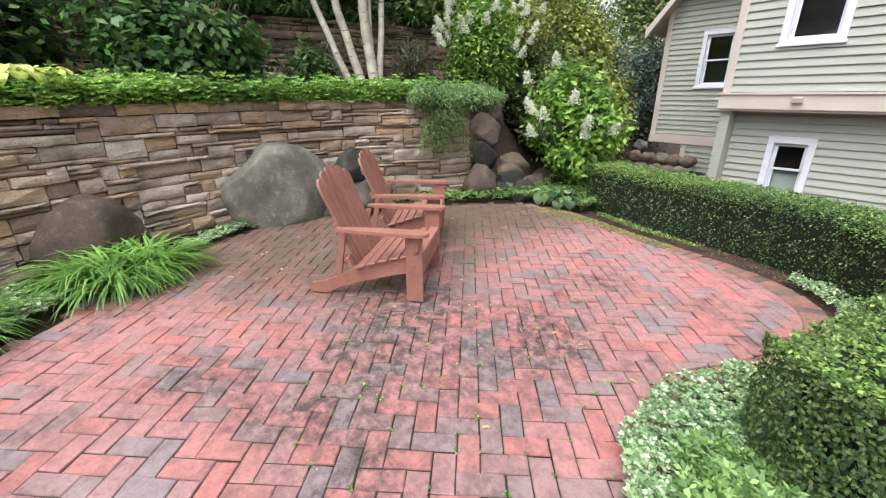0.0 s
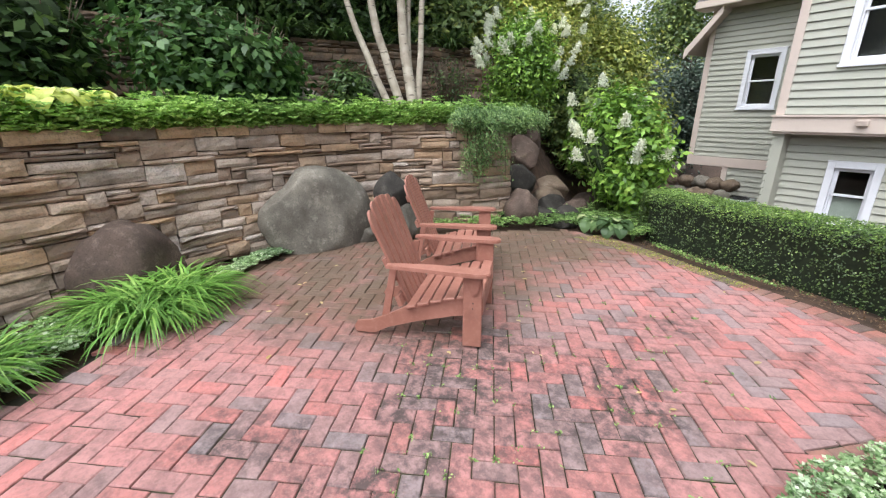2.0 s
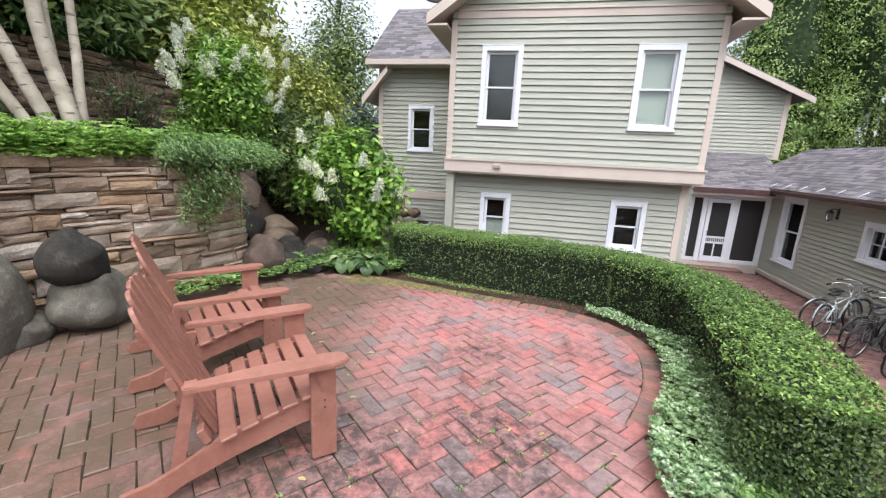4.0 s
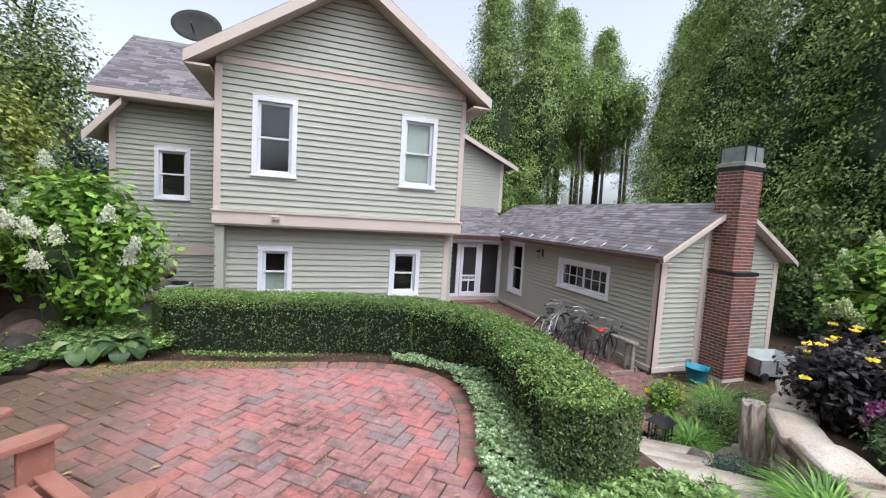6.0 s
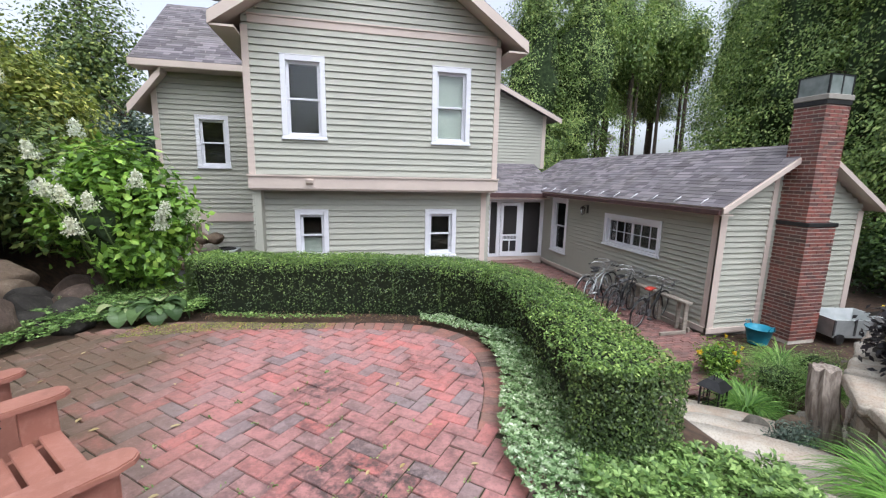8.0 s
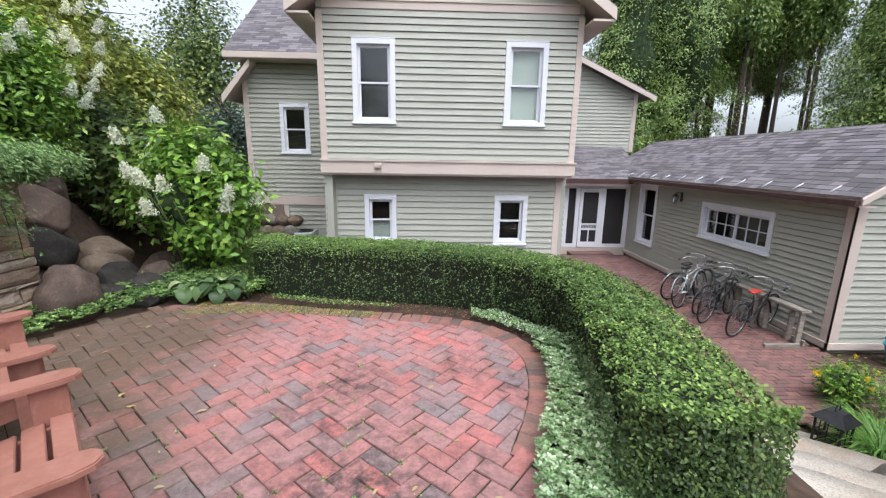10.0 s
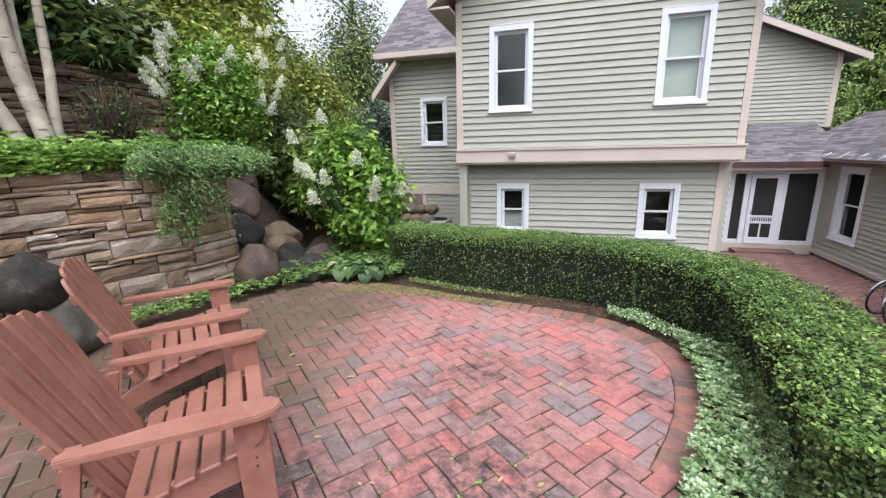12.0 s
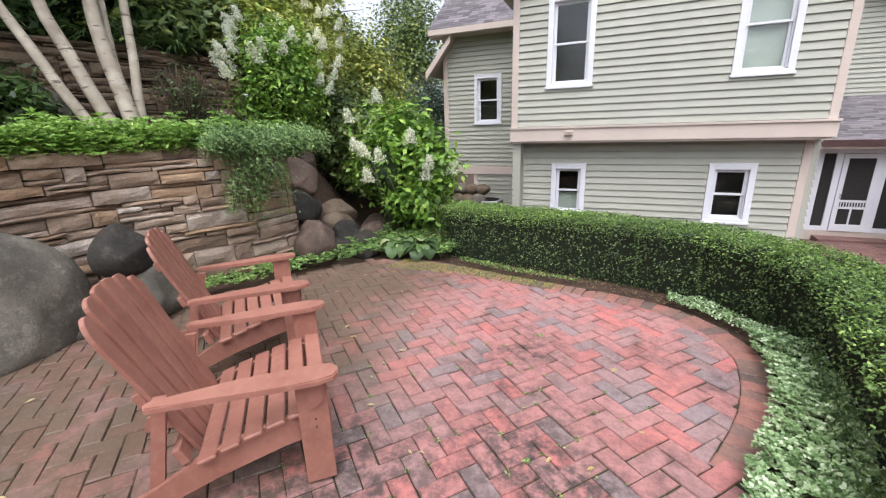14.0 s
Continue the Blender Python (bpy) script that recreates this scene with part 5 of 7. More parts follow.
def brick_shape(c, u, w, lu, lw, rs, V, F, top=0.0):
    """A worn brick, its top slightly domed at the edges."""
    b = len(V)
    t = rs.uniform(-0.004, 0.003) + top
    tl = (rs.uniform(-0.003, 0.003), rs.uniform(-0.003, 0.003))
    e = 0.006
    j = [(rs.uniform(-0.0022, 0.0022), rs.uniform(-0.0022, 0.0022)) for _ in range(4)]
    for k, (sx, sy) in enumerate(((-1, -1), (1, -1), (1, 1), (-1, 1))):
        p = c + u * (sx * lu / 2 + j[k][0]) + w * (sy * lw / 2 + j[k][1])
        V.append(p + Vector((0, 0, -0.03)))
    for k, (sx, sy) in enumerate(((-1, -1), (1, -1), (1, 1), (-1, 1))):
        p = c + u * (sx * lu / 2 + j[k][0]) + w * (sy * lw / 2 + j[k][1])
        V.append(p + Vector((0, 0, t - 0.005 + tl[0] * sx + tl[1] * sy)))
    for k, (sx, sy) in enumerate(((-1, -1), (1, -1), (1, 1), (-1, 1))):
        p = c + u * (sx * (lu / 2 - e) + j[k][0]) + w * (sy * (lw / 2 - e) + j[k][1])
        V.append(p + Vector((0, 0, t + tl[0] * sx + tl[1] * sy)))
    for r in (0, 4):
        for k in range(4):
            F.append((b + r + k, b + r + (k + 1) % 4, b + r + 4 + (k + 1) % 4, b + r + 4 + k))
    F.append((b + 8, b + 9, b + 10, b + 11))


def clipped(c, u, w, lu, lw, line):
    """A brick's outline, cut where it meets the edging."""
    poly = [c + u * (sx * lu / 2) + w * (sy * lw / 2) for sx, sy in ((-1, -1), (1, -1), (1, 1), (-1, 1))]
    near_ = min(range(len(line) - 1), key=lambda k: (Vector((*line[k], 0)) - c).length)
    if (Vector((*line[near_], 0)) - c).length > 0.3:
        return poly
    for k in (near_ - 1, near_):
        if not 0 <= k < len(line) - 1:
            continue
        a, b = Vector((*line[k], 0)), Vector((*line[k + 1], 0))
        d = (b - a).normalized()
        if (k == 0 and (c - a).dot(d) < 0) or (k == len(line) - 2 and (c - b).dot(d) > 0):
            continue
        n = Vector((-d.y, d.x, 0))
        out = []
        for p, q in zip(poly, poly[1:] + poly[:1]):
            sp, sq = (p - a).dot(n) - 0.001, (q - a).dot(n) - 0.001
            if sp >= 0:
                out.append(p)
            if (sp >= 0) != (sq >= 0):
                out.append(p.lerp(q, sp / (sp - sq)))
        poly = out
        if len(poly) < 3:
            return []
    return poly


def cut_brick(poly, rs, V, F):
    b, n = len(V), len(poly)
    t = rs.uniform(-0.004, 0.003)
    m = sum(poly, Vector()) / n
    tilt = Vector((rs.uniform(-0.03, 0.03), rs.uniform(-0.03, 0.03), 0))
    for r in range(3):
        for p in poly:
            q = p.copy()
            if r == 2:
                q = q + (m - q).normalized() * min(0.007, (m - q).length * 0.3)
            q.z = -0.03 if r == 0 else t - (0.005 if r == 1 else 0) + (q - m).dot(tilt)
            V.append(q)
    for r in (0, n):
        for k in range(n):
            F.append((b + r + k, b + r + (k + 1) % n, b + r + n + (k + 1) % n, b + r + n + k))
    F.append(tuple(b + 2 * n + k for k in range(n)))


rs = random.Random(77)
EDGE_IN = FIELD[3:3 + len(BORDER)]
GROWN = PATIO[:3] + shrink(BORDER, 0.08) + PATIO[14:]
LB, WB = 2 * CELL - 0.0058, CELL - 0.0058
bricks = []
for k in range(-80, 80):
    for m_ in range(-40, 40):
        i, j = k + 2 * m_, k - 2 * m_
        for cell, horiz in (((i + 1.0, j - 0.5), True), ((i + 0.5, j + 1.0), False)):
            c = ANCHOR + U * (cell[0] * CELL) + W * (cell[1] * CELL)
            if inside(c.x, c.y, GROWN):
                bricks.append((c, horiz))
mid = Vector((-0.9, 2.3, 0))
bricks.sort(key=lambda q: (q[0] - mid).length)
shapes = []
for c, hz in bricks:
    lu, lw = (LB, WB) if hz else (WB, LB)
    poly = clipped(c, U, W, lu, lw, EDGE_IN)
    if len(poly) > 2:
        j2 = Vector((rs.uniform(-0.0018, 0.0018), rs.uniform(-0.0018, 0.0018), 0))
        sw = rs.gauss(0, 0.008)
        poly = [p + j2 + Vector((-(p - c).y, (p - c).x, 0)) * sw + Vector((rs.uniform(-0.0016, 0.0016), rs.uniform(-0.0016, 0.0016), 0)) for p in poly]
        area = sum(p.cross(q).z for p, q in zip(poly, poly[1:] + poly[:1])) / 2
        if area > 0.0008:
            shapes.append(poly)
for poly in shapes[:300]:
    V, F = [], []
    cut_brick(poly, rs, V, F)
    mesh_ob("brick", V, F, BRICK, patio)
V, F = [], []
for poly in shapes[300:]:
    cut_brick(poly, rs, V, F)
o = mesh_ob("herringbone_bricks", V, F, BRICK, patio)
o["kind"] = "stuff"
L = line_length(BORDER)
n = int(L / 0.104)
V, F = [], []
for i in range(n):
    p, d = along(BORDER, (i + 0.5) / n)
    nrm = Vector((-d.y, d.x, 0))
    brick_shape(p + nrm * 0.1005, d, nrm, L / n - 0.005, 0.192, rs, V, F, -0.003)
    mesh_ob("edge_brick", V, F, BRICK_EDGE, patio)
    V, F = [], []
bed = smooth_line(PATIO, 1)
vs = [(x, y, -0.009) for x, y in bed]
from mathutils.geometry import tessellate_polygon
tri = tessellate_polygon([[Vector(v) for v in vs]])
bo = mesh_ob("joint_bed", vs, [tuple(t) for t in tri], JOINT, patio)
# lower brick yard
yard = thing("yard_paving", (5, 8, YARD), "faded red brick paving of the lower yard", "paving", "", "structure")
V, F = [], []
for i in range(-10, 34):
    for j in range(-4, 92):
        x, y = 2.6 + i * 0.204 + (0.102 if j % 2 else 0), 4.9 + j * 0.102
        if x < 6.2 - 0.1 or y < 6.6:
            if 2.8 - (y < 8) * (y - 4.9) * 0.0 < x < 6.05 and (y > 6.9 or (x - 4.9) ** 2 + (y - 6.4) ** 2 < 3.2):
                z = YARD + 0.045
                brick_shape(Vector((x, y, z)), Vector((1, 0, 0)), Vector((0, 1, 0)), 0.197, 0.095, rs, V, F)
o = mesh_ob("yard_bricks", V, F, BRICK_YARD, yard)
o["kind"] = "stuff"

# ---- plants ----


def clumps(rng, centre_, size, n, leaf_r, per, inner=0.6, lobes=7):
    """Leaf clusters on the shells of several lobes that make up a crown: points and outward ways."""
    size = np.array(size, float)
    mid_ = np.array(centre_, float)
    lc = rng.normal(size=(lobes, 3))
    lc /= np.linalg.norm(lc, axis=1, keepdims=True)
    lc = mid_ + lc * size * rng.uniform(0.25, 0.55, (lobes, 1))
    ls = rng.uniform(0.42, 0.66, (lobes, 1)) * size
    k = rng.integers(0, lobes, n)
    c, d = blob_points(rng, n, (0, 0, 0), (1, 1, 1), inner)
    c = lc[k] + c * ls[k]
    lump = np.array([noise.noise(Vector(p * 1.1)) for p in c])
    c = c + d * lump[:, None] * size * 0.3
    o = (c - mid_) / size
    p = np.repeat(c, per, 0) + rng.normal(size=(n * per, 3)) * leaf_r
    w = np.repeat(d * 0.5 + o * 0.5, per, 0) * 0.8 + rng.normal(size=(n * per, 3)) * 0.5 + np.array([0, 0, 0.7])
    return p, w


# very dark green: the shade deep inside a crown, held in the colour
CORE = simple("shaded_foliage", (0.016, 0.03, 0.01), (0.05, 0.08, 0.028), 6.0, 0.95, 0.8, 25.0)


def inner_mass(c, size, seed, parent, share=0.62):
    """Adds an uneven dark lump behind a crown's leaves; its colour stands in for the inner shade."""
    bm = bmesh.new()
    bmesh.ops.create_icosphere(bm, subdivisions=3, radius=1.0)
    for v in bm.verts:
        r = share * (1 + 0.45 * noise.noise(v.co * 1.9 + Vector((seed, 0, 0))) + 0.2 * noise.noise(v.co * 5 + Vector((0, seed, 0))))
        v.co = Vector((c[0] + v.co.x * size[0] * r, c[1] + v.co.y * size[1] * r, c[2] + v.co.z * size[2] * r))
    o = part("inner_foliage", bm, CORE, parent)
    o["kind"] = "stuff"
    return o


def limbs(bm, rng, base, top, crown, r, n):
    """A tapered trunk with limbs that reach into the crown."""
    base, top = Vector(base), Vector(top)
    k = 7
    pts = [base.lerp(top, i / k) + Vector((rng.normal() * 0.05, rng.normal() * 0.05, 0)) * (top - base).length * 0.15 * (0 < i) for i in range(k + 1)]
    add_tube(bm, pts, [r * (1.25 if i == 0 else 1 - 0.8 * i / k) for i in range(k + 1)], 9)
    for i in range(n):
        t = rng.uniform(0.35, 0.95)
        a = pts[int(t * k)].lerp(pts[min(int(t * k) + 1, k)], t * k % 1)
        d = Vector((rng.normal(), rng.normal(), rng.uniform(0.1, 0.9))).normalized()
        b = a + Vector((d.x * crown[0], d.y * crown[1], d.z * crown[2])) * rng.uniform(0.5, 0.85)
        m = a.lerp(b, 0.5) + Vector((0, 0, 0.08 * (b - a).length))
        add_tube(bm, [a, m, b], [r * 0.35, r * 0.22, r * 0.06], 6)


def broad_tree(at, height, crown, mat, seed, label, leaf=0.14, count=9000, bare=0.3, group="woodland trees", name="tree", bark=None, per=14, puff=0.35, core=0.5):
    rng = np.random.default_rng(seed)
    t = thing(name, at, label, "tree", group)
    bm = bmesh.new()
    c = (at[0], at[1], at[2] + height * bare + crown[2])
    limbs(bm, rng, (at[0], at[1], at[2] - 0.2), (at[0] + rng.normal() * 0.2, at[1] + rng.normal() * 0.2, at[2] + height * 0.9), crown, max(0.08, height * 0.014), 12)
    part("trunk", bm, bark or BARK, t, smooth=True)
    L = Leaves(seed)
    p, w = clumps(rng, c, crown, count // per, puff, per, 0.35)
    L.add(p, w, leaf, leaf * 0.6)
    L.make("crown", mat, t, "", "stuff")
    if core:
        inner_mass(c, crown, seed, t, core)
    return t


def cedar(at, height, radius, seed, label, count=22000, bare=0.12, mat=None, group="tall cedars"):
    rng = np.random.default_rng(seed)
    t = thing("cedar_tree", at, label, "tree", group)
    bm = bmesh.new()
    add_tube(bm, [(at[0], at[1], at[2] - 0.2), (at[0] + 0.1, at[1], at[2] + height * 0.5), (at[0], at[1] + 0.1, at[2] + height * 0.97)], [height * 0.017, height * 0.011, 0.02], 9)
    per = 18
    n = count // per
    h = rng.uniform(bare, 1.0, n)
    r0 = radius * np.clip((1 - h) * 1.35, 0.02, 1) ** 0.75 * np.clip((h - bare) * 7 + 0.5, 0.3, 1)
    a = rng.uniform(0, 2 * np.pi, n)
    lump = np.array([noise.noise(Vector((math.cos(x) * 1.6, math.sin(x) * 1.6, y * height * 0.4 + seed))) + 0.6 * noise.noise(Vector((math.cos(x) * 4, math.sin(x) * 4, y * height * 1.1 + seed))) for x, y in zip(a, h)])
    r = r0 * (0.9 + 0.75 * lump) * rng.uniform(0.35, 1.05, n) ** 0.5
    c = np.stack([at[0] + r * np.cos(a), at[1] + r * np.sin(a), at[2] + h * height], 1)
    out = np.stack([np.cos(a), np.sin(a), np.full(n, -0.35)], 1)
    for k in range(0, n, max(1, n // 30)):
        add_tube(bm, [(at[0], at[1], c[k][2] - 0.1), tuple(c[k] - out[k] * 0.3)], [0.04, 0.012], 5)
    part("trunk", bm, BARK, t, smooth=True)
    u = rng.uniform(-0.5, 0.6, n * per)[:, None]
    p = np.repeat(c, per, 0) + rng.normal(size=(n * per, 3)) * [0.2, 0.2, 0.12] + np.repeat(out, per, 0) * u
    w = np.repeat(out, per, 0) * [0.8, 0.8, 0] + rng.normal(size=(n * per, 3)) * 0.4 + [0, 0, 0.6]
    L = Leaves(seed)
    L.add(p, w, 0.155, 0.075, droop=np.array([0.0, 0.0, -0.45]))
    L.make("crown", mat or CEDAR, t, "", "stuff")
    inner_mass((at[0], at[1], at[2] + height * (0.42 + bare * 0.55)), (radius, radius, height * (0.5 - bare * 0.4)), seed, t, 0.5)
    return t


def blades(centre_, n, length, spread, mat, seed, name, label, category="plant", group="", width=0.018, up=1.0, z=None):
    """A tuft of arching strap leaves."""
    rs = random.Random(seed)
    V, F = [], []
    z0 = centre_[2]
    for _ in range(n):
        a = rs.uniform(0, 2 * math.pi)
        rr = rs.uniform(0, spread)
        b = Vector((centre_[0] + rr * math.cos(a), centre_[1] + rr * math.sin(a), z0))
        a2 = a + rs.gauss(0, 0.5)
        d = Vector((math.cos(a2), math.sin(a2), 0))
        s = Vector((-d.y, d.x, 0))
        L_, el = length * rs.uniform(0.6, 1.15), rs.uniform(0.75, 1.35) * up
        k, p = 6, b.copy()
        base = len(V)
        for i in range(k + 1):
            t = i / k
            wd = width * (0.7 + 0.6 * t if t < 0.5 else (1 - t) * 2.0 + 0.02) / 2
            V += [p + s * wd, p - s * wd]
            e = el - t * 2.1
            p = p + (d * math.cos(e) + Vector((0, 0, 1)) * math.sin(e)) * (L_ / k)
            if p.z < z0 + 0.01:
                p.z = z0 + 0.01
        for i in range(k):
            F.append((base + 2 * i, base + 2 * i + 1, base + 2 * i + 3, base + 2 * i + 2))
    ob = mesh_ob(name, V, F, mat)
    centre(ob)
    return tagged(ob, label, category, group)


def carpet(name, poly, height, count, mat, seed, label, leaf=0.035, width=0.022, z=None, mound=1.0, skip=None, kind="stuff", category="plant", lift=0.0, tilt=0.6, low=0.35, whorl=0):
    """Low leaves over an area, with an uneven top."""
    rng = np.random.default_rng(seed)
    xs, ys = [p[0] for p in poly], [p[1] for p in poly]
    P = []
    while len(P) < count:
        x, y = rng.uniform(min(xs), max(xs)), rng.uniform(min(ys), max(ys))
        if inside(x, y, poly):
            P.append((x, y))
    P = np.array(P)
    g = np.array([z if z is not None else terrain(x, y) + 0.03 for x, y in P])
    lump = np.array([noise.noise(Vector((x * 4.5, y * 4.5, seed))) * 0.5 + noise.noise(Vector((x * 14, y * 14, seed))) * 0.3 for x, y in P])
    h = height * (0.65 + 0.7 * lump) * mound
    zz = g + lift + np.maximum(h, 0.01) * rng.uniform(low, 1.0, count) ** (0.6 if low else 0.8)
    L = Leaves(seed)
    if whorl:
        n = count // whorl
        a = np.repeat(rng.uniform(0, 2 * np.pi, n), whorl) + np.tile(np.arange(whorl) * 2 * np.pi / whorl, n) + rng.normal(size=n * whorl) * 0.25
        out = np.stack([np.cos(a), np.sin(a), np.full(n * whorl, 0.15)], 1)
        lean = np.repeat(rng.normal(size=(n, 3)) * 0.35, whorl, 0)
        c = np.repeat(np.column_stack([P[:n], zz[:n]]), whorl, 0)
        L.add(c + out * leaf * 0.5, lean + [0, 0, 1.0] - out * 0.35, leaf, width, 0.3, droop=out * 4)
    else:
        L.add(np.column_stack([P, zz]), rng.normal(size=(count, 3)) * tilt + [0, 0, 1.0], leaf, width)
    ob = L.make(name, mat, None, label, kind)
    if category:
        ob["category"] = category
    return ob


GC = "plant"
# top of the stone wall: a spilling carpet
wl = smooth_line(WALL_LINE)
back = [(x - 0.05, y) for x, y in wl] + [(x - 0.95, y - 0.1) for x, y in wl[::-1]]
front = [(x + 0.02, y) for x, y in wl] + [(x - 0.35, y) for x, y in wl[::-1]]
carpet("groundcover", back, 0.5, 30000, PACHY_FRESH, 31, "dense leafy green groundcover along the wall top", 0.065, 0.034, z=1.38, low=0.0, whorl=5)
carpet("groundcover", front, 0.34, 28000, PACHY_FRESH, 32, "bright green groundcover spilling over the wall's capstones", 0.052, 0.03, z=1.42, low=0.0, whorl=5)
LEFT_FOOT = [(-3.95, 0.18), (-4.4, 0.58), (-4.7, 1.0), (-4.85, 1.4), (-5.0, 1.55), (-5.15, 1.45), (-5.0, 1.0), (-4.7, 0.55), (-4.2, 0.2)]
carpet("deadnettle", LEFT_FOOT, 0.13, 3800, VARIEG, 33, "pale variegated deadnettle edging at the wall foot", 0.032, 0.024, z=0.0, whorl=4)
carpet("deadnettle", [(-3.4, -0.55), (-3.15, -0.75), (-2.85, -0.98), (-2.9, -1.5), (-3.6, -1.4), (-4.1, -0.6), (-3.75, -0.38)], 0.2, 4200, VARIEG, 34, "pale variegated deadnettle clump beside the daylilies", 0.036, 0.026, z=0.0, whorl=4)
RIGHT_STRIP = [(0.28, 1.15), (-0.12, 1.38), (-0.33, 1.7), (-0.36, 2.1), (-0.27, 2.42), (-0.12, 2.75), (0.0, 3.1), (0.05, 3.5), (0.02, 3.88), (0.3, 4.0), (0.4, 3.5), (0.38, 3.0), (0.3, 2.4), (0.22, 2.1), (0.55, 1.6), (0.75, 1.2)]
carpet("deadnettle", RIGHT_STRIP, 0.19, 21000, VARIEG, 35, "silvery variegated deadnettle between the bricks and the hedge", 0.027, 0.018, z=0.0, whorl=4)
carpet("periwinkle", [(0.3, 1.1), (0.05, 1.45), (-0.1, 1.7), (0.0, 1.95), (0.5, 1.95), (1.0, 1.7), (1.05, 1.2)], 0.26, 9000, PACHY, 36, "glossy green periwinkle at the hedge's near end", 0.044, 0.019, z=0.0, whorl=5)
MID = [(-4.15, 3.9), (-4.05, 4.2), (-3.8, 4.65), (-3.3, 5.02), (-2.75, 4.95), (-2.7, 5.5), (-3.2, 6.6), (-4.2, 6.3), (-4.4, 5.3), (-4.5, 4.5), (-4.75, 3.6), (-4.9, 2.9), (-4.7, 2.85), (-4.4, 3.45)]
carpet("groundcover", MID, 0.22, 16000, PACHY, 37, "dark green groundcover edging the patio below the waterfall rocks", 0.036, 0.02, z=0.0, whorl=4)
carpet("groundcover", [(-1.2, 4.72), (-1.9, 4.78), (-2.6, 4.98), (-2.7, 5.15), (-1.9, 4.92), (-1.2, 4.8)], 0.05, 500, PACHY, 38, "scattered low green weeds under the hedge", 0.03, 0.02, z=-0.01)
carpet("groundcover", [(-0.42, 4.42), (-0.15, 4.22), (0.1, 4.0), (0.25, 4.05), (-0.1, 4.55), (-0.4, 4.6)], 0.09, 800, VARIEG, 39, "small pale green plants at the patio's corner", 0.034, 0.022, z=-0.01)
# moss in the joints
carpet("moss", [(-3.4, 4.5), (-2.4, 4.55), (-1.4, 4.42), (-1.3, 4.55), (-2.4, 4.78), (-3.3, 4.85)], 0.012, 2600, YELLOW_LEAF, 40, "yellow green moss between the edging bricks", 0.012, 0.01, z=-0.004, category="moss")
# weeds standing in the joints
rng = np.random.default_rng(3)
L = Leaves(41)
for _ in range(150):
    i, j = int(rng.integers(-10, 12)), int(rng.integers(-4, 22))
    c = ANCHOR + U * (i * CELL) + W * (j * CELL)
    if inside(c.x, c.y, FIELD):
        k = int(rng.integers(2, 12))
        L.add(np.array(c) + rng.normal(size=(k, 3)) * [0.012, 0.012, 0.0] + [0, 0, 0.006], rng.normal(size=(k, 3)) * 0.7 + [0, 0, 1], 0.02, 0.01)
tagged(L.make("joint_weeds", PACHY, None, "small green weeds growing in the brick joints", "stuff"), "", "weed")

# leaf litter and soil crumbs between the bricks and the hedge
rng = np.random.default_rng(19)
L = Leaves(43)
foot = smooth_line([(-2.8, 5.02), (-2.1, 4.93), (-1.35, 4.8), (-0.7, 4.62), (-0.2, 4.42), (0.15, 4.0), (0.2, 3.5), (0.1, 3.0)], 1)
for _ in range(900):
    q, d = along(foot, float(rng.uniform(0, 1)))
    L.add(np.array([q.x + rng.normal() * 0.07, q.y + rng.normal() * 0.07, 0.004 + rng.uniform(0, 0.012)]), rng.normal(size=3) * 0.4 + [0, 0, 1], 0.026, 0.014)
tagged(L.make("leaf_litter", LITTER, None, "brown leaf litter under the hedge", "stuff"), "", "litter")

# daylilies at the wall foot
for i, (x, y) in enumerate([(-3.95, 0.12), (-3.75, -0.12), (-3.98, -0.3), (-3.35, -1.05), (-3.05, -1.5), (-4.1, -0.02)]):
    blades((x, y, 0.0), 260, 0.62, 0.16, LILY, 60 + i, "daylily", "arching green daylily clump beside the brick patio", "plant", "daylilies at the wall foot")


def hosta(at, radius, n, mat, seed, label, group="", lw=0.6):
    h = thing("hosta", at, label, "plant", group)
    rs = random.Random(seed)
    for k in range(n):
        V, F = [], []
        a = k * 2.4 + rs.uniform(-0.2, 0.2)
        tier = k / n
        el = 0.35 + 0.8 * tier
        ln = radius * rs.uniform(0.8, 1.1) * (1 - 0.35 * tier)
        d = Vector((math.cos(a), math.sin(a), 0))
        s = Vector((-d.y, d.x, 0))
        st, p = 7, Vector(at) + d * (0.04 + ln * 0.35 * math.cos(el)) + Vector((0, 0, ln * 0.55 * math.sin(el) + 0.03))
        e = el * 0.7
        for i in range(st + 1):
            t = i / st
            w = ln * lw * 0.5 * math.sin(math.pi * min(1, t * 0.92 + 0.08)) ** 0.7
            V += [p + s * w + Vector((0, 0, w * 0.25)), p, p - s * w + Vector((0, 0, w * 0.25))]
            e -= 0.28
            p = p + (d * math.cos(e) + Vector((0, 0, math.sin(e)))) * ln * 0.75 / st
        for i in range(st):
            q = 3 * i
            F += [(q, q + 1, q + 4, q + 3), (q + 1, q + 2, q + 5, q + 4)]
        mesh_ob("leaf", V, F, mat, h)
    return h


hosta((-3.2, 5.05, 0.02), 0.36, 22, HOSTA, 70, "blue green hosta with pale leaf edges beside the hedge")
hosta((-3.55, 5.1, 0.02), 0.3, 18, HOSTA, 71, "green hosta below the white hydrangea")
for i, (x, y, r) in enumerate([(-4.85, -0.5, 0.3), (-5.05, -0.28, 0.26), (-4.75, -0.85, 0.3)]):
    hosta((x, y, 1.62), r, 26, HOSTA_GOLD, 72 + i, "golden yellow hosta on top of the stone wall", "golden hostas")
hosta((-6.0, 2.75, 1.48), 0.34, 20, HOSTA, 76, "variegated hosta in the shade by the birches")


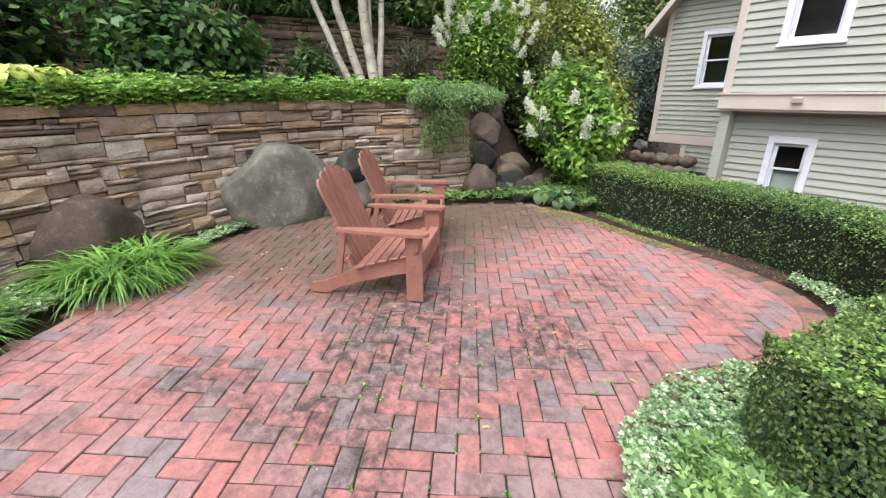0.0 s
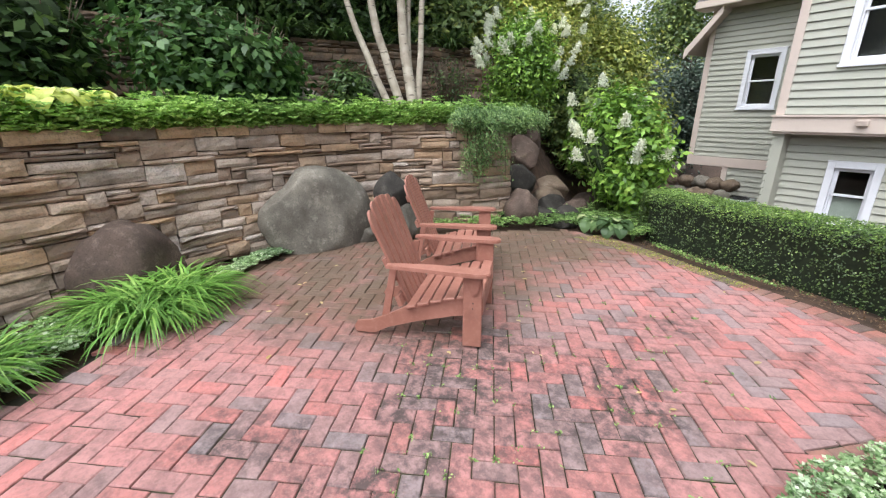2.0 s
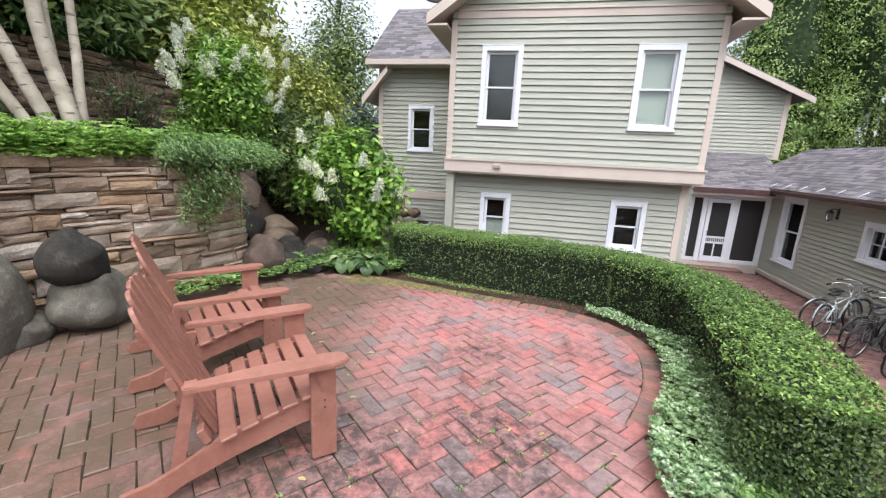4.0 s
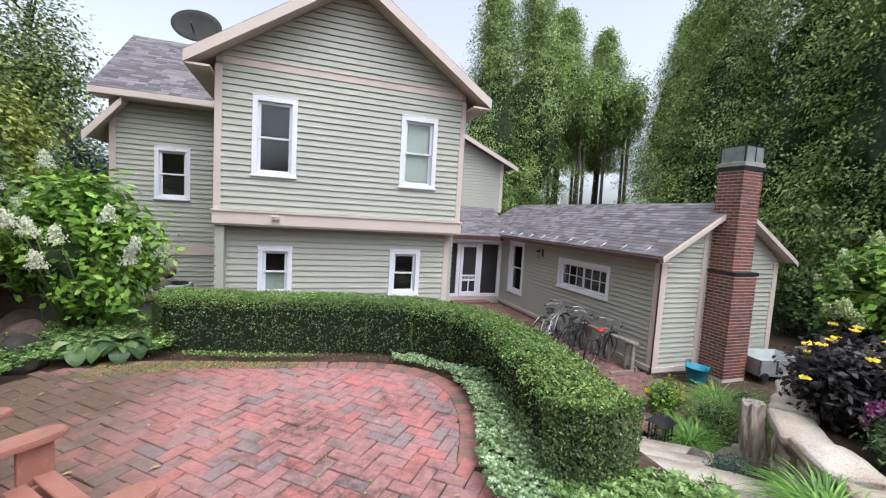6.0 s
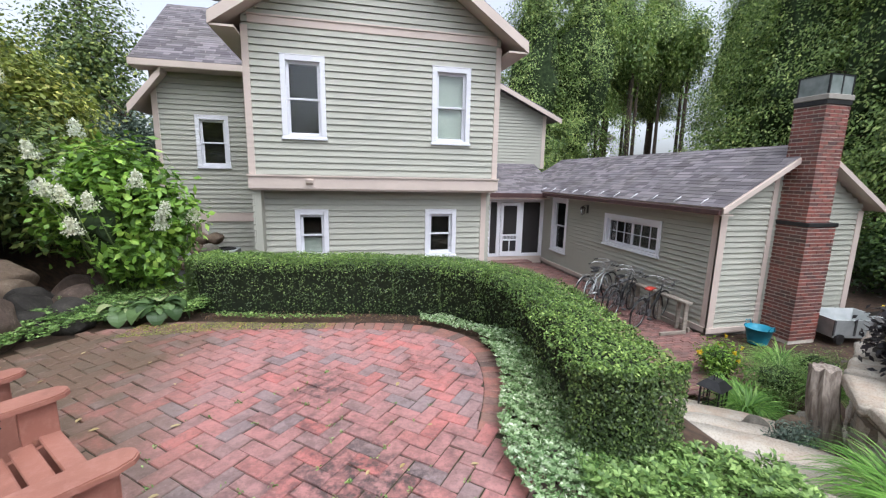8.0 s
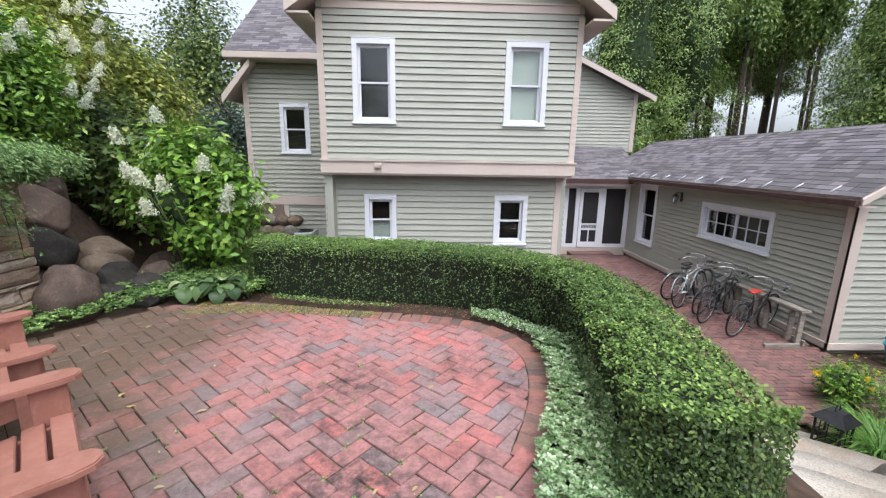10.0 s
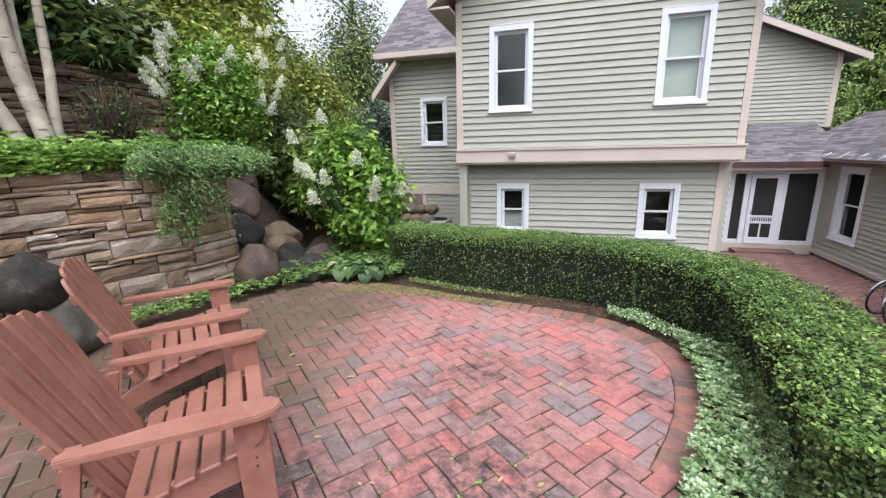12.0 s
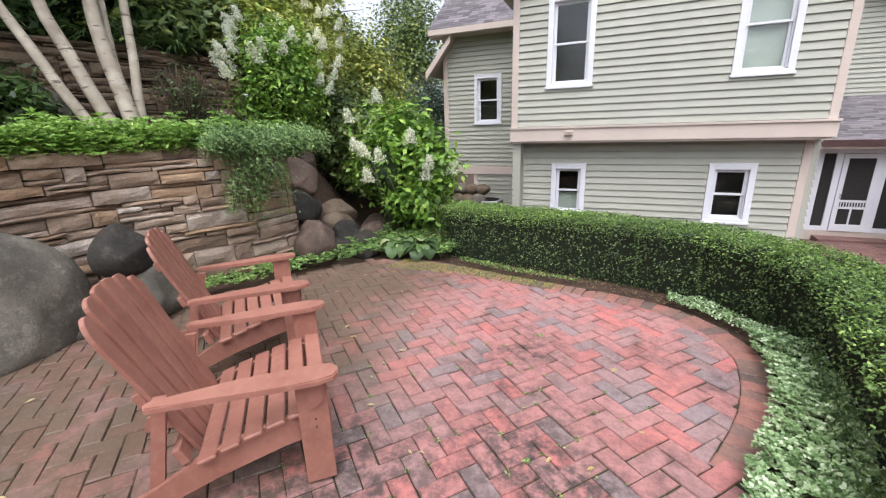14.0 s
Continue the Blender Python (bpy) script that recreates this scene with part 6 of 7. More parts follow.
def shrub(at, size, mat, seed, label, name="shrub", count=5000, leaf=0.1, width=0.055, stems=14, blooms=None, bloom_mat=None, group="", stem_mat=None, per=9, puff=0.1, inner=0.45, bloom_at=None, bloom_size=1.0):
    """Stems from the root, leaf clusters, and bloom heads, each of them a part."""
    rng = np.random.default_rng(seed)
    s = thing(name, at, label, "shrub", group)
    c = (at[0], at[1], at[2] + size[2])
    bm = bmesh.new()
    for _ in range(stems):
        d = rng.normal(size=3)
        d[2] = abs(d[2]) + 0.5
        d /= np.linalg.norm(d)
        e = Vector(c) + Vector(d * size) * 0.85 - Vector((0, 0, size[2] * 0.15))
        b = Vector((at[0] + rng.normal() * 0.06, at[1] + rng.normal() * 0.06, at[2] - 0.1))
        add_tube(bm, [b, b.lerp(e, 0.5) + Vector((0, 0, 0.1)), e], [0.014, 0.01, 0.004], 5)
    part("woody_base", bm, stem_mat or TWIG, s, smooth=True)["kind"] = "stuff"
    L = Leaves(seed)
    p, w = clumps(rng, c, size, count // per, puff, per, inner)
    keep = p[:, 2] > at[2] + 0.03
    L.add(p[keep], w[keep], leaf, width)
    L.make("foliage", mat, s, "", "stuff")
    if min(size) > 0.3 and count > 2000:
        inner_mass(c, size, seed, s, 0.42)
    for k in range(blooms or 0):
        d = rng.normal(size=3)
        d[2] = abs(d[2]) * 0.8 - 0.12
        d /= np.linalg.norm(d)
        q = np.array(c) + d * np.array(size) * rng.uniform(0.82, 1.14)
        if bloom_at and k < len(bloom_at):
            q = np.array(bloom_at[k])
        B = Leaves(seed * 100 + k)
        n = int(260 * bloom_size ** 1.5)
        ax = np.array([d[0] * 0.4, d[1] * 0.4, 0.9])
        t = rng.uniform(0, 1, n)
        rr = 0.095 * (1 - 0.75 * t) * rng.uniform(0.25, 1.1, n)
        a = rng.uniform(0, 2 * np.pi, n)
        o = np.stack([np.cos(a), np.sin(a), np.zeros(n)], 1)
        pts = q + (ax * (t * 0.19)[:, None] + o * rr[:, None]) * bloom_size
        B.add(pts + rng.normal(size=(n, 3)) * 0.012, o + rng.normal(size=(n, 3)) * 0.6 + [0, 0, 0.4], 0.028, 0.025)
        B.make("bloom", bloom_mat or HYD_BLOOM, s, kind="stuff")
    return s


hyd = shrub((-3.95, 5.95, 0.0), np.array((0.88, 0.85, 0.95)), HYD_LEAF, 80, "white panicle hydrangea in full bloom with bright green leaves", "hydrangea", 11000, 0.125, 0.06, 26, 24, HYD_BLOOM, "hydrangeas", STEM)
shrub((-5.9, 5.9, 1.3), np.array((0.6, 1.05, 1.0)), HYD_LEAF, 81, "tall white hydrangea above the waterfall rocks", "hydrangea", 12000, 0.085, 0.038, 26, 30, HYD_BLOOM, "hydrangeas", STEM)
shrub((-6.6, 7.3, 2.2), np.array((0.8, 0.9, 0.8)), YELLOW_LEAF, 82, "sunlit shrub with cream flower heads on the bank", "hydrangea", 6500, 0.09, 0.045, 18, 16, HYD_BLOOM, "hydrangeas", STEM)
shrub((-6.3, 1.1, 1.4), np.array((0.8, 1.45, 0.8)), FERN_LEAF, 83, "broad-leaved dark green shrub in the shade above the wall", "shrub", 7600, 0.14, 0.075, 24, None, None, "shade shrubs")
shrub((-6.5, -0.9, 1.4), np.array((0.8, 1.1, 1.0)), SHADE_LEAF, 84, "dark green shrub behind the golden hostas", "shrub", 5500, 0.15, 0.085, 20, None, None, "shade shrubs")
shrub((-6.6, 2.9, 1.4), np.array((0.4, 0.5, 0.45)), SHADE_LEAF, 85, "low ferny plant under the birches", "shrub", 2200, 0.12, 0.04, 12, None, None, "shade shrubs")
shrub((-6.4, 4.6, 1.45), np.array((0.5, 0.55, 0.6)), SHADE_LEAF, 86, "twiggy purple-brown shrub against the upper wall", "shrub", 900, 0.06, 0.03, 60, None, None, "shade shrubs")
rock("boulder", (-7.35, 3.35, 1.7), (0.35, 0.4, 0.5), BOULDER, 90, "tall grey boulder standing in the upper wall", rough=0.1)
rock("boulder", (-6.9, 2.2, 1.6), (0.3, 0.35, 0.4), BOULDER, 91, "grey boulder in the shade of the upper terrace")


def juniper():
    s = thing("juniper", (-4.85, 4.2, 1.45), "trailing green juniper hanging over the end of the stone wall", "shrub")
    rng = np.random.default_rng(9)
    bm = bmesh.new()
    L = Leaves(9)
    for k in range(56):
        t = rng.uniform(0, 1)
        y = 3.55 + 1.15 * t
        x0 = wall_x(y)
        run = rng.uniform(0.12, 0.4) if t > 0.3 or t < 0.1 else rng.uniform(0.1, 0.3)
        hang = k % 5 == 0
        if hang:
            y = 3.7 + 0.4 * rng.uniform(0, 1)
            x0 = wall_x(y)
        drop = rng.uniform(0.35, 0.9) if hang else rng.uniform(-0.02, 0.1)
        a = Vector((x0 - 0.35, y, 1.48))
        b = Vector((x0 + 0.05, y + 0.05, 1.56))
        c = Vector((x0 + run * 0.7, y + rng.normal() * 0.1, 1.5 - drop * 0.5))
        d = Vector((x0 + run * (0.8 if drop < 0.3 else 0.4), y + rng.normal() * 0.12, 1.48 - drop))
        add_tube(bm, [a, b, c, d], [0.01, 0.008, 0.005, 0.003], 5)
        for p0, p1 in ((a, b), (b, c), (c, d)):
            m = 130
            u = rng.uniform(0, 1, m)[:, None]
            pts = np.array(p0) * (1 - u) + np.array(p1) * u + rng.normal(size=(m, 3)) * 0.055
            L.add(pts, rng.normal(size=(m, 3)) * 0.5 + [0.5, 0, 0.8], 0.05, 0.014, droop=np.array([0.5, 0.1, -0.5]))
    part("woody_base", bm, TWIG, s, smooth=True)["kind"] = "stuff"
    L.make("sprays", JUNIPER, s, "", "stuff")


juniper()


# dense shade planting on the upper terrace
for i, (x, y, z, s_) in enumerate([(-8.5, -2.6, 2.75, 1.1), (-8.7, -0.9, 2.75, 1.15), (-8.9, 0.8, 2.75, 1.1), (-8.95, 2.4, 2.75, 1.15), (-8.8, 4.0, 2.75, 1.1), (-8.5, 5.5, 2.75, 1.1), (-8.3, 6.9, 2.6, 1.1)]):
    shrub((x, y, z - 0.2), np.array((s_ * 0.85, s_ * 1.1, s_ * 0.85)), SHADE_LEAF if i < 5 else WOOD_LEAF, 180 + i, "large-leaved dark shade shrub above the upper wall", "shrub", 8500, 0.2, 0.075, 16, 5 if i in (3, 4) else None, HYD_BLOOM, "upper terrace shrubs", puff=0.2)
for i, (x, y) in enumerate([(-7.9, 2.2), (-7.85, 3.2), (-7.7, 4.4), (-7.75, 1.0), (-7.5, 5.4)]):
    blades((x, y, 2.75), 90, 0.75, 0.14, SHADE_LEAF, 170 + i, "fern", "dark arching fern drooping over the upper wall", "plant", "ferns on the upper wall", 0.05)

# birches
birch = thing("birch_tree", (-5.85, 3.5, 1.4), "clump of pale white-barked birch trunks above the wall", "tree")
TRUNKS = [((-5.76, 3.32, 1.35), (-5.95, 3.11, 1.76), (-6.4, 2.91, 2.72), (-7.3, 2.5, 5.6), 0.048), ((-5.78, 3.44, 1.35), (-5.95, 3.32, 1.76), (-6.4, 3.22, 2.81), (-7.2, 3.1, 5.9), 0.062), ((-5.82, 3.56, 1.35), (-5.95, 3.55, 1.76), (-6.4, 3.67, 2.88), (-6.9, 3.8, 6.0), 0.076),
          ((-5.86, 3.64, 1.35), (-5.95, 3.67, 1.76), (-6.3, 3.98, 2.93), (-6.5, 4.4, 6.2), 0.048), ((-5.95, 3.6, 1.35), (-6.05, 3.62, 1.8), (-6.5, 3.84, 2.9), (-6.9, 4.2, 5.6), 0.038)]
for *way, r in TRUNKS:
    ctl = [Vector(q) for q in way]
    pts = []
    for i in range(13):
        z = 1.35 + (5.6 - 1.35) * i / 12
        k = max(n for n in range(3) if ctl[n].z <= z + 1e-6)
        p = ctl[k].lerp(ctl[k + 1], (z - ctl[k].z) / (ctl[k + 1].z - ctl[k].z))
        pts.append(p + Vector((noise.noise(Vector((i * 0.5, r * 99, 0))), noise.noise(Vector((i * 0.5, 0, r * 77))), 0)) * 0.03)
    tube("trunk", pts, [r * (1.35 if i == 0 else 1.15 - 0.05 * i) for i in range(13)], BIRCH, birch, 12)
# crown above the view, unseen, spread wide to cast shade on the terrace
L = Leaves(95)
rng = np.random.default_rng(95)
p, w = clumps(rng, (-6.8, 2.6, 6.1), np.array((2.3, 3.4, 1.3)), 800, 0.22, 14, 0.2)
L.add(p, w, 0.085, 0.06)
L.make("crown", WOOD_LEAF, birch, "", "stuff")

# ---- far trees ----
WT = "leafy green tree in the woodland behind the garden"
spots = [(-10.3, -3.5, 3.0, 7.5, 2.4, 0), (-10.8, -0.3, 3.1, 8.0, 2.6, 0), (-10.6, 2.8, 3.1, 8.5, 2.6, 0), (-10.2, 6.0, 3.0, 8.0, 2.4, 1), (-9.6, 9.0, 2.8, 7.5, 2.3, 1),
         (-8.4, 8.2, 2.3, 4.2, 1.5, 3), (-11.5, 12.0, 2.0, 8.0, 2.6, 1), (-13.5, 17.0, 0.0, 8.5, 3.0, 1), (-9.3, 11.8, 0.5, 4.6, 1.6, 1), (-8.6, 14.0, -0.8, 4.2, 1.4, 2), (-10.5, 16.5, -1.0, 5.5, 1.7, 2), (-9.0, 18.5, -1.2, 5.5, 1.8, 2),
         (-8.0, 10.3, 0.6, 3.8, 1.3, 3), (-13.8, 7.0, 4.0, 8.0, 3.0, 1), (-14.0, 1.0, 4.0, 9.0, 3.2, 0)]
for i, (x, y, z, h, r, k) in enumerate(spots):
    m = (SHADE_LEAF, WOOD_LEAF, SPRUCE, YELLOW_LEAF)[k]
    broad_tree((x, y, z), h, (r, r, h * 0.42), m, 200 + i, (WT, WT, "blue green conifer beside the house", "sunlit yellow green tree on the bank")[k], 0.13 if k != 2 else 0.16, 26000 if x > -11 else 15000, 0.1, puff=0.34, core=0)
# low growth that closes the bank
for i, (x, y, z, s) in enumerate([(-8.9, -2.5, 2.8, 1.2), (-9.0, 0.2, 2.8, 1.25), (-9.1, 2.8, 2.8, 1.2), (-8.8, 5.2, 2.8, 1.2), (-7.6, 7.2, 2.2, 1.2), (-7.0, 8.6, 1.0, 1.2), (-6.6, 10.2, 0.2, 1.0), (-5.9, 8.3, 0.4, 0.9), (-7.6, 12.2, -0.4, 1.0)]):
    shrub((x, y, z - 0.2), np.array((s, s * 1.2, s)), SHADE_LEAF if y < 6 else (WOOD_LEAF if i % 2 else YELLOW_LEAF), 240 + i, "dense green undergrowth on the wooded bank", "shrub", 9500, 0.14, 0.07, 14, None, None, "undergrowth", puff=0.2)
# thin tree with airy crown beyond the left roof
broad_tree((-16.0, 30.0, -1.5), 15.0, (3.8, 3.8, 7.0), WOOD_LEAF, 290, "airy light green tree beyond the house", 0.26, 14000, 0.12, per=10, puff=0.6, core=0)
broad_tree((-21.0, 26.0, -1.5), 13.0, (4.2, 4.2, 6.2), WOOD_LEAF, 291, "airy light green tree beyond the house", 0.26, 14000, 0.12, per=10, puff=0.6, core=0)
CT = "tall dark green cedar beyond the garden wing"
ced = [(6.3, 29, 12.5, 1.4, 0.1), (9.4, 23.5, 18, 2.7, 0.1), (12.6, 24.0, 19, 3.2, 0.15), (16.6, 27, 19.0, 3.6, 0.42), (21.5, 28.5, 19.0, 3.8, 0.42), (24.0, 23.0, 18.5, 3.2, 0.3), (20.0, 18.0, 18, 3.3, 0.1), (18.3, 14.8, 18, 3.3, 0.08),
       (17.8, 11.2, 18, 3.3, 0.06), (17.0, 7.8, 17, 3.2, 0.05), (16.5, 4.4, 17, 3.2, 0.05), (15.5, 1.2, 16, 3.0, 0.05), (25, 22, 20, 3.8, 0.2), (25, 14, 20, 4.0, 0.1), (24, 6, 20, 4.0, 0.1)]
for i, (x, y, h, r, b) in enumerate(ced):
    cedar((x, y, YARD - 0.2), h, r, 300 + i, CT, 62000 if i < 12 else 24000, b)
# dense low growth below the near cedars
for i, (x, y, s) in enumerate([(14.3, 5.5, 1.5), (14.5, 8.6, 1.6), (14.8, 11.8, 1.6), (15.5, 15.5, 1.7), (14.0, 2.4, 1.5), (16.2, 19.3, 1.5), (12.4, 20.8, 1.1), (9.6, 21.0, 1.1)]):
    shrub((x, y, YARD - 0.1), np.array((s, s, s * 0.8)), SHADE_LEAF, 330 + i, "dark undergrowth below the cedars", "shrub", 5200, 0.16, 0.08, 14, None, None, "undergrowth", puff=0.2)
# bare trunks in the gap
for i in range(10):
    rs = random.Random(400 + i)
    x, y = 14.0 + i * 0.8 + rs.uniform(-0.2, 0.2), 22.8 + rs.uniform(0, 4)
    t = thing("cedar_tree", (x, y, YARD - 0.1), "bare dark trunk with a high thin crown beyond the wing", "tree", "bare trunks")
    tube("trunk", [(x, y, YARD - 0.3), (x + 0.1, y, 3), (x, y, 10)], [0.17, 0.13, 0.06], BARK, t, 8)
    rng = np.random.default_rng(500 + i)
    L = Leaves(500 + i)
    p, w = clumps(rng, (x, y, 9.6), np.array((1.4, 1.4, 2.8)), 220, 0.25, 14, 0.2)
    L.add(p, w, 0.24, 0.1, droop=np.array([0, 0, -1.0]))
    L.make("crown", CEDAR, t, "", "stuff")
# distant white house glimpsed between the trunks
far_house = thing("far_house", (24, 44, 1.0), "distant white house seen between tree trunks", "house")
box("wall", (20, 44, 0.0), (29, 50, 6.2), WHITE, far_house)
bm = bmesh.new()
add_prism(bm, [(19.5, 6.2), (29.5, 6.2), (24.5, 9)], 43.6, 50.4)
part("roof", bm, ROOF, far_house)
# flat panels, the darkness of the rooms behind given by their colour
for i in range(4):
    box("window", (21 + i * 2, 43.94, 3.2), (22 + i * 2, 43.99, 4.6), DARK_ROOM, far_house)
# unseen trees added behind the walker, to darken window reflections and close off sky
for i, (x, y, h, r) in enumerate([(-6.5, -8.5, 6, 2.6), (-2.5, -9.5, 6, 2.8), (2.5, -10.0, 6, 2.8), (7.0, -10.5, 6, 2.8)]):
    broad_tree((x, y, terrain(x, y)), h, (r, r, h * 0.42), WOOD_LEAF, 600 + i, "unseen leafy tree added behind the walker for reflections and light", 0.2, 5000, 0.08, "garden edge trees", puff=0.4)

# ---- bed by the steps ----
for i, (x, y, z, n, l) in enumerate([(3.75, 4.0, -1.35, 300, 0.62), (4.05, 4.35, -1.42, 260, 0.6), (5.1, 4.6, -1.35, 260, 0.75), (5.6, 5.0, -1.4, 240, 0.75), (4.9, 3.9, -1.2, 220, 0.6)]):
    blades((x, y, z), n, l, 0.14, LILY, 700 + i, "ornamental_grass", "arching bright green grass clump by the stone steps", "plant", "grasses by the steps", 0.014)
shrub((4.55, 4.25, -1.4), np.array((0.55, 0.5, 0.34)), PACHY, 710, "soft ferny bright green mound in the bed", "shrub", 7000, 0.04, 0.008, 20, None, None, "bed plants", STEM, puff=0.06)
shrub((5.2, 4.2, -1.35), np.array((0.5, 0.5, 0.38)), PACHY, 711, "feathery green mound beside the grasses", "shrub", 6000, 0.04, 0.008, 20, None, None, "bed plants", STEM, puff=0.06)
shrub((4.75, 5.35, -1.62), np.array((0.38, 0.38, 0.34)), HYD_LEAF, 712, "leafy plant with small yellow flowers by the path", "shrub", 2200, 0.07, 0.035, 16, 9, YELLOW_BLOOM, "bed plants", STEM, puff=0.07, bloom_size=0.22)
shrub((2.7, 2.72, -0.9), np.array((0.2, 0.2, 0.2)), SPRUCE, 713, "small dark blue green dwarf conifer among stones", "shrub", 3000, 0.05, 0.012, 14, None, None, "bed plants", puff=0.04)
for i, (x, y, z, s, m) in enumerate([(3.35, 3.15, -0.95, 0.19, 2), (3.05, 3.35, -1.05, 0.2, 0), (3.65, 3.2, -1.0, 0.2, 0), (2.85, 3.1, -1.05, 0.16, 2), (2.95, 2.45, -0.85, 0.2, 2), (3.2, 2.8, -1.0, 0.2, 2), (2.55, 2.2, -0.75, 0.2, 2), (2.3, 1.75, -0.5, 0.2, 2)]):
    rock("rock", (x, y, z), (s, s * 0.85, s * 0.8), (BOULDER, BOULDER, BOULDER_TAN)[m], 720 + i, "rounded pink-tan stone edging the bed" if m else "rounded grey stone edging the bed", "rock", "bed stones", i * 40, sub=3)

RW = [(1.6, 0.7), (2.05, 1.3), (2.5, 1.95), (2.88, 2.5), (3.2, 2.72), (3.8, 3.05), (4.7, 3.5), (6.2, 3.75)]
stone_wall("bed_wall", RW, -1.5, 1.32, "pale weathered stone retaining wall beside the steps", 55, STONE_PALE, (0, 1), cap=False, unit=0.06, flip=True)
rs = random.Random(91)
rwl = smooth_line(RW)
for i in range(9):
    p, d = along(rwl, (i + 0.5) / 9)
    n = Vector((d.y, -d.x, 0))
    q = p + n * 0.17
    ang = math.degrees(math.atan2(d.y, d.x))
    bm = bmesh.new()
    add_box(bm, (-0.29, -0.2, -0.06), (0.29, 0.2, 0.05), None, 0.025)
    bmesh.ops.subdivide_edges(bm, edges=bm.edges, cuts=3, use_grid_fill=True)
    for v in bm.verts:
        v.co += Vector((noise.noise(v.co * 5 + Vector((i, 0, 0))), noise.noise(v.co * 5 + Vector((0, i, 3))), noise.noise(v.co * 6 + Vector((0, 7, i))))) * 0.03
    bmesh.ops.transform(bm, matrix=pose(q.x, q.y, -0.13 + rs.uniform(-0.03, 0.02), rs.uniform(-3, 3), rs.uniform(-3, 3), ang + rs.uniform(-5, 5)), verts=bm.verts)
    ob = part("capstone", bm, STONE_PALE, None, smooth=True)
    centre(ob)
    tagged(ob, "pale limestone slab laid on the bed wall", "stone", "bed wall capstones")
# weathered stump where the bed wall turns by the steps
bm = bmesh.new()
rings_ = []
for i in range(15):
    z = -1.05 + i * 0.072
    c = Vector((2.98 + 0.02 * math.sin(i * 0.5), 2.62 + 0.012 * i, z))
    ring_ = []
    for k in range(22):
        a = 2 * math.pi * k / 22
        rad = (0.125 - 0.002 * i) * (1 + 0.22 * noise.noise(Vector((math.cos(a) * 2.6, math.sin(a) * 2.6, i * 0.09))) + 0.1 * (k % 2) * (1 if k % 3 else -0.6))
        ring_.append(bm.verts.new(c + Vector((math.cos(a) * rad, math.sin(a) * rad, 0.05 * noise.noise(Vector((a * 2, 3, i * 0.2))) * (i > 11)))))
    rings_.append(ring_)
for a, b in zip(rings_, rings_[1:]):
    for k in range(22):
        bm.faces.new((a[k], a[(k + 1) % 22], b[(k + 1) % 22], b[k]))
bm.faces.new(rings_[0][::-1])
bm.faces.new(rings_[-1])
tagged(centre(part("stump", bm, DRIFTWOOD)), "grey gnarled weathered stump between the steps and the flower bed", "stump")

# dahlias, coneflowers and lime hydrangea above the bed wall
for i, (x, y, s) in enumerate([(3.55, 2.35, 0.42), (4.15, 2.65, 0.45), (3.95, 2.0, 0.42), (4.7, 2.85, 0.45), (4.6, 2.2, 0.45)]):
    d = shrub((x, y, -0.18), np.array((s, s, s * 0.95)), DAHLIA_LEAF, 740 + i, "dark-leaved dahlia with yellow flowers", "dahlia", 5200, 0.085, 0.045, 20, None, None, "dahlias", puff=0.1)
    rng = np.random.default_rng(750 + i)
    for k in range(9):
        a, e = rng.uniform(0, 2 * np.pi), rng.uniform(0.1, 1.2)
        q = np.array([x + s * 1.05 * math.cos(a) * math.cos(e), y + s * 1.05 * math.sin(a) * math.cos(e), -0.18 + s * 0.95 + s * 1.1 * math.sin(e)])
        B = Leaves(760 + i * 20 + k)
        n = 22
        aa = np.linspace(0, 4 * np.pi, n)
        o = np.stack([np.cos(aa), np.sin(aa), np.full(n, 0.15)], 1)
        B.add(q + o * 0.033, np.array([-0.5, -0.5, 0.8]) + rng.normal(size=(n, 3)) * 0.2, 0.052, 0.026, droop=None)
        B.make("flower", YELLOW_BLOOM, d)
for i, (x, y, s) in enumerate([(3.2, 1.75, 0.28), (3.6, 1.45, 0.34), (2.95, 1.35, 0.26)]):
    shrub((x, y, -0.18), np.array((s, s, s * 0.9)), PACHY_DARK, 780 + i, "green perennial with small purple flowers", "perennial", 2400, 0.06, 0.02, 18, 12, PURPLE_BLOOM, "purple perennials", STEM, puff=0.07, bloom_size=0.4)
blades((2.0, 1.62, -0.3), 300, 0.6, 0.14, LILY, 790, "ornamental_grass", "grassy green clump in front of the bed wall", "plant", "grasses by the steps", 0.012)
blades((1.75, 1.35, -0.25), 260, 0.6, 0.14, LILY, 791, "ornamental_grass", "grassy green clump in front of the bed wall", "plant", "grasses by the steps", 0.012)
shrub((5.3, 2.75, -0.1), np.array((0.7, 0.7, 0.85)), HYD_LEAF, 795, "lime green hydrangea with large cream flower heads", "hydrangea", 5500, 0.12, 0.07, 18, 40, HYD_GREEN, "hydrangeas", STEM)

# ---- small things ----


def ring(bm, c, r, t, m, n=28, k=6):
    pts = [(c[0] + r * math.cos(2 * math.pi * i / n), c[1], c[2] + r * math.sin(2 * math.pi * i / n)) for i in range(n + 1)]
    before = set(bm.verts)
    add_tube(bm, pts, t, k, False)
    bmesh.ops.transform(bm, matrix=m, verts=[v for v in bm.verts if v not in before])


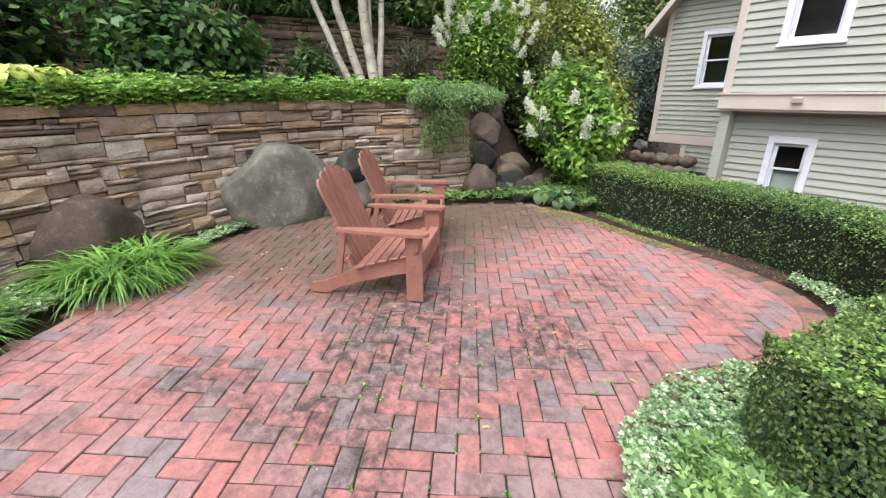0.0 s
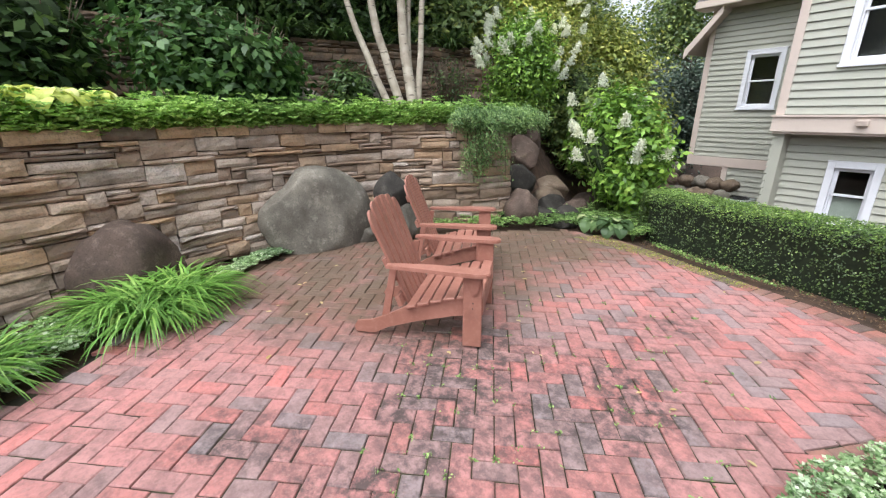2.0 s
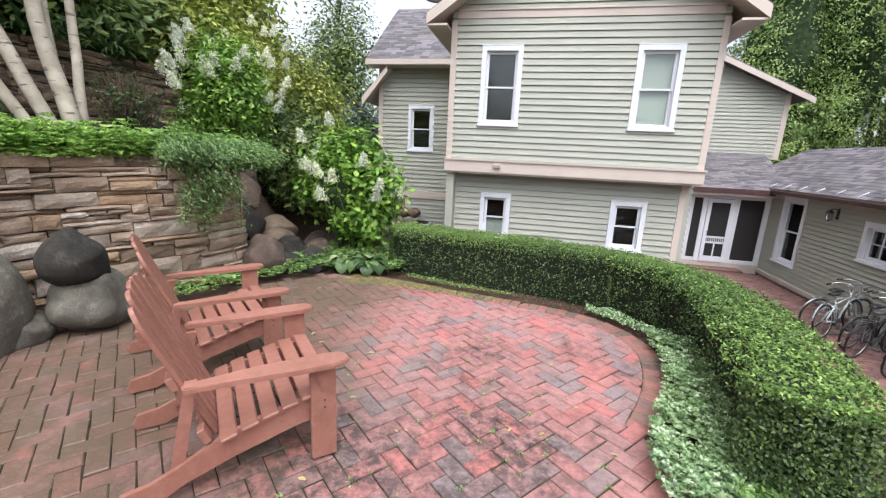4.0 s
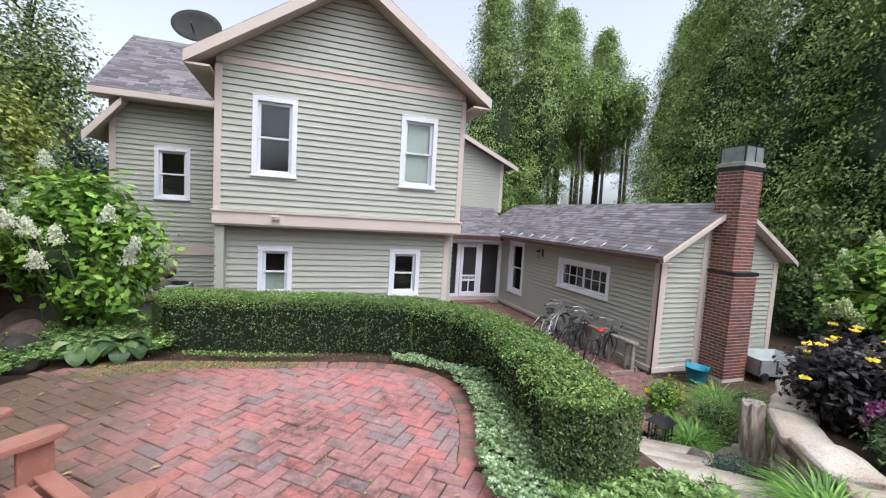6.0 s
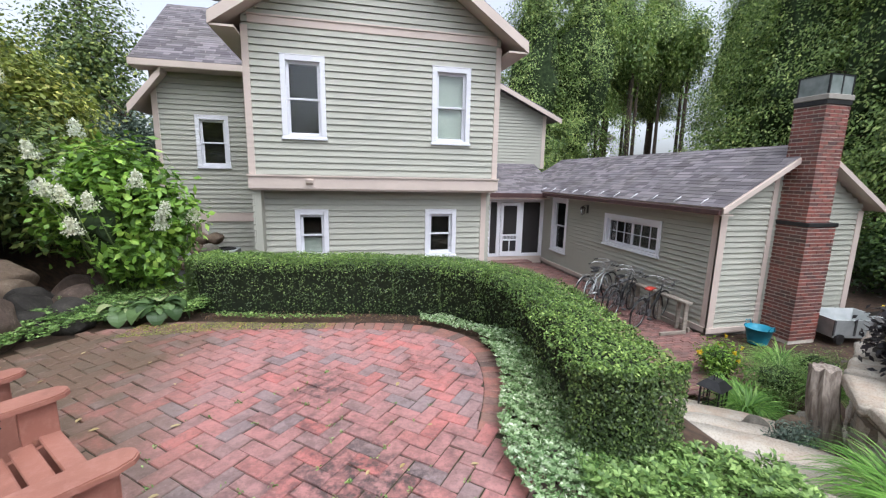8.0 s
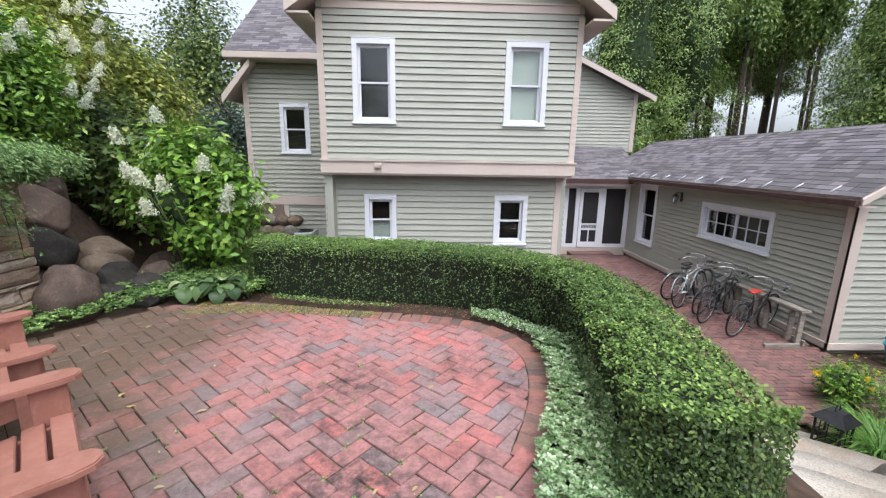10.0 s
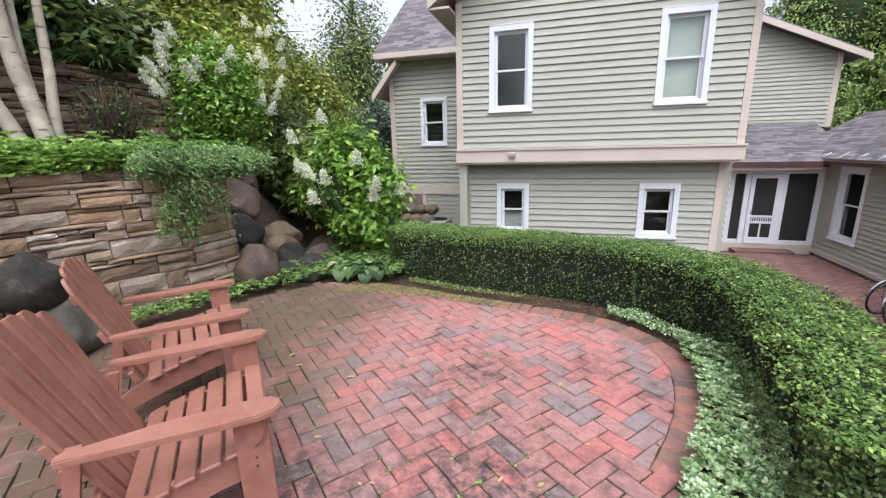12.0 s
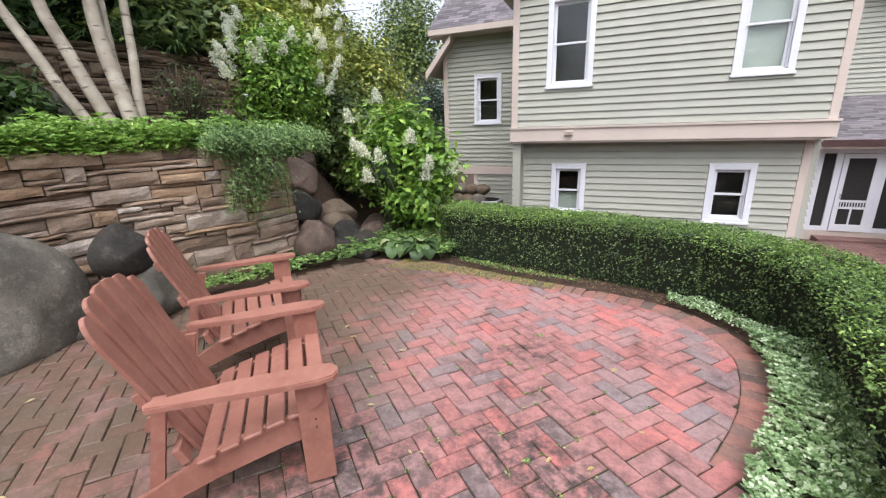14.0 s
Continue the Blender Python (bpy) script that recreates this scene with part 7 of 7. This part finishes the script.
def bicycle(at, turn, lean, label, frame_mat=BLACK, saddle=BLACK, basket=None):
    b = thing("bicycle", (0, 0, 0), label, "bicycle", "parked bicycles")
    I = Matrix.Identity(4)
    for x, nm in ((-0.52, "rear_wheel"), (0.52, "front_wheel")):
        bm = bmesh.new()
        ring(bm, (x, 0, 0.34), 0.33, 0.018, I)
        w = part(nm, bm, BLACK, b, smooth=True)
        bm = bmesh.new()
        ring(bm, (x, 0, 0.34), 0.305, 0.009, I)
        part("rim", bm, CHROME, w, smooth=True)
        bm = bmesh.new()
        for i in range(16):
            a = math.pi * 2 * i / 16
            add_tube(bm, [(x, 0.02 * (-1) ** i, 0.34), (x + 0.3 * math.cos(a), 0, 0.34 + 0.3 * math.sin(a))], 0.0016, 3, False)
        part("spokes", bm, CHROME, w)
        bm = bmesh.new()
        pts = [(x + 0.37 * math.cos(a), 0, 0.34 + 0.37 * math.sin(a)) for a in np.linspace(0.3 if x > 0 else -0.1, 2.6 if x > 0 else 3.0, 12)]
        add_tube(bm, pts, 0.014, 5)
        part("fender", bm, frame_mat, b, smooth=True)
    bm = bmesh.new()
    bb, seat, head, top = (-0.05, 0, 0.28), (-0.2, 0, 0.78), (0.36, 0, 0.86), (0.33, 0, 0.7)
    for p in ([bb, seat], [bb, top], [(-0.17, 0, 0.66), (0.33, 0, 0.76)], [(-0.52, 0.04, 0.34), bb], [(-0.52, -0.04, 0.34), bb], [(-0.52, 0.03, 0.34), (-0.16, 0.01, 0.64)], [(-0.52, -0.03, 0.34), (-0.16, -0.01, 0.64)], [(0.32, 0, 0.66), head], [(0.33, 0, 0.66), (0.4, 0.04, 0.55), (0.52, 0.05, 0.34)], [(0.33, 0, 0.66), (0.4, -0.04, 0.55), (0.52, -0.05, 0.34)]):
        add_tube(bm, p, 0.015, 7)
    part("frame", bm, frame_mat, b, smooth=True)
    bm = bmesh.new()
    add_tube(bm, [(0.36, 0, 0.86), (0.37, 0, 1.0), (0.4, 0.08, 1.03), (0.34, 0.24, 1.02), (0.2, 0.29, 1.0)], 0.011, 6)
    add_tube(bm, [(0.37, 0, 1.0), (0.4, -0.08, 1.03), (0.34, -0.24, 1.02), (0.2, -0.29, 1.0)], 0.011, 6)
    part("handlebar", bm, CHROME, b, smooth=True)
    for s in (-1, 1):
        tube("grip", [(0.22, s * 0.285, 1.003), (0.1, s * 0.3, 0.99)], 0.017, BLACK, b, 8)
    bm = bmesh.new()
    add_prism(bm, [(-0.36, 0.86), (-0.34, 0.9), (-0.2, 0.9), (-0.05, 0.89), (-0.04, 0.87), (-0.2, 0.84)], -0.06, 0.06)
    bmesh.ops.bevel(bm, geom=bm.edges[:], offset=0.015, segments=1, affect="EDGES")
    part("saddle", bm, saddle, b, smooth=True)
    tube("seat_post", [(-0.2, 0, 0.78), (-0.21, 0, 0.86)], 0.012, CHROME, b, 6)
    bm = bmesh.new()
    add_tube(bm, [(-0.05, -0.03, 0.28), (-0.05, 0.03, 0.28)], 0.09, 14)
    for s in (-1, 1):
        add_tube(bm, [(-0.05, s * 0.05, 0.28), (-0.05 + s * 0.14, s * 0.07, 0.2)], 0.008, 5)
        add_box(bm, (-0.1 + s * 0.14, s * 0.12 - 0.04, 0.185), (0.0 + s * 0.14, s * 0.12 + 0.04, 0.21))
    part("crank", bm, DARK_GREY, b)
    bm = bmesh.new()
    for y in (-0.05, 0.0, 0.05):
        add_tube(bm, [(-0.75, y, 0.73), (-0.28, y, 0.73)], 0.005, 4)
    for s in (-1, 1):
        add_tube(bm, [(-0.52, s * 0.05, 0.34), (-0.6, s * 0.05, 0.73)], 0.005, 4)
    part("rear_rack", bm, CHROME, b)
    if basket:
        bm = bmesh.new()
        for i in range(9):
            y = -0.16 + i * 0.04
            add_tube(bm, [(0.42, y, 0.98), (0.44, y, 0.76), (0.66, y, 0.76), (0.7, y, 0.98)], 0.004, 4)
        for z, x in ((0.98, 0.7), (0.87, 0.68), (0.77, 0.66)):
            add_tube(bm, [(0.42, -0.16, z), (x, -0.16, z), (x, 0.16, z), (0.42, 0.16, z), (0.42, -0.16, z)], 0.005, 4)
        part("basket", bm, basket, b)
    b.matrix_basis = pose(at[0], at[1], at[2], lean, 0, turn)
    return b


YB = YARD + 0.047
bicycle((5.35, 7.75, YB), 25, 6, "black city bicycle with a wire basket in the rack", BLACK, RED_PLASTIC, CHROME)
bicycle((5.4, 8.9, YB), 28, 8, "old bicycle with a wire basket leaning by the wall", DARK_GREY, BLACK, CHROME)
bicycle((5.35, 9.8, YB), 20, 7, "grey bicycle parked at the wing's wall", CHROME, BLACK)
bicycle((5.2, 9.35, YB), 34, -6, "silver grey bicycle with a wire basket beside the others", GREY_PLASTIC, BLACK, CHROME)
bicycle((5.2, 8.45, YB), 30, 4, "black bicycle crowded in between the others", BLACK, DARK_GREY)
rack = thing("bicycle_rack", (5.85, 8.2, YB), "weathered grey wooden bicycle rack against the wing", "bicycle rack")
for y in (7.15, 7.35, 7.9, 8.1, 8.65, 8.85, 9.4):
    box("upright", (5.75, y, YB), (5.84, y + 0.05, YB + 0.62), OLD_WOOD, rack, None, 0.006)
box("top_rail", (5.7, 7.1, YB + 0.621), (5.88, 9.5, YB + 0.67), OLD_WOOD, rack, None, 0.006)
box("base_rail", (5.845, 7.1, YB), (5.89, 9.5, YB + 0.1), OLD_WOOD, rack, None, 0.006)
for y in (7.1, 9.45):
    box("foot", (5.1, y - 0.06, YB), (5.74, y - 0.01, YB + 0.07), OLD_WOOD, rack, None, 0.006)


def tub(name, at, r0, r1, h, mat, label, category, wob=0.0, sides=28):
    bm = bmesh.new()
    prof = [(r0 * 0.96, 0.004), (r0, 0.0), (r0 * 1.0, 0.01), (r1, h - 0.02), (r1 + 0.018, h - 0.015), (r1 + 0.018, h), (r1 - 0.01, h), (r0 - 0.02, 0.03), (0.001, 0.03)]
    prof = [(0.001, 0.0)] + prof
    rings = [[bm.verts.new((r * math.cos(2 * math.pi * k / sides) * (1 + wob), r * math.sin(2 * math.pi * k / sides) * (1 - wob), z)) for k in range(sides)] for r, z in prof]
    for a, b in zip(rings, rings[1:]):
        for k in range(sides):
            bm.faces.new((a[k], a[(k + 1) % sides], b[(k + 1) % sides], b[k]))
    bmesh.ops.translate(bm, verts=bm.verts, vec=at)
    return bm


t = thing("tub", (6.98, 6.5, YARD), "bright blue flexible garden tub by the chimney", "tub")
part("bowl", tub("x", (6.98, 6.5, YARD - 0.02), 0.17, 0.24, 0.34, BLUE_PLASTIC, "", ""), BLUE_PLASTIC, t, smooth=True)
for s in (-1, 1):
    tube("grip", [(6.98 - 0.08, 6.5 + s * 0.24, YARD + 0.3), (6.98 - 0.05, 6.5 + s * 0.26, YARD + 0.4), (6.98 + 0.05, 6.5 + s * 0.26, YARD + 0.4), (6.98 + 0.08, 6.5 + s * 0.24, YARD + 0.3)], 0.012, BLUE_PLASTIC, t, 6)
cart = thing("garden_cart", (9.0, 6.35, YARD), "grey plastic garden cart with a tow handle", "cart")
bm = bmesh.new()
m = pose(9.0, 6.35, YARD + 0.12, 0, 0, -12)
o0, o1, h = (0.48, 0.3), (0.62, 0.42), 0.42
pts = []
for (a, b), z in ((o0, 0), (o1, h), ((o1[0] - 0.03, o1[1] - 0.03), h), ((o0[0] - 0.03, o0[1] - 0.03), 0.03)):
    pts.append([bm.verts.new(m @ Vector((sx * a, sy * b, z))) for sx, sy in ((-1, -1), (1, -1), (1, 1), (-1, 1))])
for a, b in zip(pts, pts[1:]):
    for k in range(4):
        bm.faces.new((a[k], a[(k + 1) % 4], b[(k + 1) % 4], b[k]))
bm.faces.new(pts[0][::-1])
bm.faces.new(pts[-1])
part("tray", bm, GREY_PLASTIC, cart)
for x in (-0.63, -0.2, 0.2, 0.6):
    for y in (-0.44, 0.42):
        box("rib", (x, y - 0.01, 0.1), (x + 0.03, y + 0.015, h), DARK_GREY, cart, m)
tube("handle", [m @ Vector(p) for p in ((-0.6, 0, 0.3), (-1.0, -0.02, 0.28), (-1.3, -0.05, 0.22))], 0.014, CHROME, cart)
for sx in (-1, 1):
    for sy in (-1, 1):
        c = m @ Vector((sx * 0.36, sy * 0.32, -0.02))
        bm = bmesh.new()
        add_tube(bm, [c + Vector((0, -0.03, 0)), c + Vector((0, 0.03, 0))], 0.11, 16)
        part("wheel", bm, BLACK, cart)

# lantern
lx, ly, lz = 3.36, 4.15, -1.33
lan = thing("lantern", (lx, ly, lz), "black metal lantern with a hipped roof on the stone step", "lantern")
m = pose(lx, ly, lz, 0, 0, 20)
for sx in (-1, 1):
    for sy in (-1, 1):
        box("bar", (sx * 0.11 - 0.009, sy * 0.11 - 0.009, 0.03), (sx * 0.11 + 0.009, sy * 0.11 + 0.009, 0.33), BLACK, lan, m)
for z in (0.03, 0.32):
    for sx in (-1, 1):
        box("bar", (sx * 0.11 - 0.008, -0.1, z), (sx * 0.11 + 0.008, 0.1, z + 0.014), BLACK, lan, m)
        box("bar", (-0.1, sx * 0.11 - 0.008, z), (0.1, sx * 0.11 + 0.008, z + 0.014), BLACK, lan, m)
for sx in (-1, 1):
    box("bar", (sx * 0.11 - 0.004, -0.004, 0.045), (sx * 0.11 + 0.004, 0.004, 0.32), BLACK, lan, m)
    box("bar", (-0.004, sx * 0.11 - 0.004, 0.045), (0.004, sx * 0.11 + 0.004, 0.32), BLACK, lan, m)
    box("bar", (sx * 0.11 - 0.004, -0.1, 0.18), (sx * 0.11 + 0.004, 0.1, 0.188), BLACK, lan, m)
    box("bar", (-0.1, sx * 0.11 - 0.004, 0.18), (0.1, sx * 0.11 + 0.004, 0.188), BLACK, lan, m)
box("base_plate", (-0.13, -0.13, 0), (0.13, 0.13, 0.03), BLACK, lan, m, 0.004)
bm = bmesh.new()
lo = [bm.verts.new(m @ Vector((sx * 0.155, sy * 0.155, 0.335))) for sx, sy in ((-1, -1), (1, -1), (1, 1), (-1, 1))]
mi = [bm.verts.new(m @ Vector((sx * 0.07, sy * 0.07, 0.43))) for sx, sy in ((-1, -1), (1, -1), (1, 1), (-1, 1))]
for k in range(4):
    bm.faces.new((lo[k], lo[(k + 1) % 4], mi[(k + 1) % 4], mi[k]))
bm.faces.new(mi)
bm.faces.new(lo[::-1])
part("lantern_roof", bm, BLACK, lan)
bm = bmesh.new()
ring(bm, (0, 0, 0.46), 0.045, 0.005, m, 16, 5)
part("ring_handle", bm, BLACK, lan)

# satellite dish on the roof
dish = thing("satellite_dish", (-3.55, 10.6, 4.9), "dark grey satellite dish on the gable roof", "satellite dish")
bm = bmesh.new()
m = look((-3.66, 10.35, 5.32), (-3.3, 4.0, 8.5))
rings = []
for i, r in enumerate((0.001, 0.12, 0.24, 0.34, 0.43)):
    rings.append([bm.verts.new(m @ Vector((r * 1.1 * math.cos(a), r * math.sin(a), -r * r * 0.55))) for a in (2 * math.pi * k / 28 for k in range(28))])
back_r = [[bm.verts.new(v.co + (m.to_3x3() @ Vector((0, 0, 0.012)))) for v in r] for r in rings]
for rr in (rings, back_r):
    for a, b in zip(rr, rr[1:]):
        for k in range(28):
            bm.faces.new((a[k], a[(k + 1) % 28], b[(k + 1) % 28], b[k]))
for k in range(28):
    bm.faces.new((rings[-1][k], rings[-1][(k + 1) % 28], back_r[-1][(k + 1) % 28], back_r[-1][k]))
part("reflector", bm, DARK_ROOM, dish, smooth=True)
tube("mast", [(-3.5, 10.6, 4.75), (-3.52, 10.6, 5.1), (-3.72, 10.42, 5.38)], 0.025, DARK_GREY, dish)
tube("feed_arm", [(-3.72, 10.42, 5.2), (-3.7, 9.95, 5.3)], 0.015, DARK_GREY, dish)
# wall lamp
wlamp = thing("wall_lamp", (6.12, 11.75, 0.55), "black wall lantern on the wing's clapboards", "lamp")
box("back_plate", (6.165, 11.7, 0.52), (6.18, 11.8, 0.78), BLACK, wlamp, None, 0.003)
tube("arm", [(6.17, 11.75, 0.72), (6.08, 11.75, 0.78), (6.0, 11.75, 0.74)], 0.01, BLACK, wlamp)
bm = bmesh.new()
add_tube(bm, [(6.0, 11.75, 0.74), (6.0, 11.75, 0.68), (6.0, 11.75, 0.67)], [0.02, 0.09, 0.09], 8)
add_tube(bm, [(6.0, 11.75, 0.5), (6.0, 11.75, 0.47)], [0.05, 0.02], 8)
for k in range(4):
    a = k * math.pi / 2 + 0.78
    add_tube(bm, [(6.0 + 0.075 * math.cos(a), 11.75 + 0.075 * math.sin(a), 0.67), (6.0 + 0.05 * math.cos(a), 11.75 + 0.05 * math.sin(a), 0.5)], 0.006, 4)
part("cage", bm, BLACK, wlamp)
bm = bmesh.new()
add_tube(bm, [(6.0, 11.75, 0.66), (6.0, 11.75, 0.505)], [0.06, 0.042], 8)
part("lamp_glass", bm, GLASS, wlamp)
# vent hood on the band
vent = thing("vent_cover", (-1.98, 9.8, 1.36), "small beige vent cover on the skirt board", "vent")
box("hood", (-2.07, 9.8, 1.36), (-1.91, 9.857, 1.46), TRIM, vent, None, 0.008)
for k in range(3):
    box("louvre", (-2.06, 9.785, 1.37 + k * 0.028), (-1.92, 9.799, 1.385 + k * 0.028), TRIM, vent)
# air conditioners
for i, x in enumerate((-5.5, -4.7)):
    ac = thing("air_conditioner", (x, 13.06, -1.6), "grey outdoor air conditioner with a round fan grille", "air conditioner", "air conditioners")
    box("cabinet", (x - 0.36, 12.7, -1.6), (x + 0.36, 13.42, -0.64), GREY_PLASTIC, ac, None, 0.02)
    bm = bmesh.new()
    I = pose(x, 13.06, -0.625, 90)
    for r in (0.08, 0.14, 0.2, 0.26, 0.31):
        ring(bm, (0, 0, 0), r, 0.006, I, 28, 4)
    part("grille", bm, BLACK, ac)
    # dark disc on the closed top, coloured as the shaded hole under the grille
    bm = bmesh.new()
    add_tube(bm, [(x, 13.06, -0.639), (x, 13.06, -0.633)], 0.3, 28)
    part("fan_opening", bm, DARK_ROOM, ac)
# dark round lid beyond the hedge
grill = thing("kettle_grill", (2.0, 8.6, YARD), "dark round-lidded grill beyond the hedge", "grill")
bm = bmesh.new()
prof = [(0.001, 0.3), (0.12, 0.29), (0.22, 0.24), (0.29, 0.14), (0.32, 0.0), (0.29, -0.14), (0.18, -0.26), (0.001, -0.3)]
rr = [[bm.verts.new((2.0 + r * math.cos(2 * math.pi * k / 24), 8.6 + r * math.sin(2 * math.pi * k / 24), -0.85 + z)) for k in range(24)] for r, z in prof]
for a, b in zip(rr, rr[1:]):
    for k in range(24):
        bm.faces.new((a[k], a[(k + 1) % 24], b[(k + 1) % 24], b[k]))
part("kettle", bm, DARK_GREY, grill, smooth=True)
for k in range(3):
    a = k * 2.1
    tube("leg", [(2.0 + 0.15 * math.cos(a), 8.6 + 0.15 * math.sin(a), -1.05), (2.0 + 0.28 * math.cos(a), 8.6 + 0.28 * math.sin(a), YARD - 0.05)], 0.012, BLACK, grill, 6)
# fallen leaves on the bricks
rs = random.Random(8)
spots = [(-2.47, 3.43), (-0.83, 3.12), (-1.1, 2.2), (-2.08, 1.53), (-3.5, 0.75), (-3.2, 0.9), (-3.0, 2.0), (-1.75, 2.0)] + [(rs.uniform(-4.2, -0.3), rs.uniform(0, 4.4)) for _ in range(34)]
for i, (x, y) in enumerate(spots):
    s = rs.uniform(0.012, 0.03)
    a = rs.uniform(0, 6.28)
    u, v = Vector((math.cos(a), math.sin(a), 0)), Vector((-math.sin(a), math.cos(a), 0))
    c = Vector((x, y, 0.006))
    V = [c - u * s, c - u * s * 0.3 + v * s * 0.5 + Vector((0, 0, 0.004)), c + u * s * 0.5 + v * s * 0.4 + Vector((0, 0, 0.007)), c + u * s * 1.1 + Vector((0, 0, 0.003)), c + u * s * 0.5 - v * s * 0.4 + Vector((0, 0, 0.006)), c - u * s * 0.3 - v * s * 0.5 + Vector((0, 0, 0.003)), c]
    F = [(6, 0, 1), (6, 1, 2), (6, 2, 3), (6, 3, 4), (6, 4, 5), (6, 5, 0)]
    ob = mesh_ob("fallen_leaf", V, F, FALLEN)
    centre(ob)
    tagged(ob, "small dry fallen leaf on the bricks", "leaf", "fallen leaves")

# pale straps along the wing roof's lower edge
for i in range(11):
    y = 7.3 + i * 0.72
    g_ = thing("snow_guard", (5.95, y, 1.1), "thin pale metal strap on the edge of the wing's shingle roof", "snow guard", "snow guards on the wing roof")
    a = Vector((5.93, y, 1.125))
    tube("strap", [a, a + Vector((0.857, 0, 0.515)) * 0.22], 0.01, WHITE, g_, 5)
